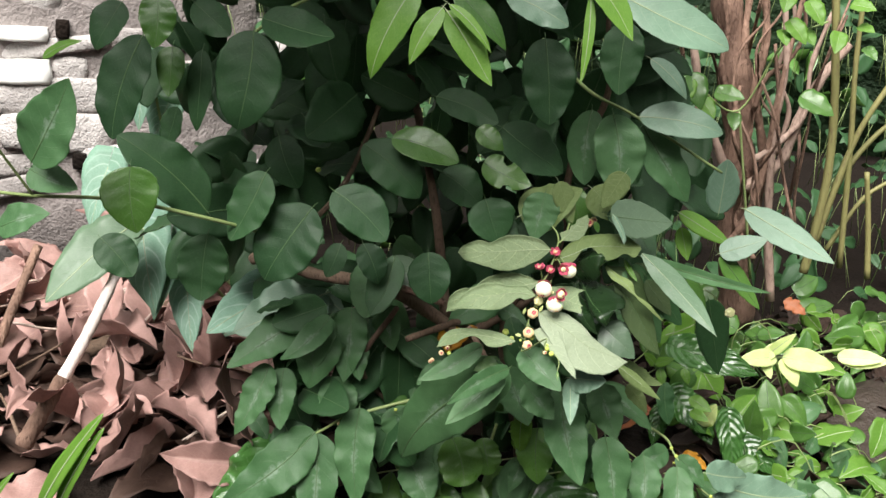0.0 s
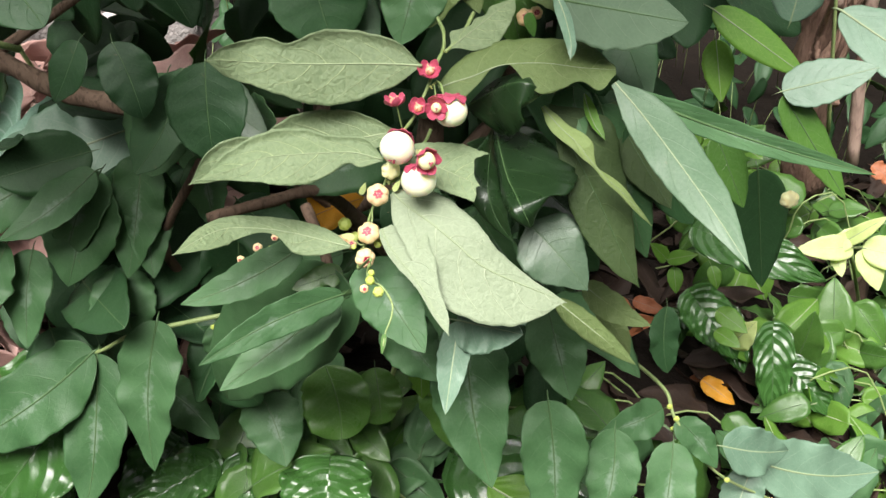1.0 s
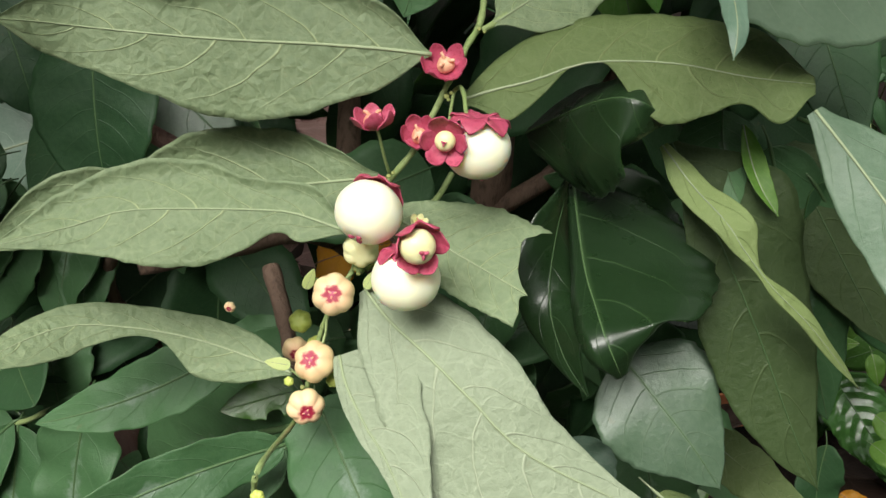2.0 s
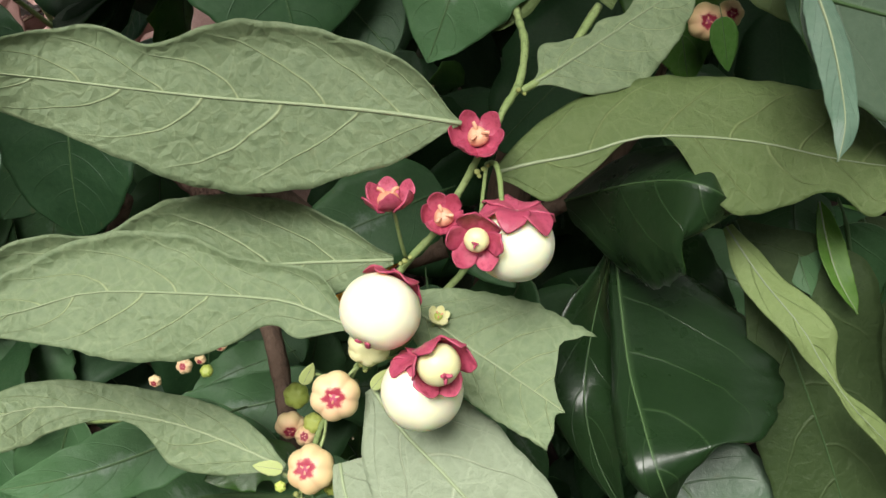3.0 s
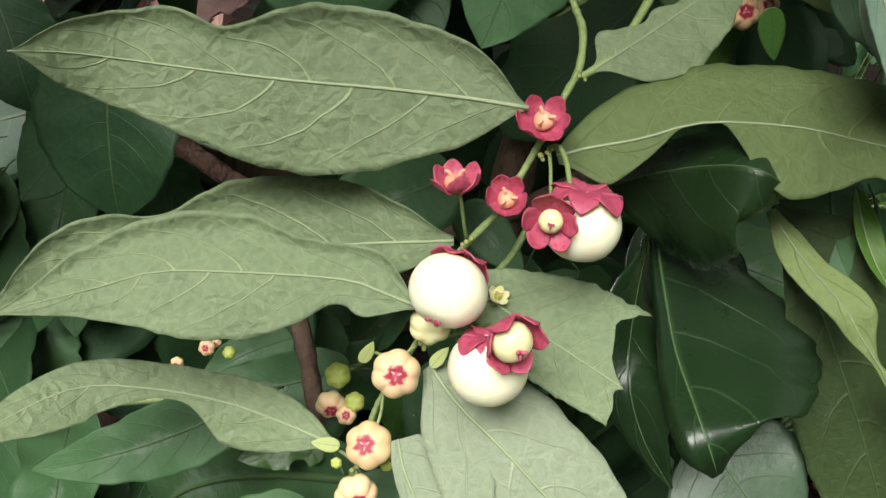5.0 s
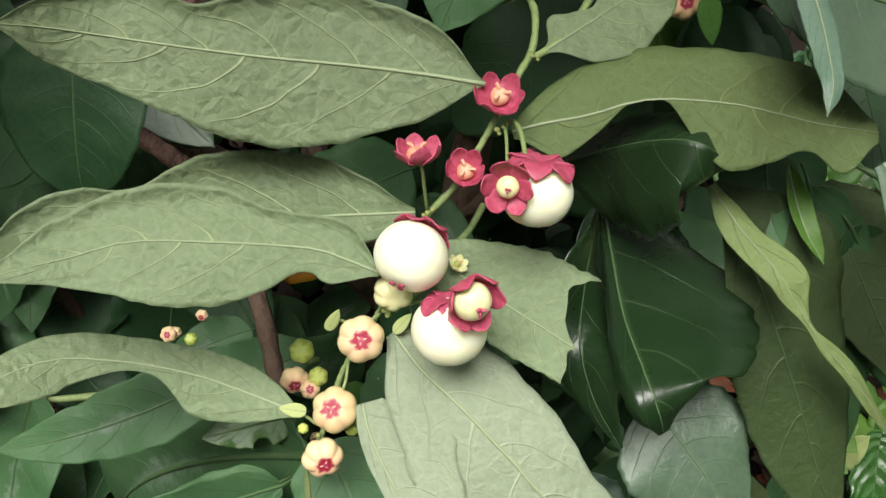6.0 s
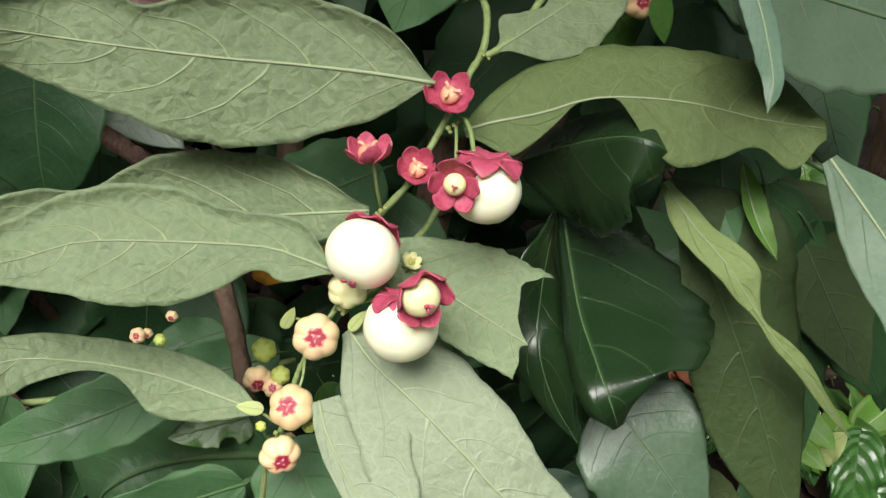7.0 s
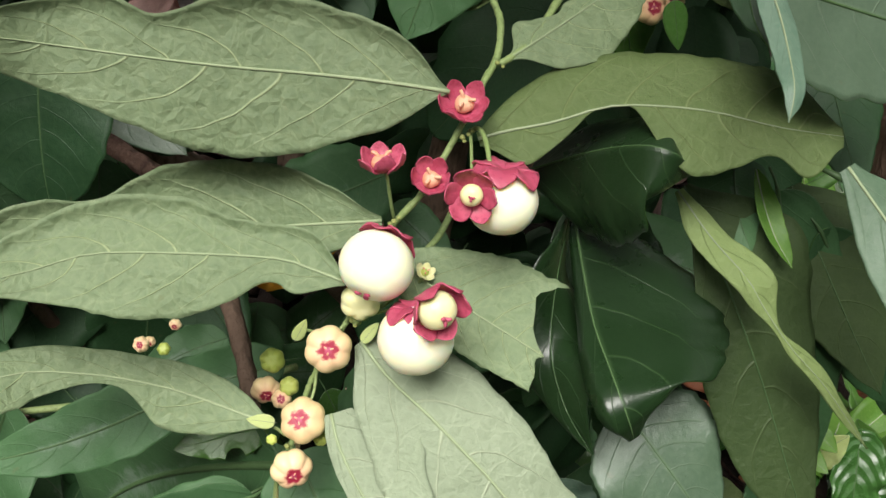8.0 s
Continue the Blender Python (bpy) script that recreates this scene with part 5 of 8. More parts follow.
bud(shrub, (0.1115, 0.8285, 0.4612), (0.184, -0.565, 0.805), 0.00113, 'bract', seed=41, star=False, label='tiny green bract at a twig node')
bud(shrub, (0.1108, 0.8286, 0.4594), (0.162, -0.495, 0.853), 0.00101, 'bract', seed=42, star=False, label='tiny green bract at a twig node')
bud(shrub, (0.1123, 0.8289, 0.4619), (0.207, -0.634, 0.745), 0.00101, 'bract', seed=43, star=False, label='tiny green bract at a twig node')
bud(shrub, (0.0974, 0.8225, 0.4399), (0.184, -0.565, 0.805), 0.00129, 'bract', seed=44, star=False, label='tiny green bract at a twig node')
bud(shrub, (0.0984, 0.823, 0.4407), (0.162, -0.495, 0.853), 0.00104, 'bract', seed=45, star=False, label='tiny green bract at a twig node')
bud(shrub, (0.0966, 0.8221, 0.4393), (0.207, -0.634, 0.745), 0.00104, 'bract', seed=46, star=False, label='tiny green bract at a twig node')
bud(shrub, (0.0905, 0.8154, 0.4159), (0.184, -0.565, 0.805), 0.00146, 'bract', seed=47, star=False, label='tiny green bract at a twig node')
bud(shrub, (0.092, 0.8159, 0.4166), (0.162, -0.495, 0.853), 0.0012, 'bract', seed=48, star=False, label='tiny green bract at a twig node')
bud(shrub, (0.0915, 0.8149, 0.4149), (0.207, -0.634, 0.745), 0.0012, 'bract', seed=49, star=False, label='tiny green bract at a twig node')
bud(shrub, (0.1152, 0.8427, 0.4738), (0.184, -0.565, 0.805), 0.00117, 'bract', seed=50, star=False, label='tiny green bract at a twig node')
bud(shrub, (0.1166, 0.8425, 0.4732), (0.162, -0.495, 0.853), 0.00091, 'bract', seed=51, star=False, label='tiny green bract at a twig node')
bud(shrub, (0.0787, 0.8046, 0.3836), (0.207, -0.634, 0.745), 0.00137, 'bract', seed=52, star=False, label='tiny green bract at a twig node')
leaf(shrub, "katuk", (0.0779, 0.818, 0.3692), (0.1128, 0.78, 0.341), 0.55, 0, fine=True, wave=0.08, fold=0.1, seed=37, ragged=0.02, rib=0.0005)
leaf(shrub, "silver", (0.1263, 0.815, 0.3389), (0.1607, 0.8, 0.3417), 0.85, 0, fine=True, wave=0.1, fold=0.2, seed=41, shape='ovate', rib=0.0005)
leaf(shrub, "silver", (0.1272, 0.815, 0.3379), (0.1233, 0.78, 0.304), 0.36, 0, fine=True, wave=0.1, fold=0.3, seed=42, rib=0.0005)
leaf(shrub, "katuk", (0.0651, 0.822, 0.3468), (0.0011, 0.772, 0.3312), 0.23, -20, fine=True, wave=0.1, fold=0.2, seed=44, bend=-0.04)
leaf(shrub, "katuk", (0.0602, 0.835, 0.334), (-0.0001, 0.8, 0.2955), 0.36, 10, fine=True, wave=0.08, fold=0.15, seed=45)
leaf(shrub, "katuk", (0.0389, 0.85, 0.3604), (-0.0274, 0.83, 0.3302), 0.3, 0, fine=True, wave=0.08, fold=0.15, seed=46, bend=0.05)
leaf(shrub, "green", (0.0581, 0.86, 0.3396), (0.0304, 0.85, 0.3317), 0.5, 0, fine=True, wave=0.08, seed=48, bites=((1, 0.3, 0.5, 0.4),))
leaf(shrub, "olive", (0.1777, 0.83, 0.3453), (0.2253, 0.835, 0.3033), 0.22, 0, wave=0.06, fold=0.3, seed=47)
leaf(shrub, "katuk", (0.1034, 0.87, 0.518), (0.091, 0.862, 0.4702), 0.75, 0, wave=0.06, seed=53, shape='ovate', fine=True)
leaf(shrub, "olive", (0.1164, 0.87, 0.5294), (0.1312, 0.865, 0.4871), 0.5, 0, wave=0.06, seed=54, shape='ovate')
leaf(shrub, "olive", (0.1834, 0.87, 0.5379), (0.1614, 0.87, 0.5019), 0.6, 0, wave=0.06, seed=55, shape='ovate')
leaf(shrub, "katuk", (0.1625, 0.86, 0.3823), (0.1882, 0.85, 0.3485), 0.68, 0, fine=True, wave=0.06, seed=65)
leaf(shrub, "katuk", (0.2069, 0.868, 0.4488), (0.345, 0.874, 0.4065), 0.10, 20, fine=True, wave=0.08, seed=72, fold=0.3, bend=-0.02)
leaf(shrub, "dark", (0.2118, 0.88, 0.4269), (0.2583, 0.895, 0.3631), 0.34, 0, seed=73, fine=True)
leaf(shrub, "katuk", (0.1967, 0.88, 0.4373), (0.23, 0.87, 0.3521), 0.36, 0, seed=74, fine=True)
leaf(shrub, "slate", (0.1661, 0.845, 0.4998), (0.2352, 0.872, 0.4845), 0.56, 0, seed=75, fine=True)
leaf(shrub, "silver", (0.353, 1.0, 0.465), (0.438, 0.94, 0.417), 0.34, 0, seed=76, fine=True, shape='lance')
leaf(shrub, "silver", (0.3113, 0.95, 0.4271), (0.3623, 0.945, 0.4451), 0.52, 0, seed=77, fine=True, shape='ovate')
leaf(shrub, "green", (0.3125, 0.95, 0.4252), (0.3589, 0.94, 0.3629), 0.3, 0, seed=78)
leaf(shrub, "dark", (0.3502, 1.1, 0.3162), (0.3784, 1.12, 0.1984), 0.4, 0, seed=79, shape='lance')
leaf(shrub, "fresh", (0.2676, 0.97, 0.47), (0.3283, 0.96, 0.4327), 0.3, 10, seed=80)
leaf(shrub, "fresh", (0.2767, 0.99, 0.4467), (0.2839, 0.98, 0.4089), 0.5, 10, seed=81)
leaf(shrub, "silver", (0.3504, 1.09, 0.4363), (0.3567, 1.09, 0.5056), 0.6, 0, seed=82, shape='ellip')
leaf(shrub, "green", (0.2893, 1, 0.3797), (0.3128, 0.99, 0.3316), 0.5, 0, seed=83)
leaf(shrub, "green", (0.1552, 0.87, 0.4871), (0.1592, 0.87, 0.4751), 0.5, 0, seed=85)
leaf(shrub, "dark", (0.1701, 0.885, 0.4925), (0.2119, 0.87, 0.4787), 0.5, 0, seed=86, fine=True)
leaf(shrub, "katuk", (-0.0802, 0.99, 0.4117), (-0.0914, 0.965, 0.3465), 0.72, 0, seed=88, shape='ellip', fine=True)
leaf(shrub, "dark", (-0.0653, 1, 0.4034), (-0.0216, 0.99, 0.3663), 0.5, 0, seed=89, fine=True)
leaf(shrub, "dark", (0.0333, 0.9, 0.4949), (0.0765, 0.885, 0.4635), 0.8, 0, seed=90, fine=True)
leaf(shrub, "katuk", (-0.1551, 0.985, 0.3455), (-0.2532, 0.95, 0.2909), 0.42, 0, seed=153, wave=0.14, freq=2.26, bend=-0.013, fine=True, pucker=0.0015, twist=0.23, curl=0.042, fold=0.12, arch=0.03)
leaf(shrub, "katuk", (-0.1493, 0.99, 0.3329), (-0.1608, 0.955, 0.2622), 0.72, 0, seed=154, wave=0.14, freq=1.15, bend=0.053, fine=True, pucker=0.0015, twist=-0.4, curl=-0.032, fold=0.12, arch=0.03)
leaf(shrub, "katuk", (-0.2075, 0.97, 0.2867), (-0.2499, 0.94, 0.2098), 0.42, 0, ragged=0.04, seed=155, wave=0.14, freq=2.23, bend=0.041, fine=True, pucker=0.0015, twist=0.3, curl=-0.034, fold=0.12, arch=0.03)
leaf(shrub, "katuk", (-0.1917, 0.975, 0.2802), (-0.1961, 0.95, 0.2109), 0.52, 0, seed=156, wave=0.14, freq=1.19, bend=-0.031, fine=True, pucker=0.0015, twist=0.0, curl=0.041, fold=0.12, arch=0.03)
leaf(shrub, "katuk", (-0.1024, 1, 0.3272), (-0.1009, 0.97, 0.264), 0.5, 0, seed=157, wave=0.14, freq=2.19, bend=-0.058, fine=True, pucker=0.0015, twist=-0.3, curl=0.024, fold=0.12, arch=0.03)
leaf(shrub, "katuk", (-0.1228, 0.965, 0.2177), (-0.1356, 0.985, 0.2625), 0.95, 0, shape='round', seed=158, wave=0.14, freq=1.23, bend=0.0, fine=True, pucker=0.0015, twist=0.4, curl=-0.047, fold=0.12, arch=0.03)
leaf(shrub, "katuk", (-0.1579, 0.97, 0.1966), (-0.2722, 0.94, 0.1173), 0.42, 0, seed=159, wave=0.14, freq=2.14, bend=0.058, fine=True, pucker=0.0015, twist=-0.23, curl=-0.011, fold=0.12, arch=0.03)
leaf(shrub, "katuk", (-0.1554, 0.97, 0.1951), (-0.1648, 0.93, 0.0766), 0.44, 0, seed=160, wave=0.14, freq=1.28, bend=0.031, fine=True, pucker=0.0015, twist=-0.09, curl=0.05, fold=0.12, arch=0.03)
leaf(shrub, "katuk", (-0.102, 0.965, 0.231), (-0.1062, 0.93, 0.1169), 0.42, 0, seed=161, wave=0.14, freq=2.1, bend=-0.041, fine=True, pucker=0.0015, twist=0.35, curl=-0.001, fold=0.12, arch=0.03)
leaf(shrub, "katuk", (0.0659, 0.85, 0.333), (-0.0604, 0.95, 0.1684), 0.32, 0, seed=162, wave=0.14, freq=1.33, bend=-0.053, fine=True, pucker=0.0015, twist=-0.38, curl=-0.049, fold=0.12, arch=0.03)
leaf(shrub, "katuk", (-0.0624, 1, 0.2145), (-0.044, 0.99, 0.1569), 0.8, 0, seed=163, wave=0.14, freq=2.05, bend=0.013, fine=True, pucker=0.0015, twist=0.15, curl=0.014, fold=0.12, arch=0.03)
leaf(shrub, "green", (0.0098, 1.02, 0.1597), (0.0249, 1, 0.1018), 0.95, 0, shape='round', seed=164, wave=0.14, freq=1.38, bend=0.06, fine=True, pucker=0.0015, twist=0.18, curl=0.046, fold=0.12, arch=0.03)
leaf(shrub, "green", (0.0492, 1.03, 0.1537), (0.0569, 1.01, 0.111), 0.8, 0, shape='round', seed=165, wave=0.14, freq=2.0, bend=0.019, fine=True, pucker=0.0015, twist=-0.39, curl=-0.026, fold=0.12, arch=0.03)
leaf(shrub, "green", (0.1174, 1, 0.1837), (0.1174, 0.98, 0.114), 0.68, 0, seed=166, wave=0.14, freq=1.43, bend=-0.05, fine=True, pucker=0.0015, twist=0.34, curl=-0.039, fold=0.12, arch=0.03)
leaf(shrub, "katuk", (0.1293, 0.9, 0.288), (0.1496, 0.86, 0.1869), 0.46, 0, seed=167, wave=0.14, freq=1.94, bend=-0.046, fine=True, pucker=0.0015, twist=-0.06, curl=0.036, fold=0.12, arch=0.03)
leaf(shrub, "katuk", (0.1847, 0.91, 0.2196), (0.1942, 0.885, 0.1226), 0.46, 0, seed=168, wave=0.14, freq=1.48, bend=0.025, fine=True, pucker=0.0015, twist=-0.25, curl=0.03, fold=0.12, arch=0.03)
leaf(shrub, "katuk", (0.2348, 0.93, 0.1833), (0.2254, 0.9, 0.1147), 0.5, 0, seed=169, wave=0.14, freq=1.89, bend=0.059, fine=True, pucker=0.0015, twist=0.4, curl=-0.044, fold=0.12, arch=0.03)
leaf(shrub, "katuk", (0.2847, 0.96, 0.1503), (0.2774, 0.92, 0.0838), 0.5, 0, seed=170, wave=0.14, freq=1.54, bend=0.006, fine=True, pucker=0.0015, twist=-0.28, curl=-0.019, fold=0.12, arch=0.03)
leaf(shrub, "silver", (0.3736, 1.04, 0.0721), (0.5026, 1.09, 0.0268), 0.4, 0, seed=171, wave=0.14, freq=1.83, bend=-0.056, fine=True, pucker=0.0015, twist=-0.03, curl=0.048, fold=0.12, arch=0.03)
leaf(shrub, "silver", (0.3338, 1, 0.1176), (0.3977, 1.03, 0.0928), 0.55, 0, seed=172, wave=0.14, freq=1.6, bend=-0.036, fine=True, pucker=0.0015, twist=0.31, curl=0.006, fold=0.12, arch=0.03)
leaf(shrub, "katuk", (0.2823, 1, 0.151), (0.2304, 0.97, 0.1468), 0.5, 0, seed=173, wave=0.14, freq=1.77, bend=0.036, fine=True, pucker=0.0015, twist=-0.39, curl=-0.05, fold=0.12, arch=0.03)
leaf(shrub, "katuk", (0.295, 1, 0.141), (0.3292, 0.99, 0.103), 0.5, 0, seed=174, wave=0.14, freq=1.66, bend=0.056, fine=True, pucker=0.0015, twist=0.21, curl=0.007, fold=0.12, arch=0.03)
leaf(shrub, "katuk", (0.183, 0.96, 0.2627), (0.2029, 0.94, 0.1996), 0.62, 0, seed=175, wave=0.14, freq=1.72, bend=-0.007, fine=True, pucker=0.0015, twist=0.11, curl=0.048, fold=0.12, arch=0.03)
leaf(shrub, "dark", (0.2736, 1, 0.2445), (0.2794, 0.99, 0.1918), 0.45, 0, seed=176, wave=0.14, freq=1.71, bend=-0.059, fine=True, pucker=0.0015, twist=-0.36, curl=-0.019, fold=0.12, arch=0.03)
leaf(shrub, "katuk", (-0.0721, 1.02, 0.3428), (-0.061, 1, 0.2899), 0.62, 0, seed=177, wave=0.14, freq=1.66, bend=-0.025, fine=True, pucker=0.0015, twist=0.37, curl=-0.043, fold=0.12, arch=0.03)
leaf(shrub, "katuk", (0.0473, 0.92, 0.3194), (-0.0209, 0.9, 0.3038), 0.34, 0, seed=178, wave=0.14, freq=1.77, bend=0.046, fine=True, pucker=0.0015, twist=-0.13, curl=0.03, fold=0.12, arch=0.03)
leaf(shrub, "katuk", (-0.0465, 1.02, 0.1275), (-0.0206, 0.99, 0.0772), 0.8, 0, seed=179, wave=0.14, freq=1.6, bend=0.05, fine=True, pucker=0.0015, twist=-0.2, curl=0.035, fold=0.12, arch=0.03)
leaf(shrub, "silver", (0.3709, 1.03, 0.0704), (0.3532, 1, 0.0223), 0.6, 0, seed=180, wave=0.14, freq=1.83, bend=-0.019, fine=True, pucker=0.0015, twist=0.39, curl=-0.04, fold=0.12, arch=0.03)
leaf(shrub, "silver", (0.4075, 1.05, 0.0487), (0.4422, 1.03, -0), 0.6, 0, seed=181, wave=0.14, freq=1.54, bend=-0.06, fine=True, pucker=0.0015, twist=-0.32, curl=-0.025, fold=0.12, arch=0.03)
leaf(shrub, "katuk", (0.0858, 0.86, 0.3112), (0.1161, 0.85, 0.2744), 0.7, 0, seed=182, wave=0.14, freq=1.89, bend=-0.013, fine=True, pucker=0.0015, twist=0.04, curl=0.046, fold=0.12, arch=0.03)
leaf(shrub, "silver", (0.1479, 0.86, 0.3349), (0.1636, 0.85, 0.3156), 0.9, 0, seed=183, wave=0.14, freq=1.49, bend=0.053, fine=True, pucker=0.0015, twist=0.27, curl=0.013, fold=0.12, arch=0.03)
leaf(shrub, "olive", (0.1997, 0.9, 0.316), (0.2428, 0.9, 0.2891), 0.4, 0, seed=184, wave=0.14, freq=1.94, bend=0.041, fine=True, pucker=0.0015, twist=-0.4, curl=-0.049, fold=0.12, arch=0.03)
leaf(shrub, "fresh", (0.0958, 0.98, 0.2131), (0.0935, 0.98, 0.1619), 0.5, 0, ragged=0.08, seed=185, wave=0.14, freq=1.43, bend=-0.031, fine=True, pucker=0.0015, twist=0.26, curl=-0.001, fold=0.12, arch=0.03)
leaf(shrub, "olive", (0.2191, 0.97, 0.2561), (0.2468, 0.97, 0.2173), 0.4, 0, seed=186, wave=0.14, freq=2.0, bend=-0.058, fine=True, pucker=0.0015, twist=0.05, curl=0.05, fold=0.12, arch=0.03)
leaf(shrub, "green", (-0.0775, 1.03, 0.2287), (-0.0443, 1.02, 0.2039), 0.6, 0, seed=187, wave=0.14, freq=1.38, bend=0.0, fine=True, pucker=0.0015, twist=-0.33, curl=-0.012, fold=0.12, arch=0.03)
leaf(shrub, "katuk", (-0.1368, 1.03, 0.1222), (-0.0803, 1, 0.0931), 0.6, 0, seed=188, wave=0.14, freq=2.05, bend=0.058, fine=True, pucker=0.0015, twist=0.39, curl=-0.047, fold=0.12, arch=0.03)
leaf(shrub, "dark", (-0.2507, 1.02, 0.2054), (-0.2227, 1, 0.1712), 0.5, 0, seed=189, wave=0.14, freq=1.33, bend=0.031, fine=True, pucker=0.0015, twist=-0.19, curl=0.024, fold=0.12, arch=0.03)
leaf(shrub, "katuk", (0.0039, 0.98, 0.2805), (-0.0331, 0.96, 0.2629), 0.5, 0, seed=190, wave=0.14, freq=2.1, bend=-0.041, fine=True, pucker=0.0015, twist=-0.14, curl=0.04, fold=0.12, arch=0.03)
leaf(shrub, "green", (0.0483, 1, 0.2426), (0.0744, 1, 0.2062), 0.5, 0, seed=191, wave=0.14, freq=1.28, bend=-0.053, fine=True, pucker=0.0015, twist=0.37, curl=-0.035, fold=0.12, arch=0.03)
leaf(shrub, "katuk", (0.1025, 1.05, 0.1084), (0.0843, 1.03, 0.0724), 0.5, 0, seed=192, wave=0.14, freq=2.14, bend=0.013, fine=True, pucker=0.0015, twist=-0.36, curl=-0.031, fold=0.12, arch=0.03)
leaf(shrub, "katuk", (-0.1323, 0.97, 0.3466), (-0.1872, 0.93, 0.3092), 0.4, 0, seed=193, wave=0.14, freq=1.24, bend=0.06, fine=True, pucker=0.0015, twist=0.11, curl=0.043, fold=0.12, arch=0.03)
leaf(shrub, "katuk", (-0.1101, 1, 0.3473), (-0.1203, 0.97, 0.2632), 0.5, 0, seed=194, wave=0.14, freq=2.19, bend=0.019, fine=True, pucker=0.0015, twist=0.22, curl=0.02, fold=0.12, arch=0.03)
leaf(shrub, "katuk", (-0.1357, 0.985, 0.3399), (-0.1612, 0.96, 0.2762), 0.5, 0, seed=195, wave=0.14, freq=1.19, bend=-0.05, fine=True, pucker=0.0015, twist=-0.39, curl=-0.048, fold=0.12, arch=0.03)
twig("stem", [(-0.1775, 0.975, 0.1852), (-0.1501, 0.97, 0.1987), (-0.1232, 0.967, 0.2159), (-0.0728, 0.975, 0.2276), (-0.0225, 0.99, 0.2338), (0.0224, 1.04, 0.2231)], 0.0014, 0.0022, M["stem"], shrub)
twig("stem", [(0.3991, 1.03, 0.0356), (0.333, 1, 0.0902), (0.2937, 1, 0.141), (0.2851, 1.02, 0.1562), (0.2518, 1.06, 0.1652)], 0.001, 0.0018, M["stem"], shrub)
twig("branch", [(-0.2274, 1, 0.4072), (-0.2066, 1, 0.4151), (-0.1592, 1.01, 0.3875), (-0.0779, 1.02, 0.3674), (0.0035, 1.05, 0.3047), (0.0552, 1.09, 0.2328)], 0.006, 0.0085, M["bark"], shrub, "brown woody branch", knots=0.25, sides=10)
twig("branch", [(-0.0421, 0.93, 0.3346), (-0.0099, 0.96, 0.3341), (0.0207, 0.99, 0.3291), (0.0464, 1.05, 0.2702)], 0.0035, 0.005, M["bark"], shrub, "brown cut twig", knots=0.25)
twig("branch", [(-0.2066, 1, 0.4151), (-0.1324, 1.04, 0.4697), (-0.0879, 1.09, 0.5486), (-0.0604, 1.13, 0.6321)], 0.0035, 0.003, M["bark"], shrub, knots=0.2)
twig("branch", [(0.0028, 1.09, 0.2981), (-0.0082, 1.13, 0.4264), (-0.0304, 1.15, 0.5533), (-0.0596, 1.15, 0.7241)], 0.007, 0.0035, M["bark"], shrub, knots=0.2, sides=10)
twig("branch", [(0.0089, 1.09, 0.2601), (0.1339, 1.09, 0.3473), (0.1624, 1.10, 0.4984), (0.196, 1.06, 0.5871), (0.1866, 1.02, 0.6816)], 0.006, 0.003, M["bark"], shrub, knots=0.2, sides=10)
twig("branch", [(-0.054, 0.96, 0.3614), (-0.102, 1, 0.2666), (-0.0443, 1.04, 0.1789)], 0.003, 0.004, M["bark"], shrub, knots=0.2)
twig("trunk", [(0.12, 1.14, -0.05), (0.115, 1.13, 0.06), (0.10, 1.11, 0.16), (0.085, 1.10, 0.26), (0.09, 1.09, 0.36)], 0.016, 0.010, M["bark"], shrub, "", 0.2, 12)
bud(shrub, (-0.004, 0.93, 0.2112), (0.2295, -0.9658, 0.1204), 0.004, "bud", 23, True, "small peach bud")
bud(shrub, (-0.1226, 0.965, 0.2153), (0.1301, -0.9913, 0.0222), 0.0075, "budgreen", 25, False, "small yellow-green bud")
bud(shrub, (-0.1272, 0.965, 0.2104), (0.1301, -0.9913, 0.0222), 0.006, "bud", 26, True, "small peach bud")
bud(shrub, (-0.0584, 0.96, 0.2312), (0.1301, -0.9913, 0.0222), 0.004, "budgreen", 27, False, "small yellow-green bud")
bud(shrub, (0.0518, 0.87, 0.2992), (0.1301, -0.9913, 0.0222), 0.006, "bud", 28, True, "small peach bud")
bud(shrub, (0.0339, 0.9, 0.2664), (0.1301, -0.9913, 0.0222), 0.006, "bud", 29, True, "small peach bud")
bud(shrub, (0.2872, 1, 0.1534), (0.1301, -0.9913, 0.0222), 0.005, "budgreen", 33, False, "small yellow-green bud")
bud(shrub, (0.2939, 1, 0.1419), (0.1301, -0.9913, 0.0222), 0.005, "budgreen", 34, False, "small yellow-green bud")
bud(shrub, (0.2922, 1, 0.132), (0.1301, -0.9913, 0.0222), 0.004, "budgreen", 35, False, "small yellow-green bud")
bud(shrub, (0.3426, 1, 0.0829), (0.1301, -0.9913, 0.0222), 0.005, "budgreen", 36, False, "small yellow-green bud")
bud(shrub, (0.3896, 1.02, 0.0464), (0.1301, -0.9913, 0.0222), 0.005, "bud", 37, True, "small peach bud")
bud(shrub, (-0.0134, 0.9, 0.322), (0.1301, -0.9913, 0.0222), 0.005, "bud", 38, True, "small peach bud")
bud(shrub, (0.0037, 0.92, 0.3281), (0.1301, -0.9913, 0.0222), 0.005, "bud", 39, True, "small peach bud")
bud(shrub, (-0.1334, 0.93, 0.5309), (0.1016, -0.9889, -0.1083), 0.006, "budgreen", 42, False, "small yellow-green bud")
bud(shrub, (0.3388, 0.98, 0.3439), (0.1016, -0.9889, -0.1083), 0.013, "young", 43, False, "small yellow-green bud")
bud(shrub, (-0.0161, 0.94, 0.3024), (0.1023, -0.993, -0.0595), 0.005, "bud", 44, True, "small peach bud")
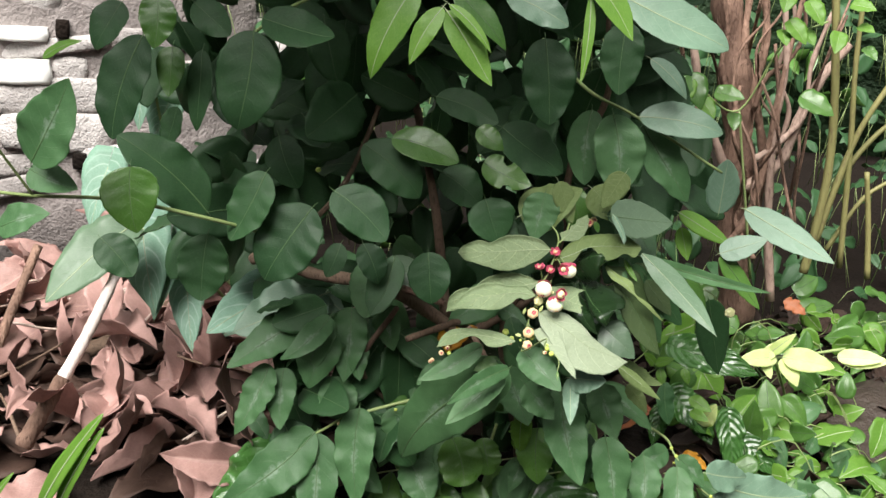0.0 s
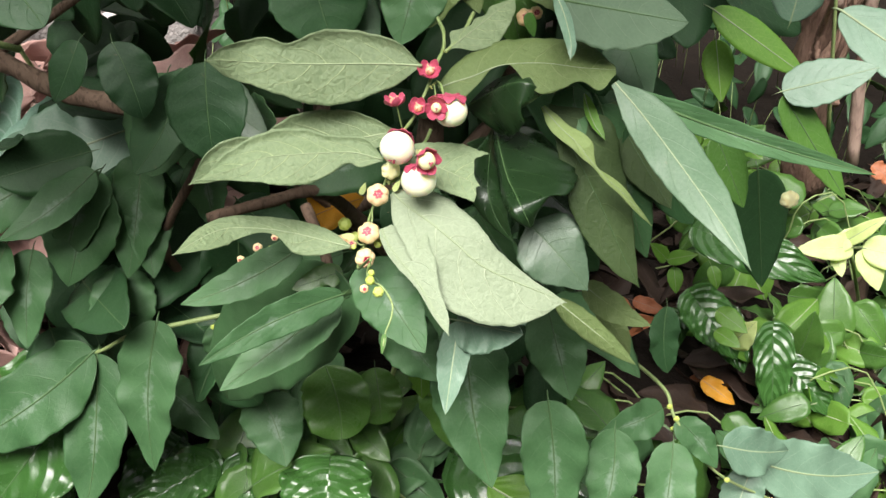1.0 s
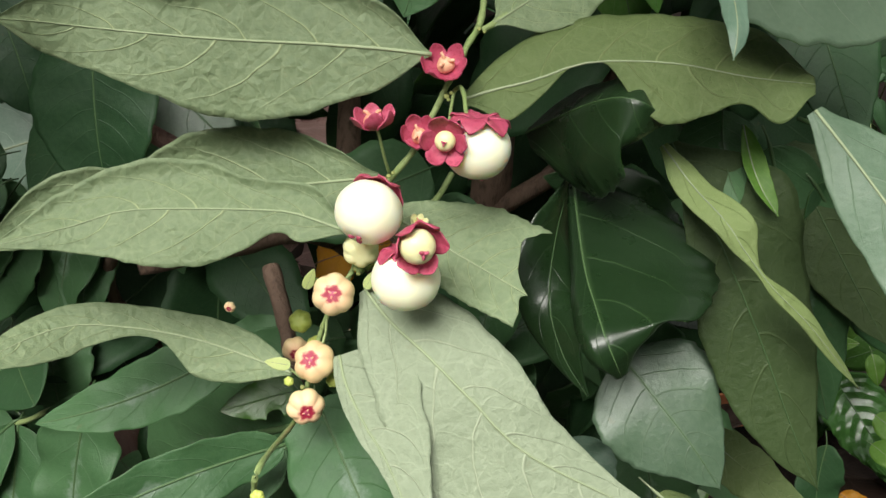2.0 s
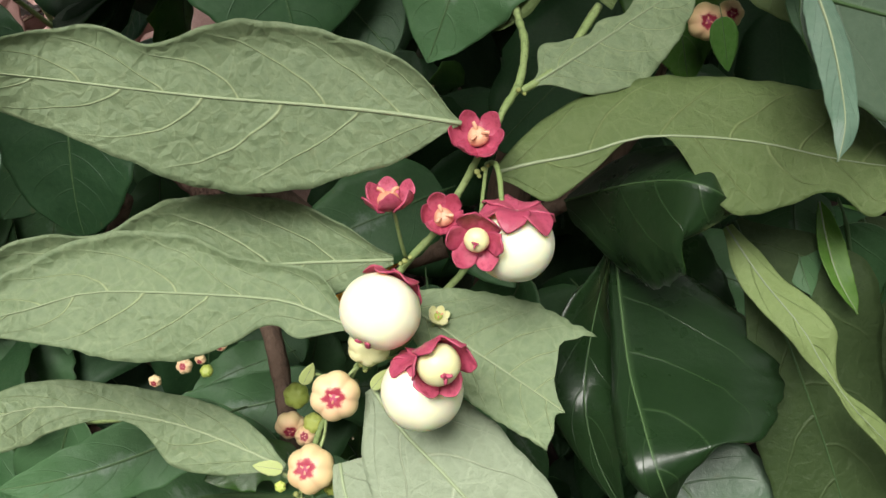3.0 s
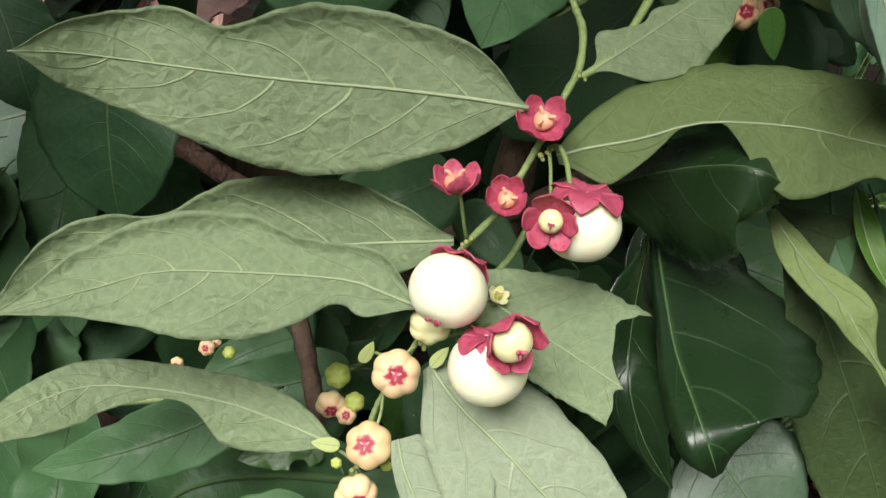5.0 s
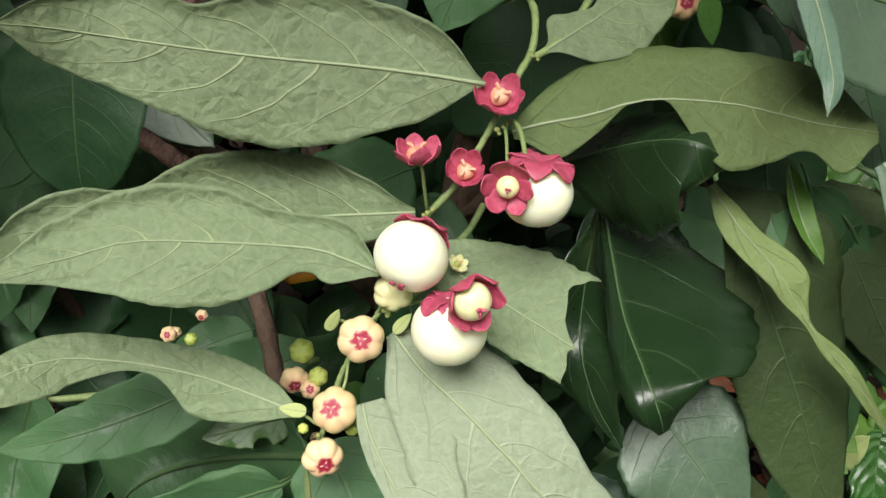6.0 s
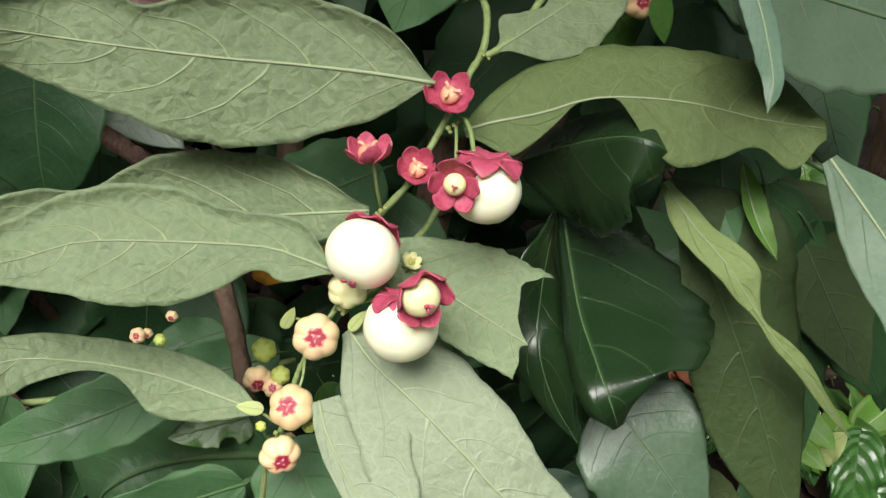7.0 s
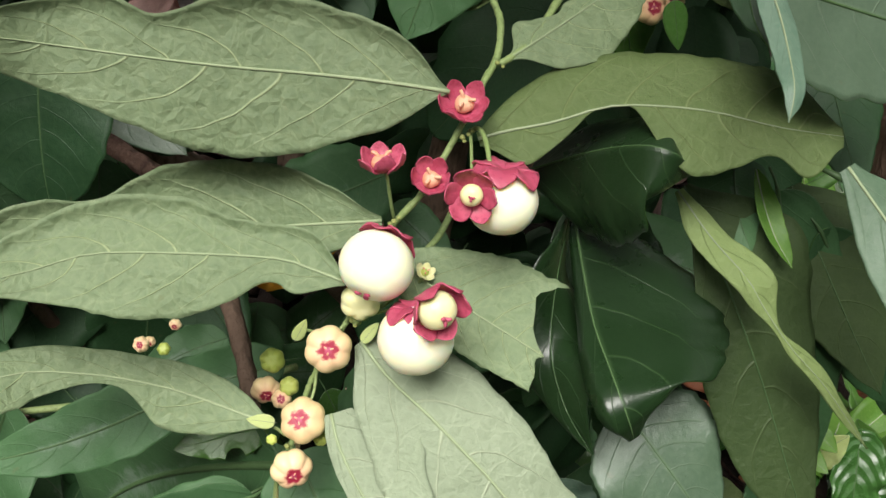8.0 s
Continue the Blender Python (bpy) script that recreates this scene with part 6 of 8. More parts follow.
bud(shrub, (0.0495, 0.93, 0.2671), (0.1023, -0.993, -0.0595), 0.006, "bud", 45, True, "small peach bud")

leaf(shrub, "silver", (-0.1506, 1.08, 0.3369), (-0.2658, 1.04, 0.2995), 0.62, 0, shape="ovate", fine=True, wave=0.08, fold=0.1, seed=811, pucker=0.0015)
leaf(shrub, "silver", (-0.1531, 1.09, 0.3333), (-0.2046, 1.06, 0.2468), 0.5, 0, shape="ovate", fine=True, wave=0.08, fold=0.1, seed=812, pucker=0.0015)
# ---- broad dark leaves of the upper crown ----
leaf(shrub, "katuk", (0.1778, 0.92, 0.5894), (0.1843, 0.91, 0.5074), 0.66, 0, shape='ellip', seed=475, wave=0.075, freq=2.0, bend=0.048, ragged=0.012, fine=True, pucker=0.0004, twist=0.15, curl=0.041, fold=0.1, arch=0.04)
leaf(shrub, "silver", (0.2056, 0.92, 0.5867), (0.2917, 0.91, 0.5711), 0.44, 0, shape='ellip', seed=476, wave=0.075, freq=0.98, bend=0.026, ragged=0.012, fine=True, pucker=0.0004, twist=0.18, curl=-0.034, fold=0.1, arch=0.04)
leaf(shrub, "katuk", (0.2139, 0.94, 0.575), (0.2668, 0.93, 0.4926), 0.52, 0, shape='ellip', seed=477, wave=0.075, freq=2.03, bend=-0.035, ragged=0.012, fine=True, pucker=0.0004, twist=-0.39, curl=-0.032, fold=0.1, arch=0.04)
leaf(shrub, "katuk", (0.1605, 0.95, 0.5895), (0.1534, 0.94, 0.5101), 0.5, 0, shape='ellip', seed=478, wave=0.075, freq=0.96, bend=-0.044, ragged=0.012, fine=True, pucker=0.0004, twist=0.34, curl=0.042, fold=0.1, arch=0.04)
leaf(shrub, "dark", (0.103, 0.9, 0.6687), (0.1076, 0.89, 0.5839), 0.64, 0, seed=479, wave=0.075, freq=2.05, bend=0.011, ragged=0.012, fine=True, pucker=0.0004, twist=-0.06, curl=0.021, fold=0.1, arch=0.04)
leaf(shrub, "dark", (-0.1671, 0.8, 0.684), (-0.1869, 0.79, 0.598), 0.66, 0, seed=480, wave=0.075, freq=0.94, bend=0.05, ragged=0.012, fine=True, pucker=0.0004, twist=-0.25, curl=-0.048, fold=0.1, arch=0.04)
leaf(shrub, "dark", (-0.2236, 0.84, 0.6646), (-0.2335, 0.83, 0.5903), 0.34, 0, seed=481, wave=0.075, freq=2.07, bend=0.016, ragged=0.012, fine=True, pucker=0.0004, twist=0.4, curl=-0.009, fold=0.1, arch=0.04)
leaf(shrub, "dark", (-0.1584, 0.8, 0.6953), (-0.0946, 0.79, 0.6771), 0.62, 0, seed=482, wave=0.075, freq=0.92, bend=-0.042, ragged=0.012, fine=True, pucker=0.0004, twist=-0.28, curl=0.05, fold=0.1, arch=0.04)
leaf(shrub, "dark", (-0.2714, 0.82, 0.6799), (-0.307, 0.81, 0.5866), 0.48, 0, seed=483, wave=0.075, freq=2.08, bend=-0.038, ragged=0.012, fine=True, pucker=0.0004, twist=-0.03, curl=-0.004, fold=0.1, arch=0.04)
leaf(shrub, "dark", (-0.294, 0.84, 0.7085), (-0.3213, 0.83, 0.6673), 0.8, 0, seed=484, wave=0.075, freq=0.91, bend=0.021, ragged=0.012, fine=True, pucker=0.0004, twist=0.32, curl=-0.049, fold=0.1, arch=0.04)
leaf(shrub, "green", (-0.2429, 0.78, 0.715), (-0.2476, 0.77, 0.6715), 0.72, 0, shape='ovate', seed=485, wave=0.075, freq=2.09, bend=0.049, ragged=0.012, fine=True, pucker=0.0004, twist=-0.39, curl=0.017, fold=0.1, arch=0.04)
leaf(shrub, "green", (-0.2483, 0.83, 0.6688), (-0.2533, 0.82, 0.6235), 0.62, 0, seed=486, wave=0.075, freq=0.9, bend=0.005, ragged=0.012, fine=True, pucker=0.0004, twist=0.21, curl=0.045, fold=0.1, arch=0.04)
leaf(shrub, "dark", (-0.2275, 0.82, 0.5144), (-0.2975, 0.8, 0.5925), 0.5, 0, seed=487, wave=0.075, freq=2.1, bend=-0.047, ragged=0.012, fine=True, pucker=0.0004, twist=0.12, curl=-0.028, fold=0.1, arch=0.04)
leaf(shrub, "green", (-0.2754, 0.76, 0.5712), (-0.2732, 0.75, 0.5129), 0.85, 0, shape='ovate', seed=488, wave=0.075, freq=0.9, bend=-0.03, ragged=0.012, fine=True, pucker=0.0004, twist=-0.36, curl=-0.037, fold=0.1, arch=0.04)
leaf(shrub, "dark", (-0.168, 0.82, 0.5519), (-0.204, 0.81, 0.4881), 0.62, 0, seed=489, wave=0.075, freq=2.1, bend=0.03, ragged=0.012, fine=True, pucker=0.0004, twist=0.37, curl=0.038, fold=0.1, arch=0.04)
leaf(shrub, "dark", (-0.1019, 0.8, 0.5387), (-0.0541, 0.79, 0.4924), 0.7, 0, seed=490, wave=0.075, freq=0.9, bend=0.046, ragged=0.012, fine=True, pucker=0.0004, twist=-0.13, curl=0.028, fold=0.1, arch=0.04)
leaf(shrub, "dark", (-0.1257, 0.82, 0.5175), (-0.176, 0.81, 0.4481), 0.74, 0, seed=491, wave=0.075, freq=2.1, bend=-0.006, ragged=0.012, fine=True, pucker=0.0004, twist=-0.2, curl=-0.045, fold=0.1, arch=0.04)
leaf(shrub, "dark", (-0.1681, 0.9, 0.5731), (-0.1493, 0.89, 0.5202), 0.72, 0, seed=492, wave=0.075, freq=0.91, bend=-0.049, ragged=0.012, fine=True, pucker=0.0004, twist=0.39, curl=-0.016, fold=0.1, arch=0.04)
leaf(shrub, "dark", (-0.2387, 0.86, 0.48), (-0.2482, 0.85, 0.4127), 0.76, 0, seed=493, wave=0.075, freq=2.09, bend=-0.021, ragged=0.012, fine=True, pucker=0.0004, twist=-0.32, curl=0.049, fold=0.1, arch=0.04)
leaf(shrub, "green", (-0.0518, 0.9, 0.5704), (0.0164, 0.89, 0.5462), 0.52, 0, shape='ellip', seed=494, wave=0.075, freq=0.91, bend=0.038, ragged=0.012, fine=True, pucker=0.0004, twist=0.04, curl=0.003, fold=0.1, arch=0.04)
leaf(shrub, "dark", (-0.0825, 0.92, 0.56), (-0.0238, 0.91, 0.5052), 0.62, 0, seed=495, wave=0.075, freq=2.08, bend=0.041, ragged=0.012, fine=True, pucker=0.0004, twist=0.27, curl=-0.05, fold=0.1, arch=0.04)
leaf(shrub, "dark", (0.0433, 0.88, 0.5097), (0.0566, 0.87, 0.4661), 1.1, 0, seed=496, wave=0.075, freq=0.93, bend=-0.016, ragged=0.012, fine=True, pucker=0.0004, twist=-0.4, curl=0.01, fold=0.1, arch=0.04)
leaf(shrub, "green", (0.041, 0.88, 0.548), (0.0888, 0.87, 0.5244), 0.62, 0, bites=((1, 0.3, 0.5, 0.4), (-1, 0.5, 0.7, 0.4)), seed=497, wave=0.075, freq=2.07, bend=-0.05, ragged=0.012, fine=True, pucker=0.0004, twist=0.26, curl=0.047, fold=0.1, arch=0.04)
leaf(shrub, "dark", (-0.0159, 0.88, 0.4529), (-0.0132, 0.87, 0.3995), 0.84, 0, seed=498, wave=0.075, freq=0.94, bend=-0.01, ragged=0.012, fine=True, pucker=0.0004, twist=0.05, curl=-0.022, fold=0.1, arch=0.04)
leaf(shrub, "dark", (-0.0879, 0.93, 0.4479), (-0.0716, 0.92, 0.4045), 0.7, 0, seed=499, wave=0.075, freq=2.05, bend=0.044, ragged=0.012, fine=True, pucker=0.0004, twist=-0.33, curl=-0.042, fold=0.1, arch=0.04)
leaf(shrub, "dark", (-0.1136, 0.94, 0.4451), (-0.1297, 0.93, 0.4095), 0.7, 0, seed=500, wave=0.075, freq=0.96, bend=0.034, ragged=0.012, fine=True, pucker=0.0004, twist=0.39, curl=0.033, fold=0.1, arch=0.04)
leaf(shrub, "dark", (0.1793, 0.88, 0.685), (0.1721, 0.87, 0.616), 0.62, 0, seed=501, wave=0.075, freq=2.02, bend=-0.026, ragged=0.012, fine=True, pucker=0.0004, twist=-0.19, curl=0.033, fold=0.1, arch=0.04)
leaf(shrub, "silver", (0.1465, 0.72, 0.7122), (0.2287, 0.71, 0.6743), 0.5, 0, shape='ellip', seed=502, wave=0.075, freq=0.99, bend=-0.048, ragged=0.012, fine=True, pucker=0.0004, twist=-0.14, curl=-0.041, fold=0.1, arch=0.04)
leaf(shrub, "silver", (0.0516, 0.74, 0.717), (0.1021, 0.73, 0.6908), 0.5, 0, shape='ellip', seed=503, wave=0.075, freq=2.0, bend=0.0, ragged=0.012, fine=True, pucker=0.0004, twist=0.37, curl=-0.023, fold=0.1, arch=0.04)
leaf(shrub, "fresh", (0.1089, 0.66, 0.7265), (0.137, 0.65, 0.6833), 0.46, 0, seed=504, wave=0.075, freq=1.02, bend=0.048, ragged=0.012, fine=True, pucker=0.0004, twist=-0.36, curl=0.047, fold=0.1, arch=0.04)
leaf(shrub, "fresh", (0.1077, 0.66, 0.715), (0.1004, 0.65, 0.6519), 0.13, 0, seed=505, wave=0.075, freq=1.97, bend=0.026, ragged=0.012, fine=True, pucker=0.0004, twist=0.1, curl=0.011, fold=0.1, arch=0.04)
leaf(shrub, "fresh", (-0.0219, 0.72, 0.7228), (-0.0596, 0.71, 0.6521), 0.42, 0, seed=506, wave=0.075, freq=1.05, bend=-0.035, ragged=0.012, fine=True, pucker=0.0004, twist=0.22, curl=-0.05, fold=0.1, arch=0.04)
leaf(shrub, "fresh", (-0.0002, 0.7, 0.7067), (-0.0265, 0.69, 0.6644), 0.36, 0, seed=507, wave=0.075, freq=1.94, bend=-0.044, ragged=0.012, fine=True, pucker=0.0004, twist=-0.4, curl=0.002, fold=0.1, arch=0.04)
leaf(shrub, "fresh", (0.0032, 0.7, 0.7041), (0.037, 0.69, 0.6465), 0.36, 0, seed=508, wave=0.075, freq=1.08, bend=0.011, ragged=0.012, fine=True, pucker=0.0004, twist=0.31, curl=0.049, fold=0.1, arch=0.04)
leaf(shrub, "fresh", (0.005, 0.69, 0.7095), (0.0365, 0.68, 0.6738), 0.2, 0, seed=509, wave=0.075, freq=1.9, bend=0.05, ragged=0.012, fine=True, pucker=0.0004, twist=-0.01, curl=-0.015, fold=0.1, arch=0.04)
leaf(shrub, "green", (0.0113, 0.74, 0.7175), (0.0522, 0.73, 0.6722), 0.4, 0, seed=510, wave=0.075, freq=1.12, bend=0.016, ragged=0.012, fine=True, pucker=0.0004, twist=-0.29, curl=-0.045, fold=0.1, arch=0.04)
leaf(shrub, "katuk", (-0.3343, 0.7, 0.5882), (-0.2899, 0.69, 0.6559), 0.62, 0, seed=511, wave=0.075, freq=1.86, bend=-0.042, ragged=0.012, fine=True, pucker=0.0004, twist=0.4, curl=0.026, fold=0.1, arch=0.04)
leaf(shrub, "katuk", (-0.3457, 0.72, 0.5782), (-0.3031, 0.71, 0.5621), 0.62, 0, seed=512, wave=0.075, freq=1.16, bend=-0.038, ragged=0.012, fine=True, pucker=0.0004, twist=-0.24, curl=0.039, fold=0.1, arch=0.04)
leaf(shrub, "katuk", (-0.3687, 0.7, 0.5332), (-0.3216, 0.69, 0.5479), 0.6, 0, seed=513, wave=0.075, freq=1.82, bend=0.021, ragged=0.012, fine=True, pucker=0.0004, twist=-0.07, curl=-0.036, fold=0.1, arch=0.04)
leaf(shrub, "silver", (0.2093, 0.9, 0.6478), (0.246, 0.89, 0.6089), 0.34, 0, seed=514, wave=0.075, freq=1.2, bend=0.049, ragged=0.012, fine=True, pucker=0.0004, twist=0.34, curl=-0.029, fold=0.1, arch=0.04)
leaf(shrub, "olive", (0.0788, 0.88, 0.4915), (0.1405, 0.87, 0.5226), 0.75, 0, shape='ovate', seed=515, wave=0.075, freq=1.78, bend=0.005, ragged=0.012, fine=True, pucker=0.0004, twist=-0.38, curl=0.044, fold=0.1, arch=0.04)
leaf(shrub, "olive", (0.1555, 0.9, 0.515), (0.1842, 0.89, 0.4813), 0.8, 0, shape='ovate', seed=516, wave=0.075, freq=1.24, bend=-0.047, ragged=0.012, fine=True, pucker=0.0004, twist=0.17, curl=0.018, fold=0.1, arch=0.04)
leaf(shrub, "green", (0.0363, 0.89, 0.5814), (0.0612, 0.88, 0.5603), 0.7, 0, seed=517, wave=0.075, freq=1.73, bend=-0.03, ragged=0.012, fine=True, pucker=0.0004, twist=0.16, curl=-0.049, fold=0.1, arch=0.04)
leaf(shrub, "fresh", (-0.3774, 0.85, 0.6584), (-0.3345, 0.84, 0.6741), 0.3, 0, seed=518, wave=0.075, freq=1.29, bend=0.031, ragged=0.012, fine=True, pucker=0.0004, twist=-0.38, curl=-0.005, fold=0.1, arch=0.04)
leaf(shrub, "dark", (-0.0061, 0.95, 0.6053), (0.0588, 0.94, 0.5764), 0.5, 0, seed=519, wave=0.075, freq=1.69, bend=0.046, ragged=0.012, fine=True, pucker=0.0004, twist=0.35, curl=0.05, fold=0.1, arch=0.04)
leaf(shrub, "green", (0.1364, 0.93, 0.5079), (0.1548, 0.92, 0.4543), 0.6, 0, seed=520, wave=0.075, freq=1.34, bend=-0.006, ragged=0.012, fine=True, pucker=0.0004, twist=-0.08, curl=-0.007, fold=0.1, arch=0.04)
leaf(shrub, "dark", (0.0659, 0.96, 0.5698), (0.1326, 0.95, 0.5217), 0.7, 0, seed=521, wave=0.075, freq=1.64, bend=-0.049, ragged=0.012, fine=True, pucker=0.0004, twist=-0.24, curl=-0.048, fold=0.1, arch=0.04)
leaf(shrub, "dark", (-0.2222, 0.82, 0.7084), (-0.19, 0.81, 0.6796), 0.7, 0, seed=522, wave=0.075, freq=1.39, bend=-0.021, ragged=0.012, fine=True, pucker=0.0004, twist=0.4, curl=0.02, fold=0.1, arch=0.04)
leaf(shrub, "dark", (-0.3828, 0.95, 0.4519), (-0.3471, 0.94, 0.4087), 0.8, 0, seed=523, wave=0.075, freq=1.59, bend=0.038, ragged=0.012, fine=True, pucker=0.0004, twist=-0.29, curl=0.043, fold=0.1, arch=0.04)
leaf(shrub, "dark", (-0.0013, 0.95, 0.5235), (0.0409, 0.94, 0.4878), 0.8, 0, seed=524, wave=0.075, freq=1.44, bend=0.041, ragged=0.012, fine=True, pucker=0.0004, twist=-0.01, curl=-0.031, fold=0.1, arch=0.04)
leaf(shrub, "dark", (0.0764, 0.95, 0.3522), (0.0923, 0.94, 0.3006), 0.5, 0, seed=525, wave=0.075, freq=1.54, bend=-0.016, ragged=0.012, fine=True, pucker=0.0004, twist=0.3, curl=-0.035, fold=0.1, arch=0.04)
leaf(shrub, "gloss", (0.1458, 0.93, 0.3995), (0.1958, 0.92, 0.3495), 0.6, 0, seed=526, wave=0.075, freq=1.49, bend=-0.05, ragged=0.012, fine=True, pucker=0.0004, twist=-0.4, curl=0.04, fold=0.1, arch=0.04)
twig("stem", [(-0.3816, 0.7, 0.5656), (-0.3464, 0.72, 0.5553), (-0.287, 0.76, 0.541), (-0.2103, 0.8, 0.5099), (-0.1711, 0.86, 0.4768), (-0.1464, 0.93, 0.4416)], 0.0014, 0.0022, M["stem"], shrub)
twig("stem", [(-0.3549, 0.68, 0.6115), (-0.3511, 0.7, 0.5848), (-0.3463, 0.72, 0.5562)], 0.0011, 0.0013, M["stem"], shrub)
twig("stem", [(-0.1747, 0.82, 0.6786), (-0.1413, 0.84, 0.7015), (-0.0737, 0.9, 0.7342)], 0.0015, 0.002, M["stem"], shrub)
twig("stem", [(0.2996, 0.93, 0.5241), (0.2042, 0.93, 0.5851), (0.1522, 0.94, 0.6134), (0.1074, 0.97, 0.6631)], 0.0014, 0.0022, M["stem"], shrub)

# ---- the ground plants and the vines round the shrub ----
pepper_low = thing("pepper_plant", (-0.15, 1.08, 0), "low plant with glossy dark quilted heart-shaped leaves", "pepper plant", "")
leaf(pepper_low, "pepper", (-0.21, 1.04, 0.1074), (-0.2978, 0.98, -0.0107), 0.8, 0, fine=True, pucker=0.011, wave=0.14, fold=0.2, seed=733, arch=0.06)
leaf(pepper_low, "pepper", (-0.1457, 1.05, 0.0326), (-0.1776, 1, -0.0054), 0.85, 0, fine=True, pucker=0.011, wave=0.14, fold=0.2, seed=734, arch=0.06)
leaf(pepper_low, "pepper", (-0.0974, 1.04, 0.027), (-0.1619, 1, -0.0246), 0.62, 0, fine=True, pucker=0.011, wave=0.14, fold=0.2, seed=735, arch=0.06)
leaf(pepper_low, "pepper", (-0.0528, 1.07, 0.0095), (-0.0902, 1.04, -0.0363), 0.9, 0, fine=True, pucker=0.011, wave=0.14, fold=0.2, seed=736, arch=0.06)
leaf(pepper_low, "pepper", (0.0211, 1.05, 0.0359), (-0.005, 0.99, -0.0127), 1.0, 0, fine=True, pucker=0.011, wave=0.14, fold=0.2, seed=737, arch=0.06)
leaf(pepper_low, "pepper", (0.1082, 1.06, -0.0117), (0.0762, 1.03, -0.0529), 0.9, 0, fine=True, pucker=0.011, wave=0.14, fold=0.2, seed=738, arch=0.06)
leaf(pepper_low, "pepper", (0.0394, 1.07, 0.0036), (0.0207, 1.04, -0.0182), 0.8, 0, fine=True, pucker=0.011, wave=0.14, fold=0.2, seed=739, arch=0.06)
leaf(pepper_low, "pepper", (-0.2235, 1.07, 0.0432), (-0.2745, 1, 0.0242), 0.6, 0, fine=True, pucker=0.011, wave=0.14, fold=0.2, seed=740, arch=0.06)
leaf(pepper_low, "pepper", (-0.0695, 1.1, -0.0172), (-0.0845, 1.06, -0.0468), 0.7, 0, fine=True, pucker=0.011, wave=0.14, fold=0.2, seed=741, arch=0.06)
leaf(pepper_low, "pepper", (-0.2215, 1.07, 0.0803), (-0.2313, 1.05, 0.0304), 0.7, 0, fine=True, pucker=0.011, wave=0.14, fold=0.2, seed=742, arch=0.06)
leaf(pepper_low, "pepper", (-0.1578, 1.08, 0.0253), (-0.1729, 1.05, -0.0252), 0.8, 0, fine=True, pucker=0.011, wave=0.14, fold=0.2, seed=743, arch=0.06)
leaf(pepper_low, "pepper", (-0.3942, 1.02, -0.0026), (-0.4152, 0.98, -0.0407), 0.7, 0, fine=True, pucker=0.011, wave=0.14, fold=0.2, seed=744, arch=0.06)
leaf(pepper_low, "pepper", (0.3135, 1.02, 0.0044), (0.3289, 0.99, -0.0247), 0.7, 0, fine=True, pucker=0.011, wave=0.14, fold=0.2, seed=745, arch=0.06)
leaf(pepper_low, "pepper", (-0.1871, 0.985, 0.137), (-0.2655, 0.935, 0.0379), 0.72, 0, fine=True, pucker=0.011, wave=0.14, fold=0.2, seed=1045, arch=0.06)
leaf(pepper_low, "pepper", (-0.1071, 1.03, 0.0345), (-0.1672, 0.98, 0.0159), 0.6, 0, fine=True, pucker=0.011, wave=0.14, fold=0.2, seed=1205, arch=0.06)
leaf(pepper_low, "pepper", (0.0128, 1.0, 0.0662), (0.0155, 0.95, 0.0275), 1.25, 0, fine=True, pucker=0.011, wave=0.14, fold=0.2, seed=1390, arch=0.06)
leaf(pepper_low, "pepper", (-0.072, 1.03, 0.039), (-0.0419, 0.98, 0.0093), 0.7, 0, fine=True, pucker=0.011, wave=0.14, fold=0.2, seed=1260, arch=0.06)
leaf(pepper_low, "fresh", (0.1481, 0.98, 0.0797), (0.2761, 0.93, 0.042), 0.36, 0, fine=True, pucker=0.011, wave=0.14, fold=0.2, seed=1615, arch=0.06)
pepper_right = thing("pepper_plant", (0.45, 1.34, -0.05), "low plant with shiny grey-green ribbed leaves", "pepper plant", "")
leaf(pepper_right, "pepper", (0.3749, 1.29, 0.1629), (0.4889, 1.26, 0.1306), 0.46, 0, fine=True, pucker=0.011, wave=0.14, seed=747, fold=0.15, arch=0.06)
leaf(pepper_right, "pepper", (0.3628, 1.27, 0.0941), (0.4076, 1.24, 0.0415), 0.72, 0, fine=True, pucker=0.011, wave=0.14, seed=748, fold=0.15, arch=0.06)
leaf(pepper_right, "pepper", (0.4505, 1.27, 0.0513), (0.4552, 1.24, -0.0336), 0.5, 0, fine=True, pucker=0.011, wave=0.14, seed=749, fold=0.15, arch=0.06)
leaf(pepper_right, "pepper", (0.4895, 1.3, -0.0088), (0.5439, 1.28, -0.0567), 0.6, 0, fine=True, pucker=0.011, wave=0.14, seed=750, fold=0.15, arch=0.06)
leaf(pepper_right, "pepper", (0.3963, 1.3, 0.0585), (0.4241, 1.26, 0.0111), 0.7, 0, fine=True, pucker=0.011, wave=0.14, seed=751, fold=0.15, arch=0.06)
leaf(pepper_right, "pepper", (0.4648, 1.3, 0.012), (0.4569, 1.26, -0.041), 0.6, 0, fine=True, pucker=0.011, wave=0.14, seed=752, fold=0.15, arch=0.06)
leaf(pepper_right, "pepper", (0.3551, 1.32, 0.0403), (0.3391, 1.3, -0.0098), 0.6, 0, fine=True, pucker=0.011, wave=0.14, seed=753, fold=0.15, arch=0.06)
heart_low = thing("ground_vine", (0.14, 1.1, 0), "creeping vine with bright green heart-shaped leaves", "vine", "")
leaf(heart_low, "pepper", (0.1414, 1.04, 0.0432), (0.2775, 0.99, 0.0012), 0.55, 0, shape='heart', seed=755, wave=0.08, fold=0.15, arch=0.06)
leaf(heart_low, "green", (0.2188, 1.06, -0.0047), (0.1814, 1.03, -0.0356), 0.8, 0, shape='heart', seed=756, wave=0.08, fold=0.15, arch=0.06)
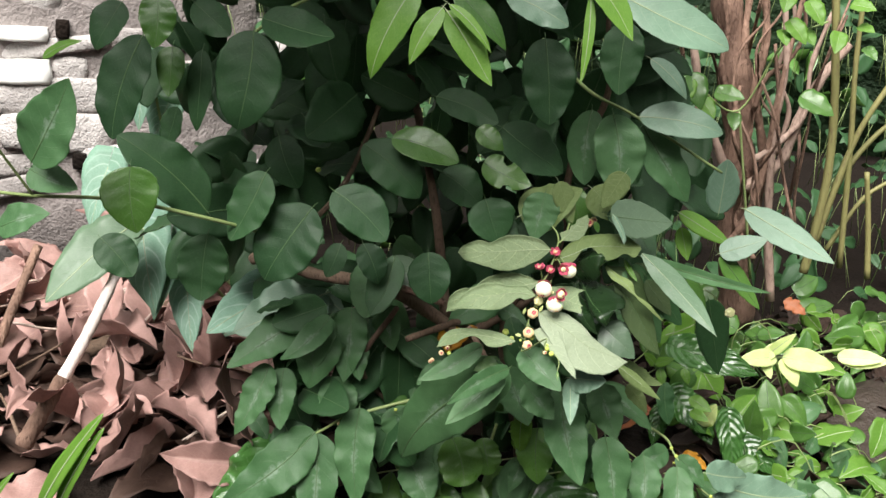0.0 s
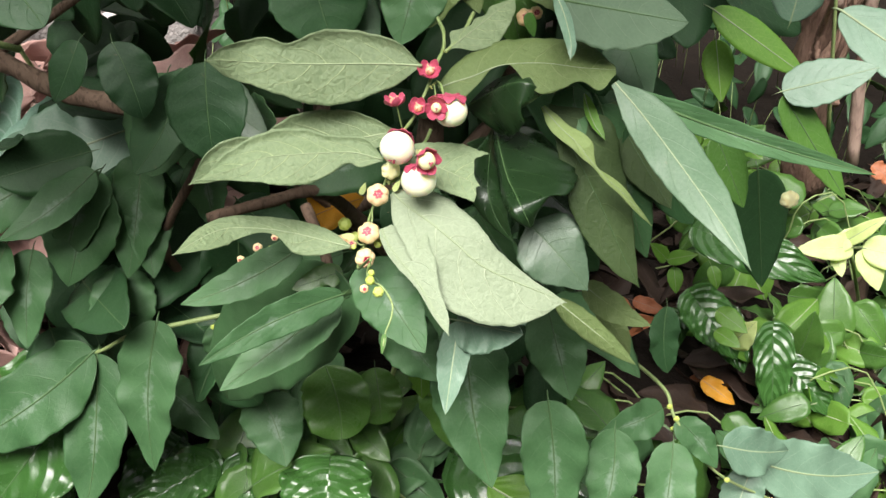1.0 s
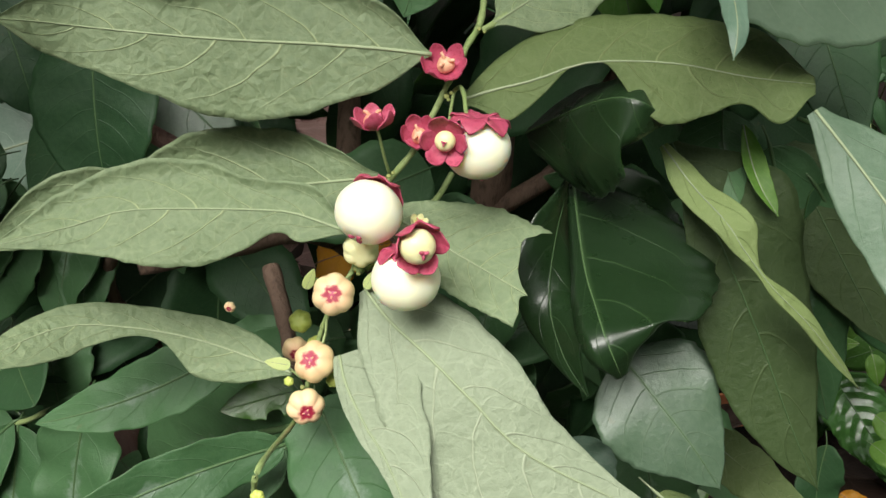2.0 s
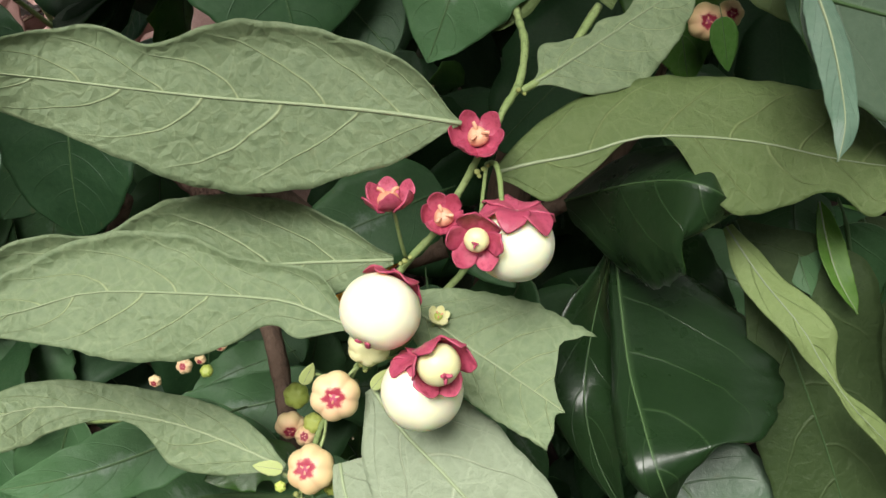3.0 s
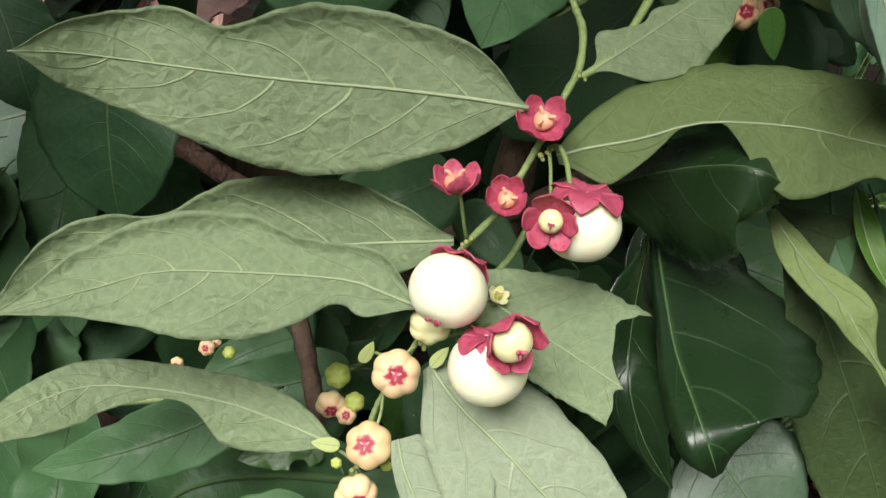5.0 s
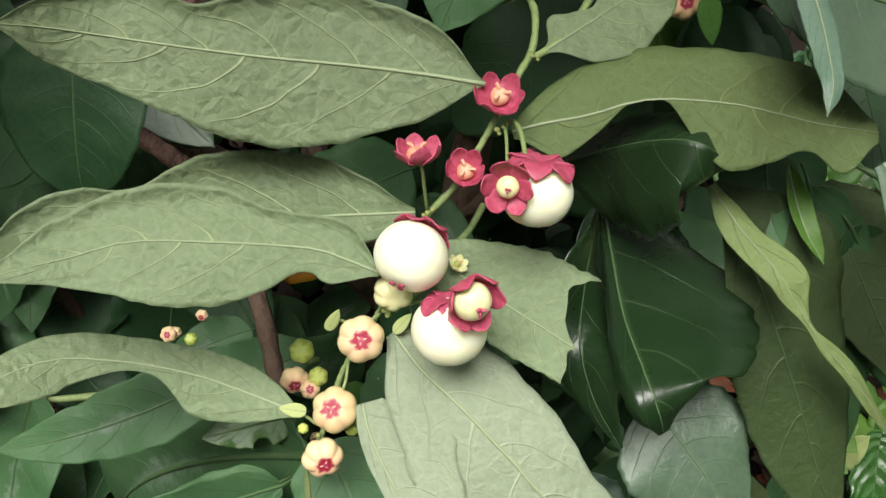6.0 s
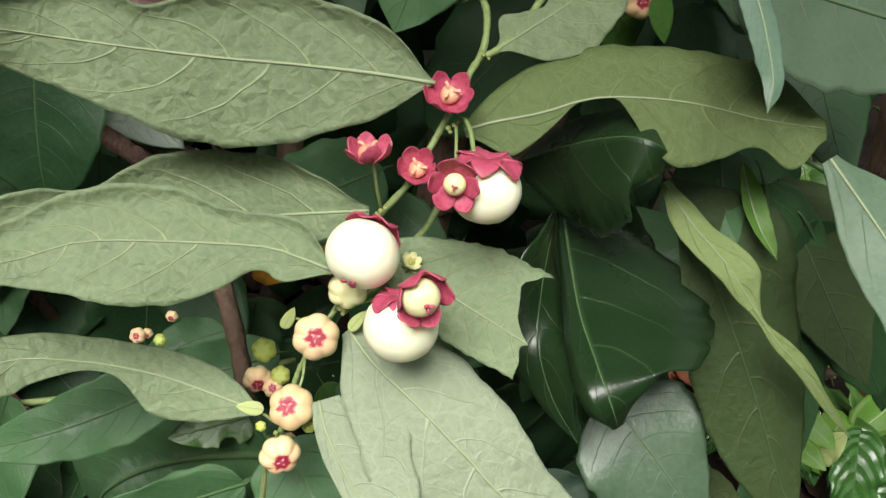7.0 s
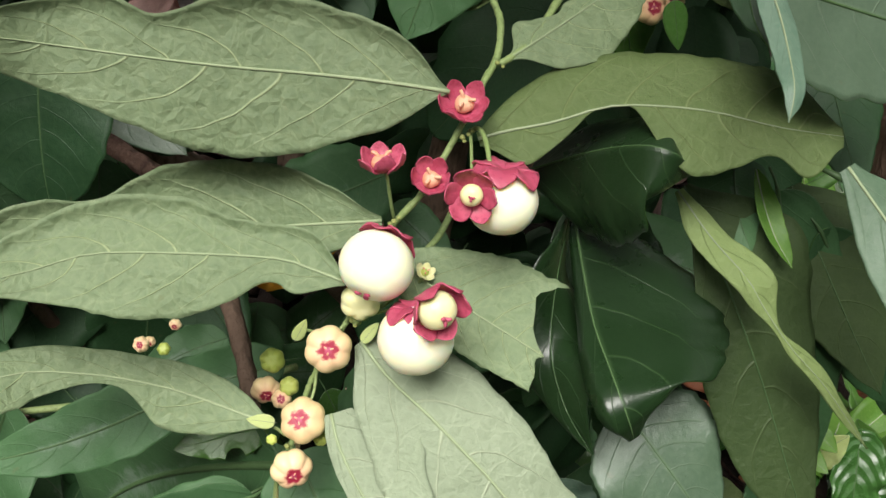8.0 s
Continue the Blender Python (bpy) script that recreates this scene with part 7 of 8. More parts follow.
leaf(heart_low, "fresh", (0.0975, 1, 0.195), (0.0975, 0.99, 0.1559), 0.6, 0, shape='heart', seed=757, wave=0.08, fold=0.15, arch=0.06)
leaf(heart_low, "green", (0.0332, 1.05, 0.068), (0.0613, 1.03, 0.0545), 0.8, 0, shape='heart', seed=758, wave=0.08, fold=0.15, arch=0.06)
leaf(heart_low, "green", (-0.0043, 1.06, 0.056), (0.0277, 1.04, 0.0422), 0.7, 0, shape='heart', seed=759, wave=0.08, fold=0.15, arch=0.06)
leaf(heart_low, "fresh", (0.0924, 1.04, 0.143), (0.0984, 1.03, 0.1327), 0.8, 0, shape='heart', seed=760, wave=0.08, fold=0.15, arch=0.06)
twig("stem", [(-0.0049, 1.07, 0.0747), (0.0061, 1.07, 0.0189), (0.0232, 1.08, -0.0436)], 0.0022, 0.0026, M["stem"], heart_low)
twig("stem", [(0.0688, 1.05, 0.163), (0.0568, 1.06, 0.1155), (0.0313, 1.07, 0.035), (0.0232, 1.08, -0.0436)], 0.002, 0.003, M["stem"], heart_low)
twig("stem", [(0.1419, 1.04, 0.0424), (0.1184, 1.04, 0.023), (0.1044, 1.06, -0.0483)], 0.0015, 0.002, M["stem"], heart_low)
lime_plant = thing("lime_plant", (0.62, 1.5, -0.14), "small plant with pale lime-yellow oval leaves", "shrub", "")
leaf(lime_plant, "lime", (0.5918, 1.46, 0.0725), (0.5145, 1.44, 0.0752), 0.42, 0, seed=765, wave=0.08, fold=0.15, arch=0.06)
leaf(lime_plant, "lime", (0.5765, 1.46, 0.0779), (0.6187, 1.45, 0.1218), 0.34, 0, seed=766, wave=0.08, fold=0.15, arch=0.06)
leaf(lime_plant, "lime", (0.6031, 1.46, 0.0708), (0.6225, 1.43, 0.029), 0.62, 0, seed=767, wave=0.08, fold=0.15, arch=0.06)
leaf(lime_plant, "lime", (0.6028, 1.46, 0.0727), (0.6893, 1.44, 0.0608), 0.5, 0, seed=768, wave=0.08, fold=0.15, arch=0.06)
leaf(lime_plant, "lime", (0.57, 1.46, 0.0656), (0.5785, 1.44, 0.0404), 0.6, 0, seed=769, wave=0.08, fold=0.15, arch=0.06)
leaf(lime_plant, "lime", (0.7001, 1.46, 0.0721), (0.7751, 1.44, 0.0733), 0.4, 0, seed=770, wave=0.08, fold=0.15, arch=0.06)
leaf(lime_plant, "lime", (0.705, 1.46, 0.0688), (0.79, 1.45, 0.0647), 0.42, 0, seed=771, wave=0.08, fold=0.15, arch=0.06)
leaf(lime_plant, "lime", (0.5932, 1.46, 0.0971), (0.5528, 1.46, 0.0544), 0.4, 0, seed=772, wave=0.08, fold=0.15, arch=0.06)
twig("stem", [(0.5864, 1.46, 0.0717), (0.6512, 1.48, 0.0684), (0.7315, 1.5, 0.0702)], 0.002, 0.003, M["stem"], lime_plant)
twig("stem", [(0.5883, 1.46, 0.07), (0.6338, 1.5, -0.0283), (0.666, 1.52, -0.1208)], 0.002, 0.003, M["stem"], lime_plant)
lobed_plant = thing("lobed_plant", (0.5, 1.36, -0.08), "young plant with soft light green lobed leaves", "plant", "")
leaf(lobed_plant, "green", (0.5043, 1.34, -0.0336), (0.5082, 1.32, 0.0598), 0.5, 0, seed=776, wave=0.08, fold=0.15, arch=0.06)
leaf(lobed_plant, "green", (0.5004, 1.34, -0.0337), (0.4638, 1.32, 0.0483), 0.5, 0, seed=777, wave=0.08, fold=0.15, arch=0.06)
leaf(lobed_plant, "green", (0.5135, 1.34, -0.0425), (0.538, 1.32, 0.0068), 0.4, 0, seed=778, wave=0.08, fold=0.15, arch=0.06)
leaf(lobed_plant, "fresh", (0.3102, 1.2, 0.1788), (0.2903, 1.19, 0.201), 0.5, 0, seed=779, wave=0.08, fold=0.15, arch=0.06)
leaf(lobed_plant, "fresh", (0.3175, 1.2, 0.1717), (0.3216, 1.19, 0.1475), 0.6, 0, seed=780, wave=0.08, fold=0.15, arch=0.06)
leaf(lobed_plant, "fresh", (0.3102, 1.2, 0.1788), (0.336, 1.19, 0.1915), 0.5, 0, seed=781, wave=0.08, fold=0.15, arch=0.06)
leaf(lobed_plant, "fresh", (0.3664, 1.25, 0.148), (0.3738, 1.24, 0.1263), 0.6, 0, seed=782, wave=0.08, fold=0.15, arch=0.06)
leaf(lobed_plant, "fresh", (0.5895, 1.2, -0.1497), (0.5687, 1.2, -0.0779), 0.4, 0, seed=783, wave=0.08, fold=0.15, arch=0.06)
leaf(lobed_plant, "green", (0.6113, 1.2, -0.1677), (0.5915, 1.2, -0.1039), 0.4, 0, seed=784, wave=0.08, fold=0.15, arch=0.06)
leaf(lobed_plant, "fresh", (0.3711, 1.22, 0.1137), (0.4, 1.2, 0.1003), 0.6, 0, seed=785, wave=0.08, fold=0.15, arch=0.06)
# lime colour makes this small leaf look sunlit
leaf(lobed_plant, "lime", (0.3961, 1.24, 0.0592), (0.4131, 1.22, 0.1032), 0.6, 0, seed=786, wave=0.08, fold=0.15, arch=0.06)
leaf(lobed_plant, "fresh", (0.3676, 1.2, 0.1016), (0.3899, 1.18, 0.0955), 0.6, 0, seed=787, wave=0.08, fold=0.15, arch=0.06)
arrow_vine = thing("arrowhead_vine", (-0.45, 1.55, 0.08), "climbing vine with pale-veined blue-green arrowhead leaves", "vine", "")
leaf(arrow_vine, "arrow", (-0.2089, 1.25, 0.296), (-0.3293, 1.15, 0.2542), 0.55, 0, shape='ovate', seed=789, wave=0.08, fold=0.15, arch=0.06)
leaf(arrow_vine, "silver", (-0.2125, 1.3, 0.2753), (-0.1268, 1.24, 0.2305), 0.5, 0, shape='ovate', seed=790, wave=0.08, fold=0.15, arch=0.06)
leaf(arrow_vine, "arrow", (-0.2106, 1.27, 0.2874), (-0.2448, 1.2, 0.2311), 0.6, 0, shape='arrow', seed=791, wave=0.08, fold=0.15, arch=0.06)
leaf(arrow_vine, "arrow", (-0.4527, 1.3, 0.3629), (-0.4271, 1.24, 0.2497), 0.7, 0, shape='arrow', seed=792, wave=0.08, fold=0.15, arch=0.06)
leaf(arrow_vine, "arrow", (-0.3989, 1.32, 0.2627), (-0.3832, 1.26, 0.1772), 0.55, 0, shape='arrow', seed=793, wave=0.08, fold=0.15, arch=0.06)
leaf(arrow_vine, "arrow", (-0.4558, 1.4, 0.5922), (-0.4624, 1.36, 0.5015), 0.55, 0, shape='arrow', seed=794, wave=0.08, fold=0.15, arch=0.06)
leaf(arrow_vine, "arrow", (-0.4236, 1.36, 0.3969), (-0.387, 1.33, 0.354), 0.8, 0, shape='arrow', seed=795, wave=0.08, fold=0.15, arch=0.06)
leaf(arrow_vine, "sage", (-0.4393, 1.24, 0.3912), (-0.5464, 1.15, 0.3011), 0.5, 0, shape='ovate', seed=796, wave=0.08, fold=0.15, arch=0.06)
leaf(arrow_vine, "arrow", (-0.4176, 1.3, 0.3301), (-0.4337, 1.25, 0.2331), 0.5, 0, shape='arrow', seed=797, wave=0.08, fold=0.15, arch=0.06)
leaf(arrow_vine, "arrow", (-0.2455, 1.32, 0.3348), (-0.2584, 1.3, 0.2909), 0.8, 0, shape='arrow', seed=798, wave=0.08, fold=0.15, arch=0.06)
leaf(arrow_vine, "silver", (-0.2307, 1.3, 0.2915), (-0.3203, 1.2, 0.2276), 0.55, 0, shape='ovate', seed=799, wave=0.08, fold=0.15, arch=0.06)
leaf(arrow_vine, "arrow", (-0.5311, 1.4, 0.4371), (-0.5549, 1.36, 0.3469), 0.7, 0, shape='arrow', seed=800, wave=0.08, fold=0.15, arch=0.06)
leaf(arrow_vine, "arrow", (-0.4277, 1.42, 0.5396), (-0.4551, 1.4, 0.4767), 0.9, 0, shape='arrow', seed=801, wave=0.08, fold=0.15, arch=0.06)
twig("stem", [(-0.4527, 1.3, 0.3629), (-0.4207, 1.36, 0.3199), (-0.344, 1.42, 0.2174), (-0.3368, 1.5, 0.0854)], 0.002, 0.003, M["stem"], arrow_vine)
twig("stem", [(-0.4505, 1.4, 0.6306), (-0.4371, 1.4, 0.4884), (-0.416, 1.42, 0.2927), (-0.3523, 1.5, 0.1273)], 0.002, 0.003, M["stem"], arrow_vine)
old_tree = thing("multi_stemmed_tree", (0.75, 1.85, -0.16), "old tree with a red-brown trunk and tangled thin stems", "tree", "")
twig("trunk", [(0.6541, 1.85, -0.0188), (0.6185, 1.82, 0.1724), (0.6035, 1.8, 0.3805), (0.5822, 1.8, 0.5482), (0.5483, 1.82, 0.7377), (0.5104, 1.85, 1.0541)], 0.032, 0.022, M["trunk"], old_tree, knots=0.45, sides=14)
twig("stem", [(0.5733, 1.75, 0.1825), (0.6228, 1.75, 0.2645), (0.6466, 1.75, 0.3897), (0.6628, 1.75, 0.5311), (0.6876, 1.75, 0.6959)], 0.0078000000000000005, 0.005, M["trunk"], old_tree, knots=0.5, seed=2)
twig("stem", [(0.6142, 1.77, 0.3061), (0.6818, 1.77, 0.3627), (0.7069, 1.77, 0.4409), (0.7464, 1.77, 0.5277), (0.7928, 1.77, 0.5909)], 0.010920000000000001, 0.007, M["limb"], old_tree, knots=0.5, seed=3)
twig("stem", [(0.6412, 1.79, 0.2056), (0.6566, 1.79, 0.3473), (0.6258, 1.79, 0.4942), (0.6364, 1.79, 0.6125), (0.6137, 1.79, 0.7367)], 0.00936, 0.006, M["trunk"], old_tree, knots=0.5, seed=4)
twig("stem", [(0.6823, 1.75, 0.0713), (0.6611, 1.75, 0.2406), (0.6543, 1.75, 0.4229), (0.666, 1.75, 0.5522), (0.6437, 1.75, 0.7164)], 0.0078000000000000005, 0.005, M["limb"], old_tree, knots=0.5, seed=5)
twig("stem", [(0.5784, 1.77, 0.3296), (0.523, 1.77, 0.4654), (0.4931, 1.77, 0.5737), (0.472, 1.77, 0.7185)], 0.008579999999999999, 0.0055, M["limb"], old_tree, knots=0.5, seed=6)
twig("stem", [(0.6138, 1.79, 0.3823), (0.6203, 1.79, 0.4943), (0.5949, 1.79, 0.5919), (0.5997, 1.79, 0.7166)], 0.00936, 0.006, M["trunk"], old_tree, knots=0.5, seed=7)
twig("stem", [(0.6189, 1.75, 0.3676), (0.6751, 1.75, 0.4116), (0.713, 1.75, 0.4659), (0.7142, 1.75, 0.5516), (0.7446, 1.75, 0.6548)], 0.006240000000000001, 0.004, M["limb"], old_tree, knots=0.5, seed=8)
twig("stem", [(0.5799, 1.77, 0.4426), (0.5488, 1.77, 0.5517), (0.5535, 1.77, 0.6254), (0.523, 1.77, 0.7379)], 0.006240000000000001, 0.004, M["trunk"], old_tree, knots=0.5, seed=9)
twig("stem", [(0.6769, 1.79, 0.37), (0.6957, 1.79, 0.4601), (0.6656, 1.79, 0.5373), (0.6883, 1.79, 0.6329), (0.6689, 1.79, 0.7157)], 0.00468, 0.003, M["limb"], old_tree, knots=0.5, seed=10)
twig("stem", [(0.6521, 1.75, 0.1934), (0.6611, 1.75, 0.2757), (0.6521, 1.75, 0.3332), (0.6586, 1.75, 0.4666), (0.6404, 1.75, 0.5945)], 0.0054600000000000004, 0.0035, M["trunk"], old_tree, knots=0.5, seed=11)
twig("stem", [(0.6165, 1.77, 0.4642), (0.6376, 1.77, 0.5291), (0.6778, 1.77, 0.5607), (0.7033, 1.77, 0.6234), (0.6847, 1.77, 0.6955)], 0.00468, 0.003, M["trunk"], old_tree, knots=0.5, seed=12)
twig("stem", [(0.5225, 1.7234, 0.3224), (0.4911, 1.7243, 0.3939), (0.5477, 1.7824, 0.5022), (0.4978, 1.7043, 0.6077), (0.467, 1.6943, 0.6747), (0.5323, 1.7891, 0.7817)], 0.0035844748505483746, 0.0021506849103290248, M["trunk"], old_tree, knots=0.3, seed=30, sides=6)
twig("stem", [(0.6724, 1.7967, 0.1824), (0.6969, 1.7569, 0.2712), (0.6837, 1.6884, 0.3888), (0.7291, 1.8095, 0.4385), (0.7199, 1.708, 0.5524), (0.7943, 1.8012, 0.6424)], 0.003948811150961062, 0.002369286690576637, M["trunk"], old_tree, knots=0.3, seed=31, sides=6)
twig("stem", [(0.6184, 1.6858, 0.2716), (0.5892, 1.6669, 0.3958), (0.5569, 1.7049, 0.4931), (0.5628, 1.7149, 0.5836), (0.6137, 1.726, 0.6549), (0.5768, 1.7042, 0.7518)], 0.0036223411613740967, 0.002173404696824458, M["trunk"], old_tree, knots=0.3, seed=32, sides=6)
twig("stem", [(0.6115, 1.6762, 0.1882), (0.6041, 1.7824, 0.2431), (0.5926, 1.713, 0.3461), (0.5456, 1.6668, 0.4503), (0.609, 1.8128, 0.5515), (0.5771, 1.6629, 0.6822)], 0.00521333802328802, 0.003128002813972812, M["trunk"], old_tree, knots=0.3, seed=33, sides=6)
twig("stem", [(0.5977, 1.7593, 0.1539), (0.606, 1.6906, 0.2655), (0.6117, 1.7211, 0.3346), (0.6336, 1.6615, 0.4332), (0.6346, 1.7854, 0.4891), (0.5832, 1.6755, 0.5834)], 0.0032277089461510166, 0.00193662536769061, M["trunk"], old_tree, knots=0.3, seed=34, sides=6)
twig("stem", [(0.4616, 1.687, 0.3403), (0.4751, 1.6665, 0.419), (0.5186, 1.8196, 0.4749), (0.4719, 1.7838, 0.58), (0.4501, 1.7364, 0.7054), (0.4108, 1.6659, 0.7865)], 0.005612551458160797, 0.0033675308748964783, M["trunk"], old_tree, knots=0.3, seed=35, sides=6)
twig("stem", [(0.677, 1.6651, 0.2645), (0.6631, 1.6933, 0.3402), (0.6286, 1.6827, 0.4636), (0.6054, 1.7505, 0.5768), (0.6707, 1.8042, 0.6605), (0.6722, 1.7792, 0.7701)], 0.0032382245306279284, 0.0019429347183767568, M["trunk"], old_tree, knots=0.3, seed=36, sides=6)
twig("stem", [(0.7556, 1.8079, 0.1447), (0.7256, 1.7879, 0.2714), (0.7168, 1.7445, 0.4058), (0.7101, 1.7029, 0.5208), (0.7293, 1.6719, 0.6417), (0.807, 1.7669, 0.7546)], 0.0029467147565176407, 0.0017680288539105842, M["trunk"], old_tree, knots=0.3, seed=37, sides=6)
cane_clump = thing("cane_clump", (1, 1.75, -0.16), "clump of yellow-green canes with long stalks", "cane", "")
twig("cane", [(0.7232, 1.7, 0.1493), (0.7363, 1.7, 0.2308), (0.7492, 1.7, 0.3544), (0.7454, 1.7, 0.4941), (0.7217, 1.7, 0.7159)], 0.009, 0.006749999999999999, M["cane"], cane_clump, knots=0.15, seed=3)
twig("cane", [(0.7518, 1.73, 0.1983), (0.7856, 1.73, 0.3361), (0.8167, 1.73, 0.4352), (0.868, 1.73, 0.5307)], 0.007, 0.00525, M["cane"], cane_clump, knots=0.15, seed=4)
twig("cane", [(0.7706, 1.76, 0.2365), (0.8088, 1.76, 0.3404), (0.8652, 1.76, 0.4184), (0.9341, 1.76, 0.4725)], 0.006, 0.0045000000000000005, M["cane"], cane_clump, knots=0.15, seed=5)
twig("cane", [(0.8533, 1.7, 0.1358), (0.8402, 1.7, 0.2524), (0.8248, 1.7, 0.3534)], 0.006, 0.0045000000000000005, M["cane"], cane_clump, knots=0.15, seed=6)
twig("cane", [(0.8083, 1.73, 0.15), (0.8006, 1.73, 0.3916), (0.7909, 1.73, 0.5527), (0.7908, 1.73, 0.7147)], 0.006, 0.0045000000000000005, M["cane"], cane_clump, knots=0.15, seed=7)
twig("cane", [(0.789, 1.76, 0.1766), (0.8498, 1.76, 0.2823), (0.9109, 1.76, 0.3277)], 0.005, 0.00375, M["cane"], cane_clump, knots=0.15, seed=8)
heart_vine = thing("heart_leaved_vine", (0.85, 1.62, -0.15), "climbing vine with fresh green heart-shaped leaves on the old tree", "vine", "")
leaf(heart_vine, "fresh", (0.6121, 1.6, 0.6398), (0.6322, 1.58, 0.6061), 0.85, 0, shape='heart', seed=833, wave=0.08, fold=0.15, arch=0.06)
leaf(heart_vine, "fresh", (0.5971, 1.6, 0.6258), (0.5989, 1.58, 0.6037), 0.85, 0, shape='heart', seed=834, wave=0.08, fold=0.15, arch=0.06)
leaf(heart_vine, "fresh", (0.6422, 1.6, 0.672), (0.6574, 1.58, 0.6375), 0.85, 0, shape='heart', seed=835, wave=0.08, fold=0.15, arch=0.06)
leaf(heart_vine, "fresh", (0.6965, 1.6, 0.6198), (0.684, 1.58, 0.5904), 0.85, 0, shape='heart', seed=836, wave=0.08, fold=0.15, arch=0.06)
leaf(heart_vine, "fresh", (0.6378, 1.6, 0.6253), (0.6469, 1.58, 0.604), 0.85, 0, shape='heart', seed=837, wave=0.08, fold=0.15, arch=0.06)
leaf(heart_vine, "green", (0.4449, 1.6, 0.5463), (0.458, 1.58, 0.495), 0.85, 0, shape='heart', seed=838, wave=0.08, fold=0.15, arch=0.06)
leaf(heart_vine, "green", (0.4961, 1.6, 0.5212), (0.5349, 1.58, 0.5136), 0.85, 0, shape='heart', seed=839, wave=0.08, fold=0.15, arch=0.06)
leaf(heart_vine, "fresh", (0.4353, 1.6, 0.5415), (0.4233, 1.58, 0.5004), 0.85, 0, shape='heart', seed=840, wave=0.08, fold=0.15, arch=0.06)
leaf(heart_vine, "green", (0.5243, 1.6, 0.4811), (0.5202, 1.58, 0.4566), 0.85, 0, shape='heart', seed=841, wave=0.08, fold=0.15, arch=0.06)
leaf(heart_vine, "fresh", (0.4675, 1.6, 0.5067), (0.4838, 1.58, 0.4789), 0.85, 0, shape='heart', seed=842, wave=0.08, fold=0.15, arch=0.06)
leaf(heart_vine, "green", (0.6506, 1.6, 0.5093), (0.6951, 1.58, 0.4821), 0.85, 0, shape='heart', seed=843, wave=0.08, fold=0.15, arch=0.06)
leaf(heart_vine, "fresh", (0.6018, 1.6, 0.691), (0.5883, 1.58, 0.6597), 0.85, 0, shape='heart', seed=844, wave=0.08, fold=0.15, arch=0.06)
leaf(heart_vine, "fresh", (0.7335, 1.6, 0.6335), (0.7496, 1.58, 0.6252), 0.85, 0, shape='heart', seed=845, wave=0.08, fold=0.15, arch=0.06)
leaf(heart_vine, "green", (0.7482, 1.6, 0.5954), (0.7588, 1.58, 0.578), 0.85, 0, shape='heart', seed=846, wave=0.08, fold=0.15, arch=0.06)
leaf(heart_vine, "fresh", (0.7191, 1.6, 0.671), (0.7475, 1.58, 0.6622), 0.85, 0, shape='heart', seed=847, wave=0.08, fold=0.15, arch=0.06)
leaf(heart_vine, "green", (0.4101, 1.6, 0.5516), (0.4187, 1.58, 0.5248), 0.85, 0, shape='heart', seed=848, wave=0.08, fold=0.15, arch=0.06)
leaf(heart_vine, "green", (0.3868, 1.6, 0.6096), (0.4038, 1.58, 0.5731), 0.85, 0, shape='heart', seed=849, wave=0.08, fold=0.15, arch=0.06)
twig("stem", [(0.4014, 1.62, 0.6079), (0.4664, 1.62, 0.5288), (0.553, 1.66, 0.4817), (0.6083, 1.62, 0.6051), (0.6826, 1.62, 0.6424)], 0.002, 0.002, M["stem"], heart_vine)
twig("stem", [(0.553, 1.66, 0.4817), (0.5845, 1.68, 0.317), (0.6252, 1.72, 0.1318)], 0.002, 0.003, M["stem"], heart_vine)

# ---- fallen leaves, sticks ----
one = thing("fallen_leaf", (-0.0068, 1.06, 0.2735), "yellow dying leaf with brown specks caught in the shrub", "leaf", "")
leaf(one, "yellow", (-0.0068, 1.06, 0.2735), (0.0427, 1.04, 0.3038), 0.62, 0, wave=0.2, fold=0.3, seed=854, arch=0.06)
one = thing("fallen_leaf", (-0.1422, 1.16, 0.1254), "small curled yellow fallen leaf caught on twigs", "leaf", "")
leaf(one, "yellow", (-0.1422, 1.16, 0.1254), (-0.1134, 1.14, 0.1854), 0.5, 0, wave=0.3, seed=856, fold=0.25, arch=0.06)
one = thing("fallen_leaf", (0.3851, 1.28, -0.0144), "orange-yellow fallen leaf on low plants", "leaf", "")
leaf(one, "yellow", (0.3851, 1.28, -0.0144), (0.421, 1.26, -0.0322), 0.55, 0, wave=0.3, fold=0.4, seed=858, arch=0.06)
one = thing("fallen_leaf", (0.2729, 1.36, -0.0072), "russet fallen leaf on the soil", "leaf", "")
leaf(one, "russet", (0.2729, 1.36, -0.0072), (0.339, 1.32, 0.0386), 0.42, 0, wave=0.3, fold=0.5, seed=860, arch=0.06)
one = thing("fallen_leaf", (0.2878, 1.4, 0.0152), "russet fallen leaf on the soil", "leaf", "")
leaf(one, "russet", (0.2878, 1.4, 0.0152), (0.3249, 1.38, -0.0045), 0.55, 0, wave=0.4, seed=862, fold=0.15, arch=0.06)
one = thing("fallen_leaf", (0.314, 1.38, 0.0272), "russet curled fallen leaf on the soil", "leaf", "")
leaf(one, "russet", (0.314, 1.38, 0.0272), (0.3554, 1.37, 0.0165), 0.45, 0, wave=0.4, seed=864, fold=0.15, arch=0.06)
one = thing("fallen_leaf", (0.3816, 1.32, -0.0426), "russet fallen leaf on the soil", "leaf", "")
leaf(one, "russet", (0.3816, 1.32, -0.0426), (0.4161, 1.3, -0.0368), 0.45, 0, wave=0.4, seed=866, fold=0.15, arch=0.06)
one = thing("fallen_leaf", (0.5574, 1.5, -0.0207), "russet fallen leaf on the soil", "leaf", "")
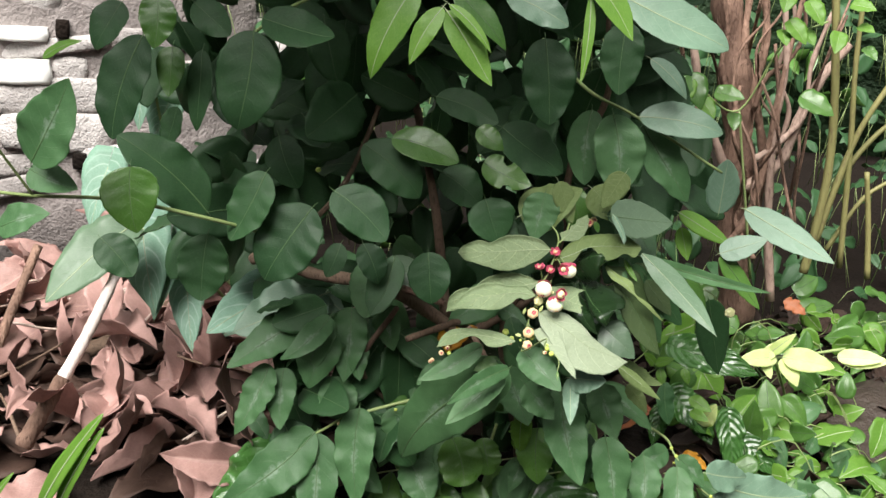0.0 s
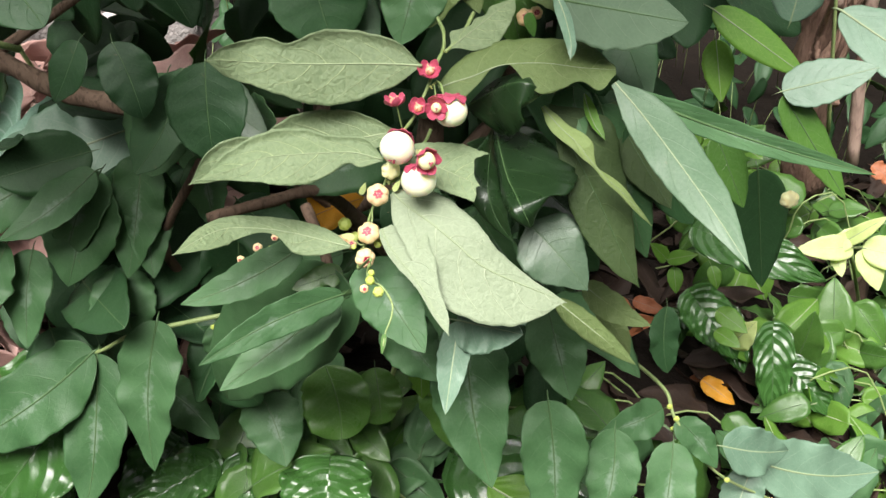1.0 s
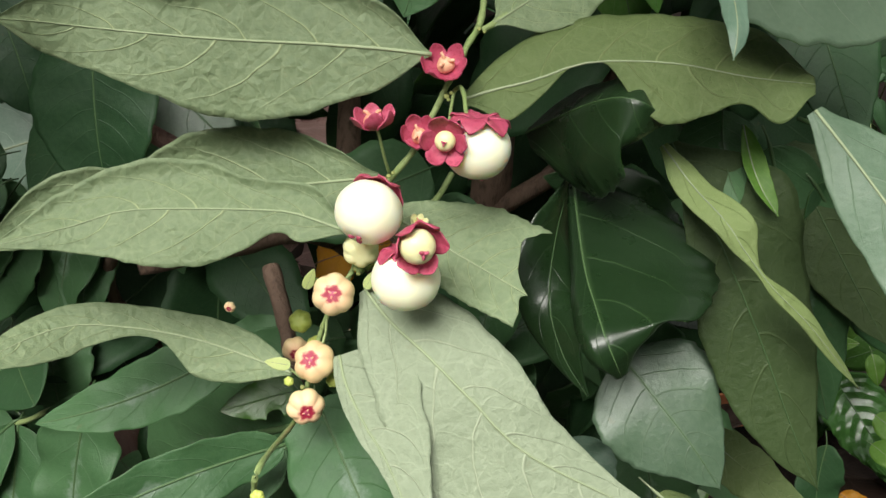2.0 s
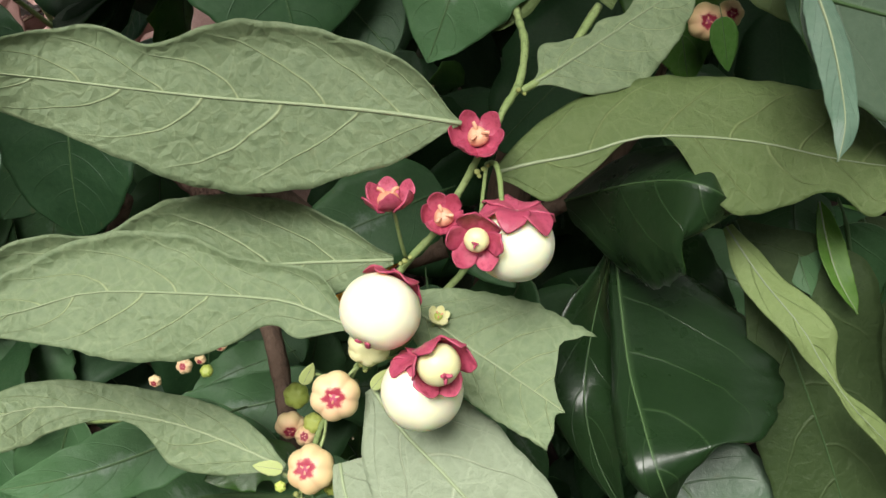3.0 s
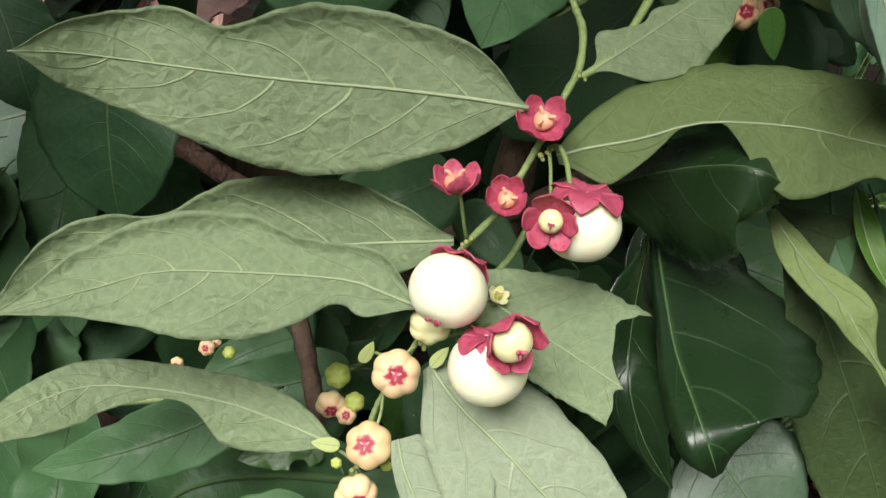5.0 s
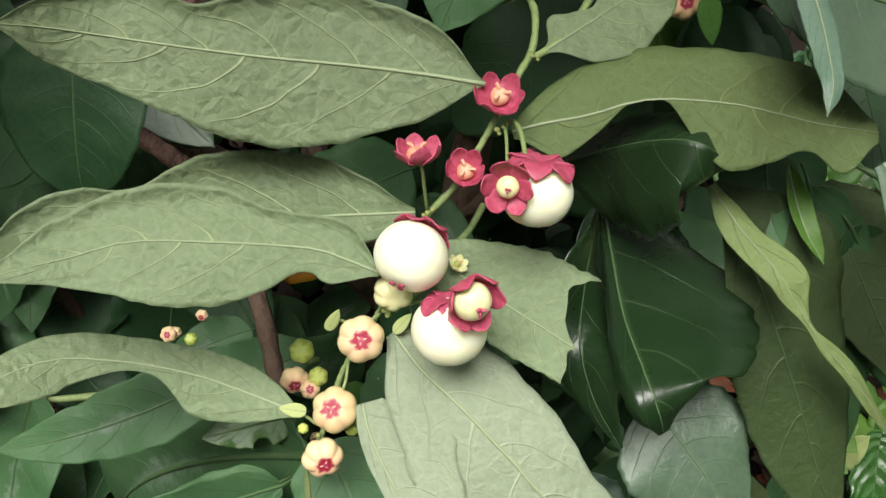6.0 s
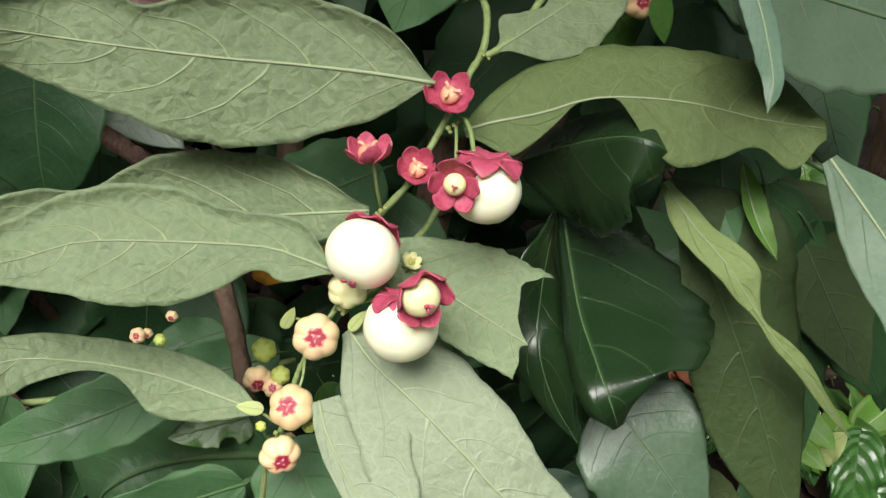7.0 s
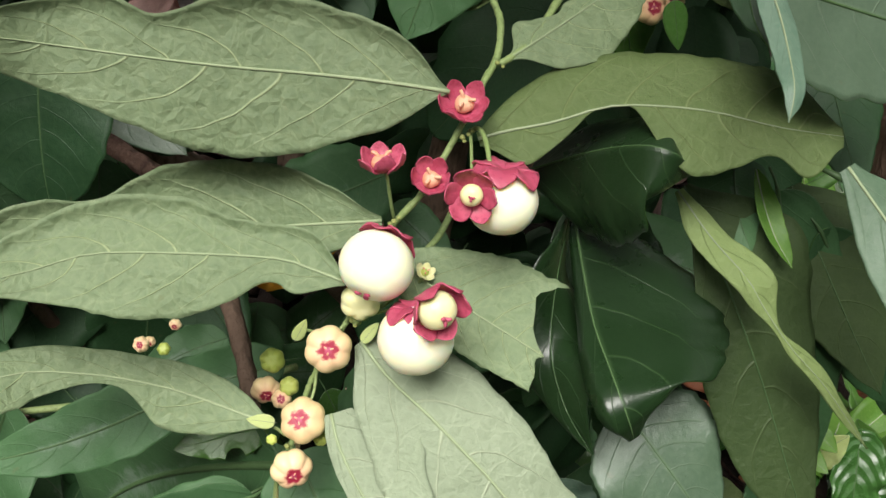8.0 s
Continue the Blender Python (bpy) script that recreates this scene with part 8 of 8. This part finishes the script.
leaf(one, "russet", (0.5574, 1.5, -0.0207), (0.5912, 1.45, -0.1205), 0.5, 0, wave=0.4, seed=868, fold=0.15, arch=0.06)
one = thing("fallen_leaf", (0.6903, 1.7, 0.09), "russet fallen leaf on the soil", "leaf", "")
leaf(one, "russet", (0.6903, 1.7, 0.09), (0.7302, 1.68, 0.0671), 0.6, 0, wave=0.4, seed=870, fold=0.15, arch=0.06)
dry_stick = thing("stick", (-0.5525, 1.2, 0.1311), "peeled pale dry stick leaning on leaf litter", "stick", "")
twig("bark", [(-0.5623, 1.06, 0.131), (-0.5417, 1.08, 0.1664), (-0.5178, 1.11, 0.2077)], 0.0115, 0.0095, M["trunk"], dry_stick, "brown bark left on the lower half", knots=0.25, sides=10, per=8)
twig("peeled_wood", [(-0.5203, 1.107, 0.2032), (-0.4944, 1.14, 0.2513), (-0.4723, 1.17, 0.2981), (-0.4546, 1.2, 0.3413)], 0.0085, 0.0072, M["peeled"], dry_stick, "bare pale wood with a broken end", knots=0.15, sides=9, per=8)
brown_stick = thing("stick", (-0.7577, 1.4, 0.0878), "dark brown dry branch lying on leaf litter", "stick", "")
twig("bark", [(-0.7957, 1.36, 0.0866), (-0.6986, 1.4, 0.0976), (-0.5753, 1.44, 0.1203), (-0.4908, 1.5, 0.1586), (-0.3849, 1.5, 0.221)], 0.016, 0.012, M["bark"], brown_stick, knots=0.25, sides=10)
red_stick = thing("stick", (-0.6958, 1.3, 0.1824), "thin reddish broken stick standing in leaf litter", "stick", "")
twig("bark", [(-0.6934, 1.26, 0.1623), (-0.681, 1.32, 0.2216), (-0.6595, 1.4, 0.3078)], 0.008, 0.007, M["trunk"], red_stick, knots=0.2)
thin_twig = thing("stick", (-0.6234, 1.1, 0.0544), "thin dry twig lying across leaf litter", "stick", "")
twig("bark", [(-0.633, 1.12, 0.053), (-0.5374, 1.12, 0.0482), (-0.4749, 1.1, 0.0418), (-0.3737, 1.05, 0.0392)], 0.005, 0.004, M["bark"], thin_twig, knots=0.2)
pale_twig = thing("stick", (-0.6675, 1.2, 0.0697), "thin pale twig lying across leaf litter", "stick", "")
twig("bark", [(-0.6672, 1.2, 0.0716), (-0.5979, 1.22, 0.0816), (-0.5308, 1.28, 0.1026), (-0.4685, 1.34, 0.1074)], 0.004, 0.003, M["stick"], pale_twig, knots=0.2)
grass_tuft = thing("grass", (-0.4759, 0.9, 0.1478), "fresh green grass blades", "grass", "")
leaf(grass_tuft, "fresh", (-0.46, 0.88, 0.1534), (-0.3673, 0.86, 0.2806), 0.13, 0, shape='strap', name='blade', seed=883, wave=0.08, fold=0.15, arch=0.06)
leaf(grass_tuft, "fresh", (-0.4408, 0.88, 0.1532), (-0.3683, 0.86, 0.2637), 0.13, 0, shape='strap', name='blade', seed=884, wave=0.08, fold=0.15, arch=0.06)
leaf(grass_tuft, "fresh", (-0.5176, 0.88, 0.1541), (-0.4741, 0.86, 0.2097), 0.13, 0, shape='strap', name='blade', seed=885, wave=0.08, fold=0.15, arch=0.06)
rock = rough_block("rock", (0.36, 0.28, 0.18), M["rock"], None, Matrix.Translation((0.86, 1.60, -0.215)) @ pose(0, 0, 0, 8, -6, 25), 17, 0.7)
tagged(rock, "brown wet rounded rock half sunk in soil", "rock")


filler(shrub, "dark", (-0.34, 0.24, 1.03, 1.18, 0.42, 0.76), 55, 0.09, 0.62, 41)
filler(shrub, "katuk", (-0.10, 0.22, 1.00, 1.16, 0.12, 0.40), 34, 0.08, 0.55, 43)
# crown top above the view, added to shade the leaves below
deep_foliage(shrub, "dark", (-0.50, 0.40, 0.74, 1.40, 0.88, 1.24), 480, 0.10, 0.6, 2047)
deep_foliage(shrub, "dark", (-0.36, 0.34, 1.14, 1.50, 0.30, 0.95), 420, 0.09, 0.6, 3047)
# dark leaf colour stands in for shade behind the lower leaves
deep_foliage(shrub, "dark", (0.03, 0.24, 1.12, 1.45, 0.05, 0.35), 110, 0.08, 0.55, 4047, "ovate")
# unseen leaf mass in front, added to keep sun off the crown
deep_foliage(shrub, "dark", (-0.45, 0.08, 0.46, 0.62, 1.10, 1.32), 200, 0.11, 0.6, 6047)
# dark-coloured fill, deepening the shaded gaps at lower left
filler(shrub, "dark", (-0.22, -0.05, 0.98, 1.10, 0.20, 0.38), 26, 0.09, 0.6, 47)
# another unseen overhang that blocks light from above
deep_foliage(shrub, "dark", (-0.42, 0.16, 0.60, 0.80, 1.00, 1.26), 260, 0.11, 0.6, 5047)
build_litter()
litter_layer("leaf_litter_bed", (-1.2, -0.1, 1.08, 1.9), 420, 95, "deep bed of rotting leaves over soil, darkened for shade in the gaps", "mould")
litter_layer("leaf_mould", (-0.2, 1.7, 1.14, 2.2), 600, 91, "rotting leaf mould over moist soil, darkened for shade under plants", "mould")
creeper("creeping_vine", "low creeper with bright green heart-shaped leaves over soil", "creeper", ["green", "green", "fresh"], (0.40, 1.45, 1.32, 2.05, 0.02, 0.17), 290, 0.06, 0.78, 71, ["heart", "ovate"], bare=(0.84, 1.45, 0.13))
creeper("seedling_patch", "low green seedlings and creeper leaves under the shrub", "seedlings", ["green", "fresh", "katuk"], (0.40, 0.80, 1.15, 1.45, 0.01, 0.09), 90, 0.06, 0.7, 79, ["heart", "ovate"])
creeper("seedling_patch", "low green creeper leaves on dark soil under the shrub", "seedlings", ["green", "katuk", "green"], (-0.12, 0.42, 1.00, 1.20, 0.005, 0.05), 55, 0.065, 0.75, 83, ["heart", "ovate"])
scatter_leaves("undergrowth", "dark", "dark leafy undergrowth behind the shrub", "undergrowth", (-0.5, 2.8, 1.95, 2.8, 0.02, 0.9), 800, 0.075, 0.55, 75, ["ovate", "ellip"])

rng_t = random.Random(8)
for n_t in range(26):
    x_t, y_t = rng_t.uniform(-1.0, -0.2), rng_t.uniform(1.1, 1.8)
    a_t, l_t = rng_t.uniform(0, 3.14), rng_t.uniform(0.08, 0.22)
    z_t = ground_height(x_t, y_t) + rng_t.uniform(0.05, 0.12)
    d_t = Vector((math.cos(a_t) * l_t, math.sin(a_t) * l_t * 0.7, rng_t.uniform(-0.03, 0.03)))
    p_t = Vector((x_t, y_t, z_t))
    s_t = twig("dry_twig", [p_t - d_t, p_t - d_t * 0.3 + Vector((0.01, 0, 0.008)), p_t + d_t * 0.4, p_t + d_t], 0.0026, 0.0016, M["stick" if n_t % 3 else "bark"], None, "", 0.3, 6, 4, n_t)
    tagged(s_t, "thin dry broken twig among fallen leaves", "twig", "twigs in the litter")
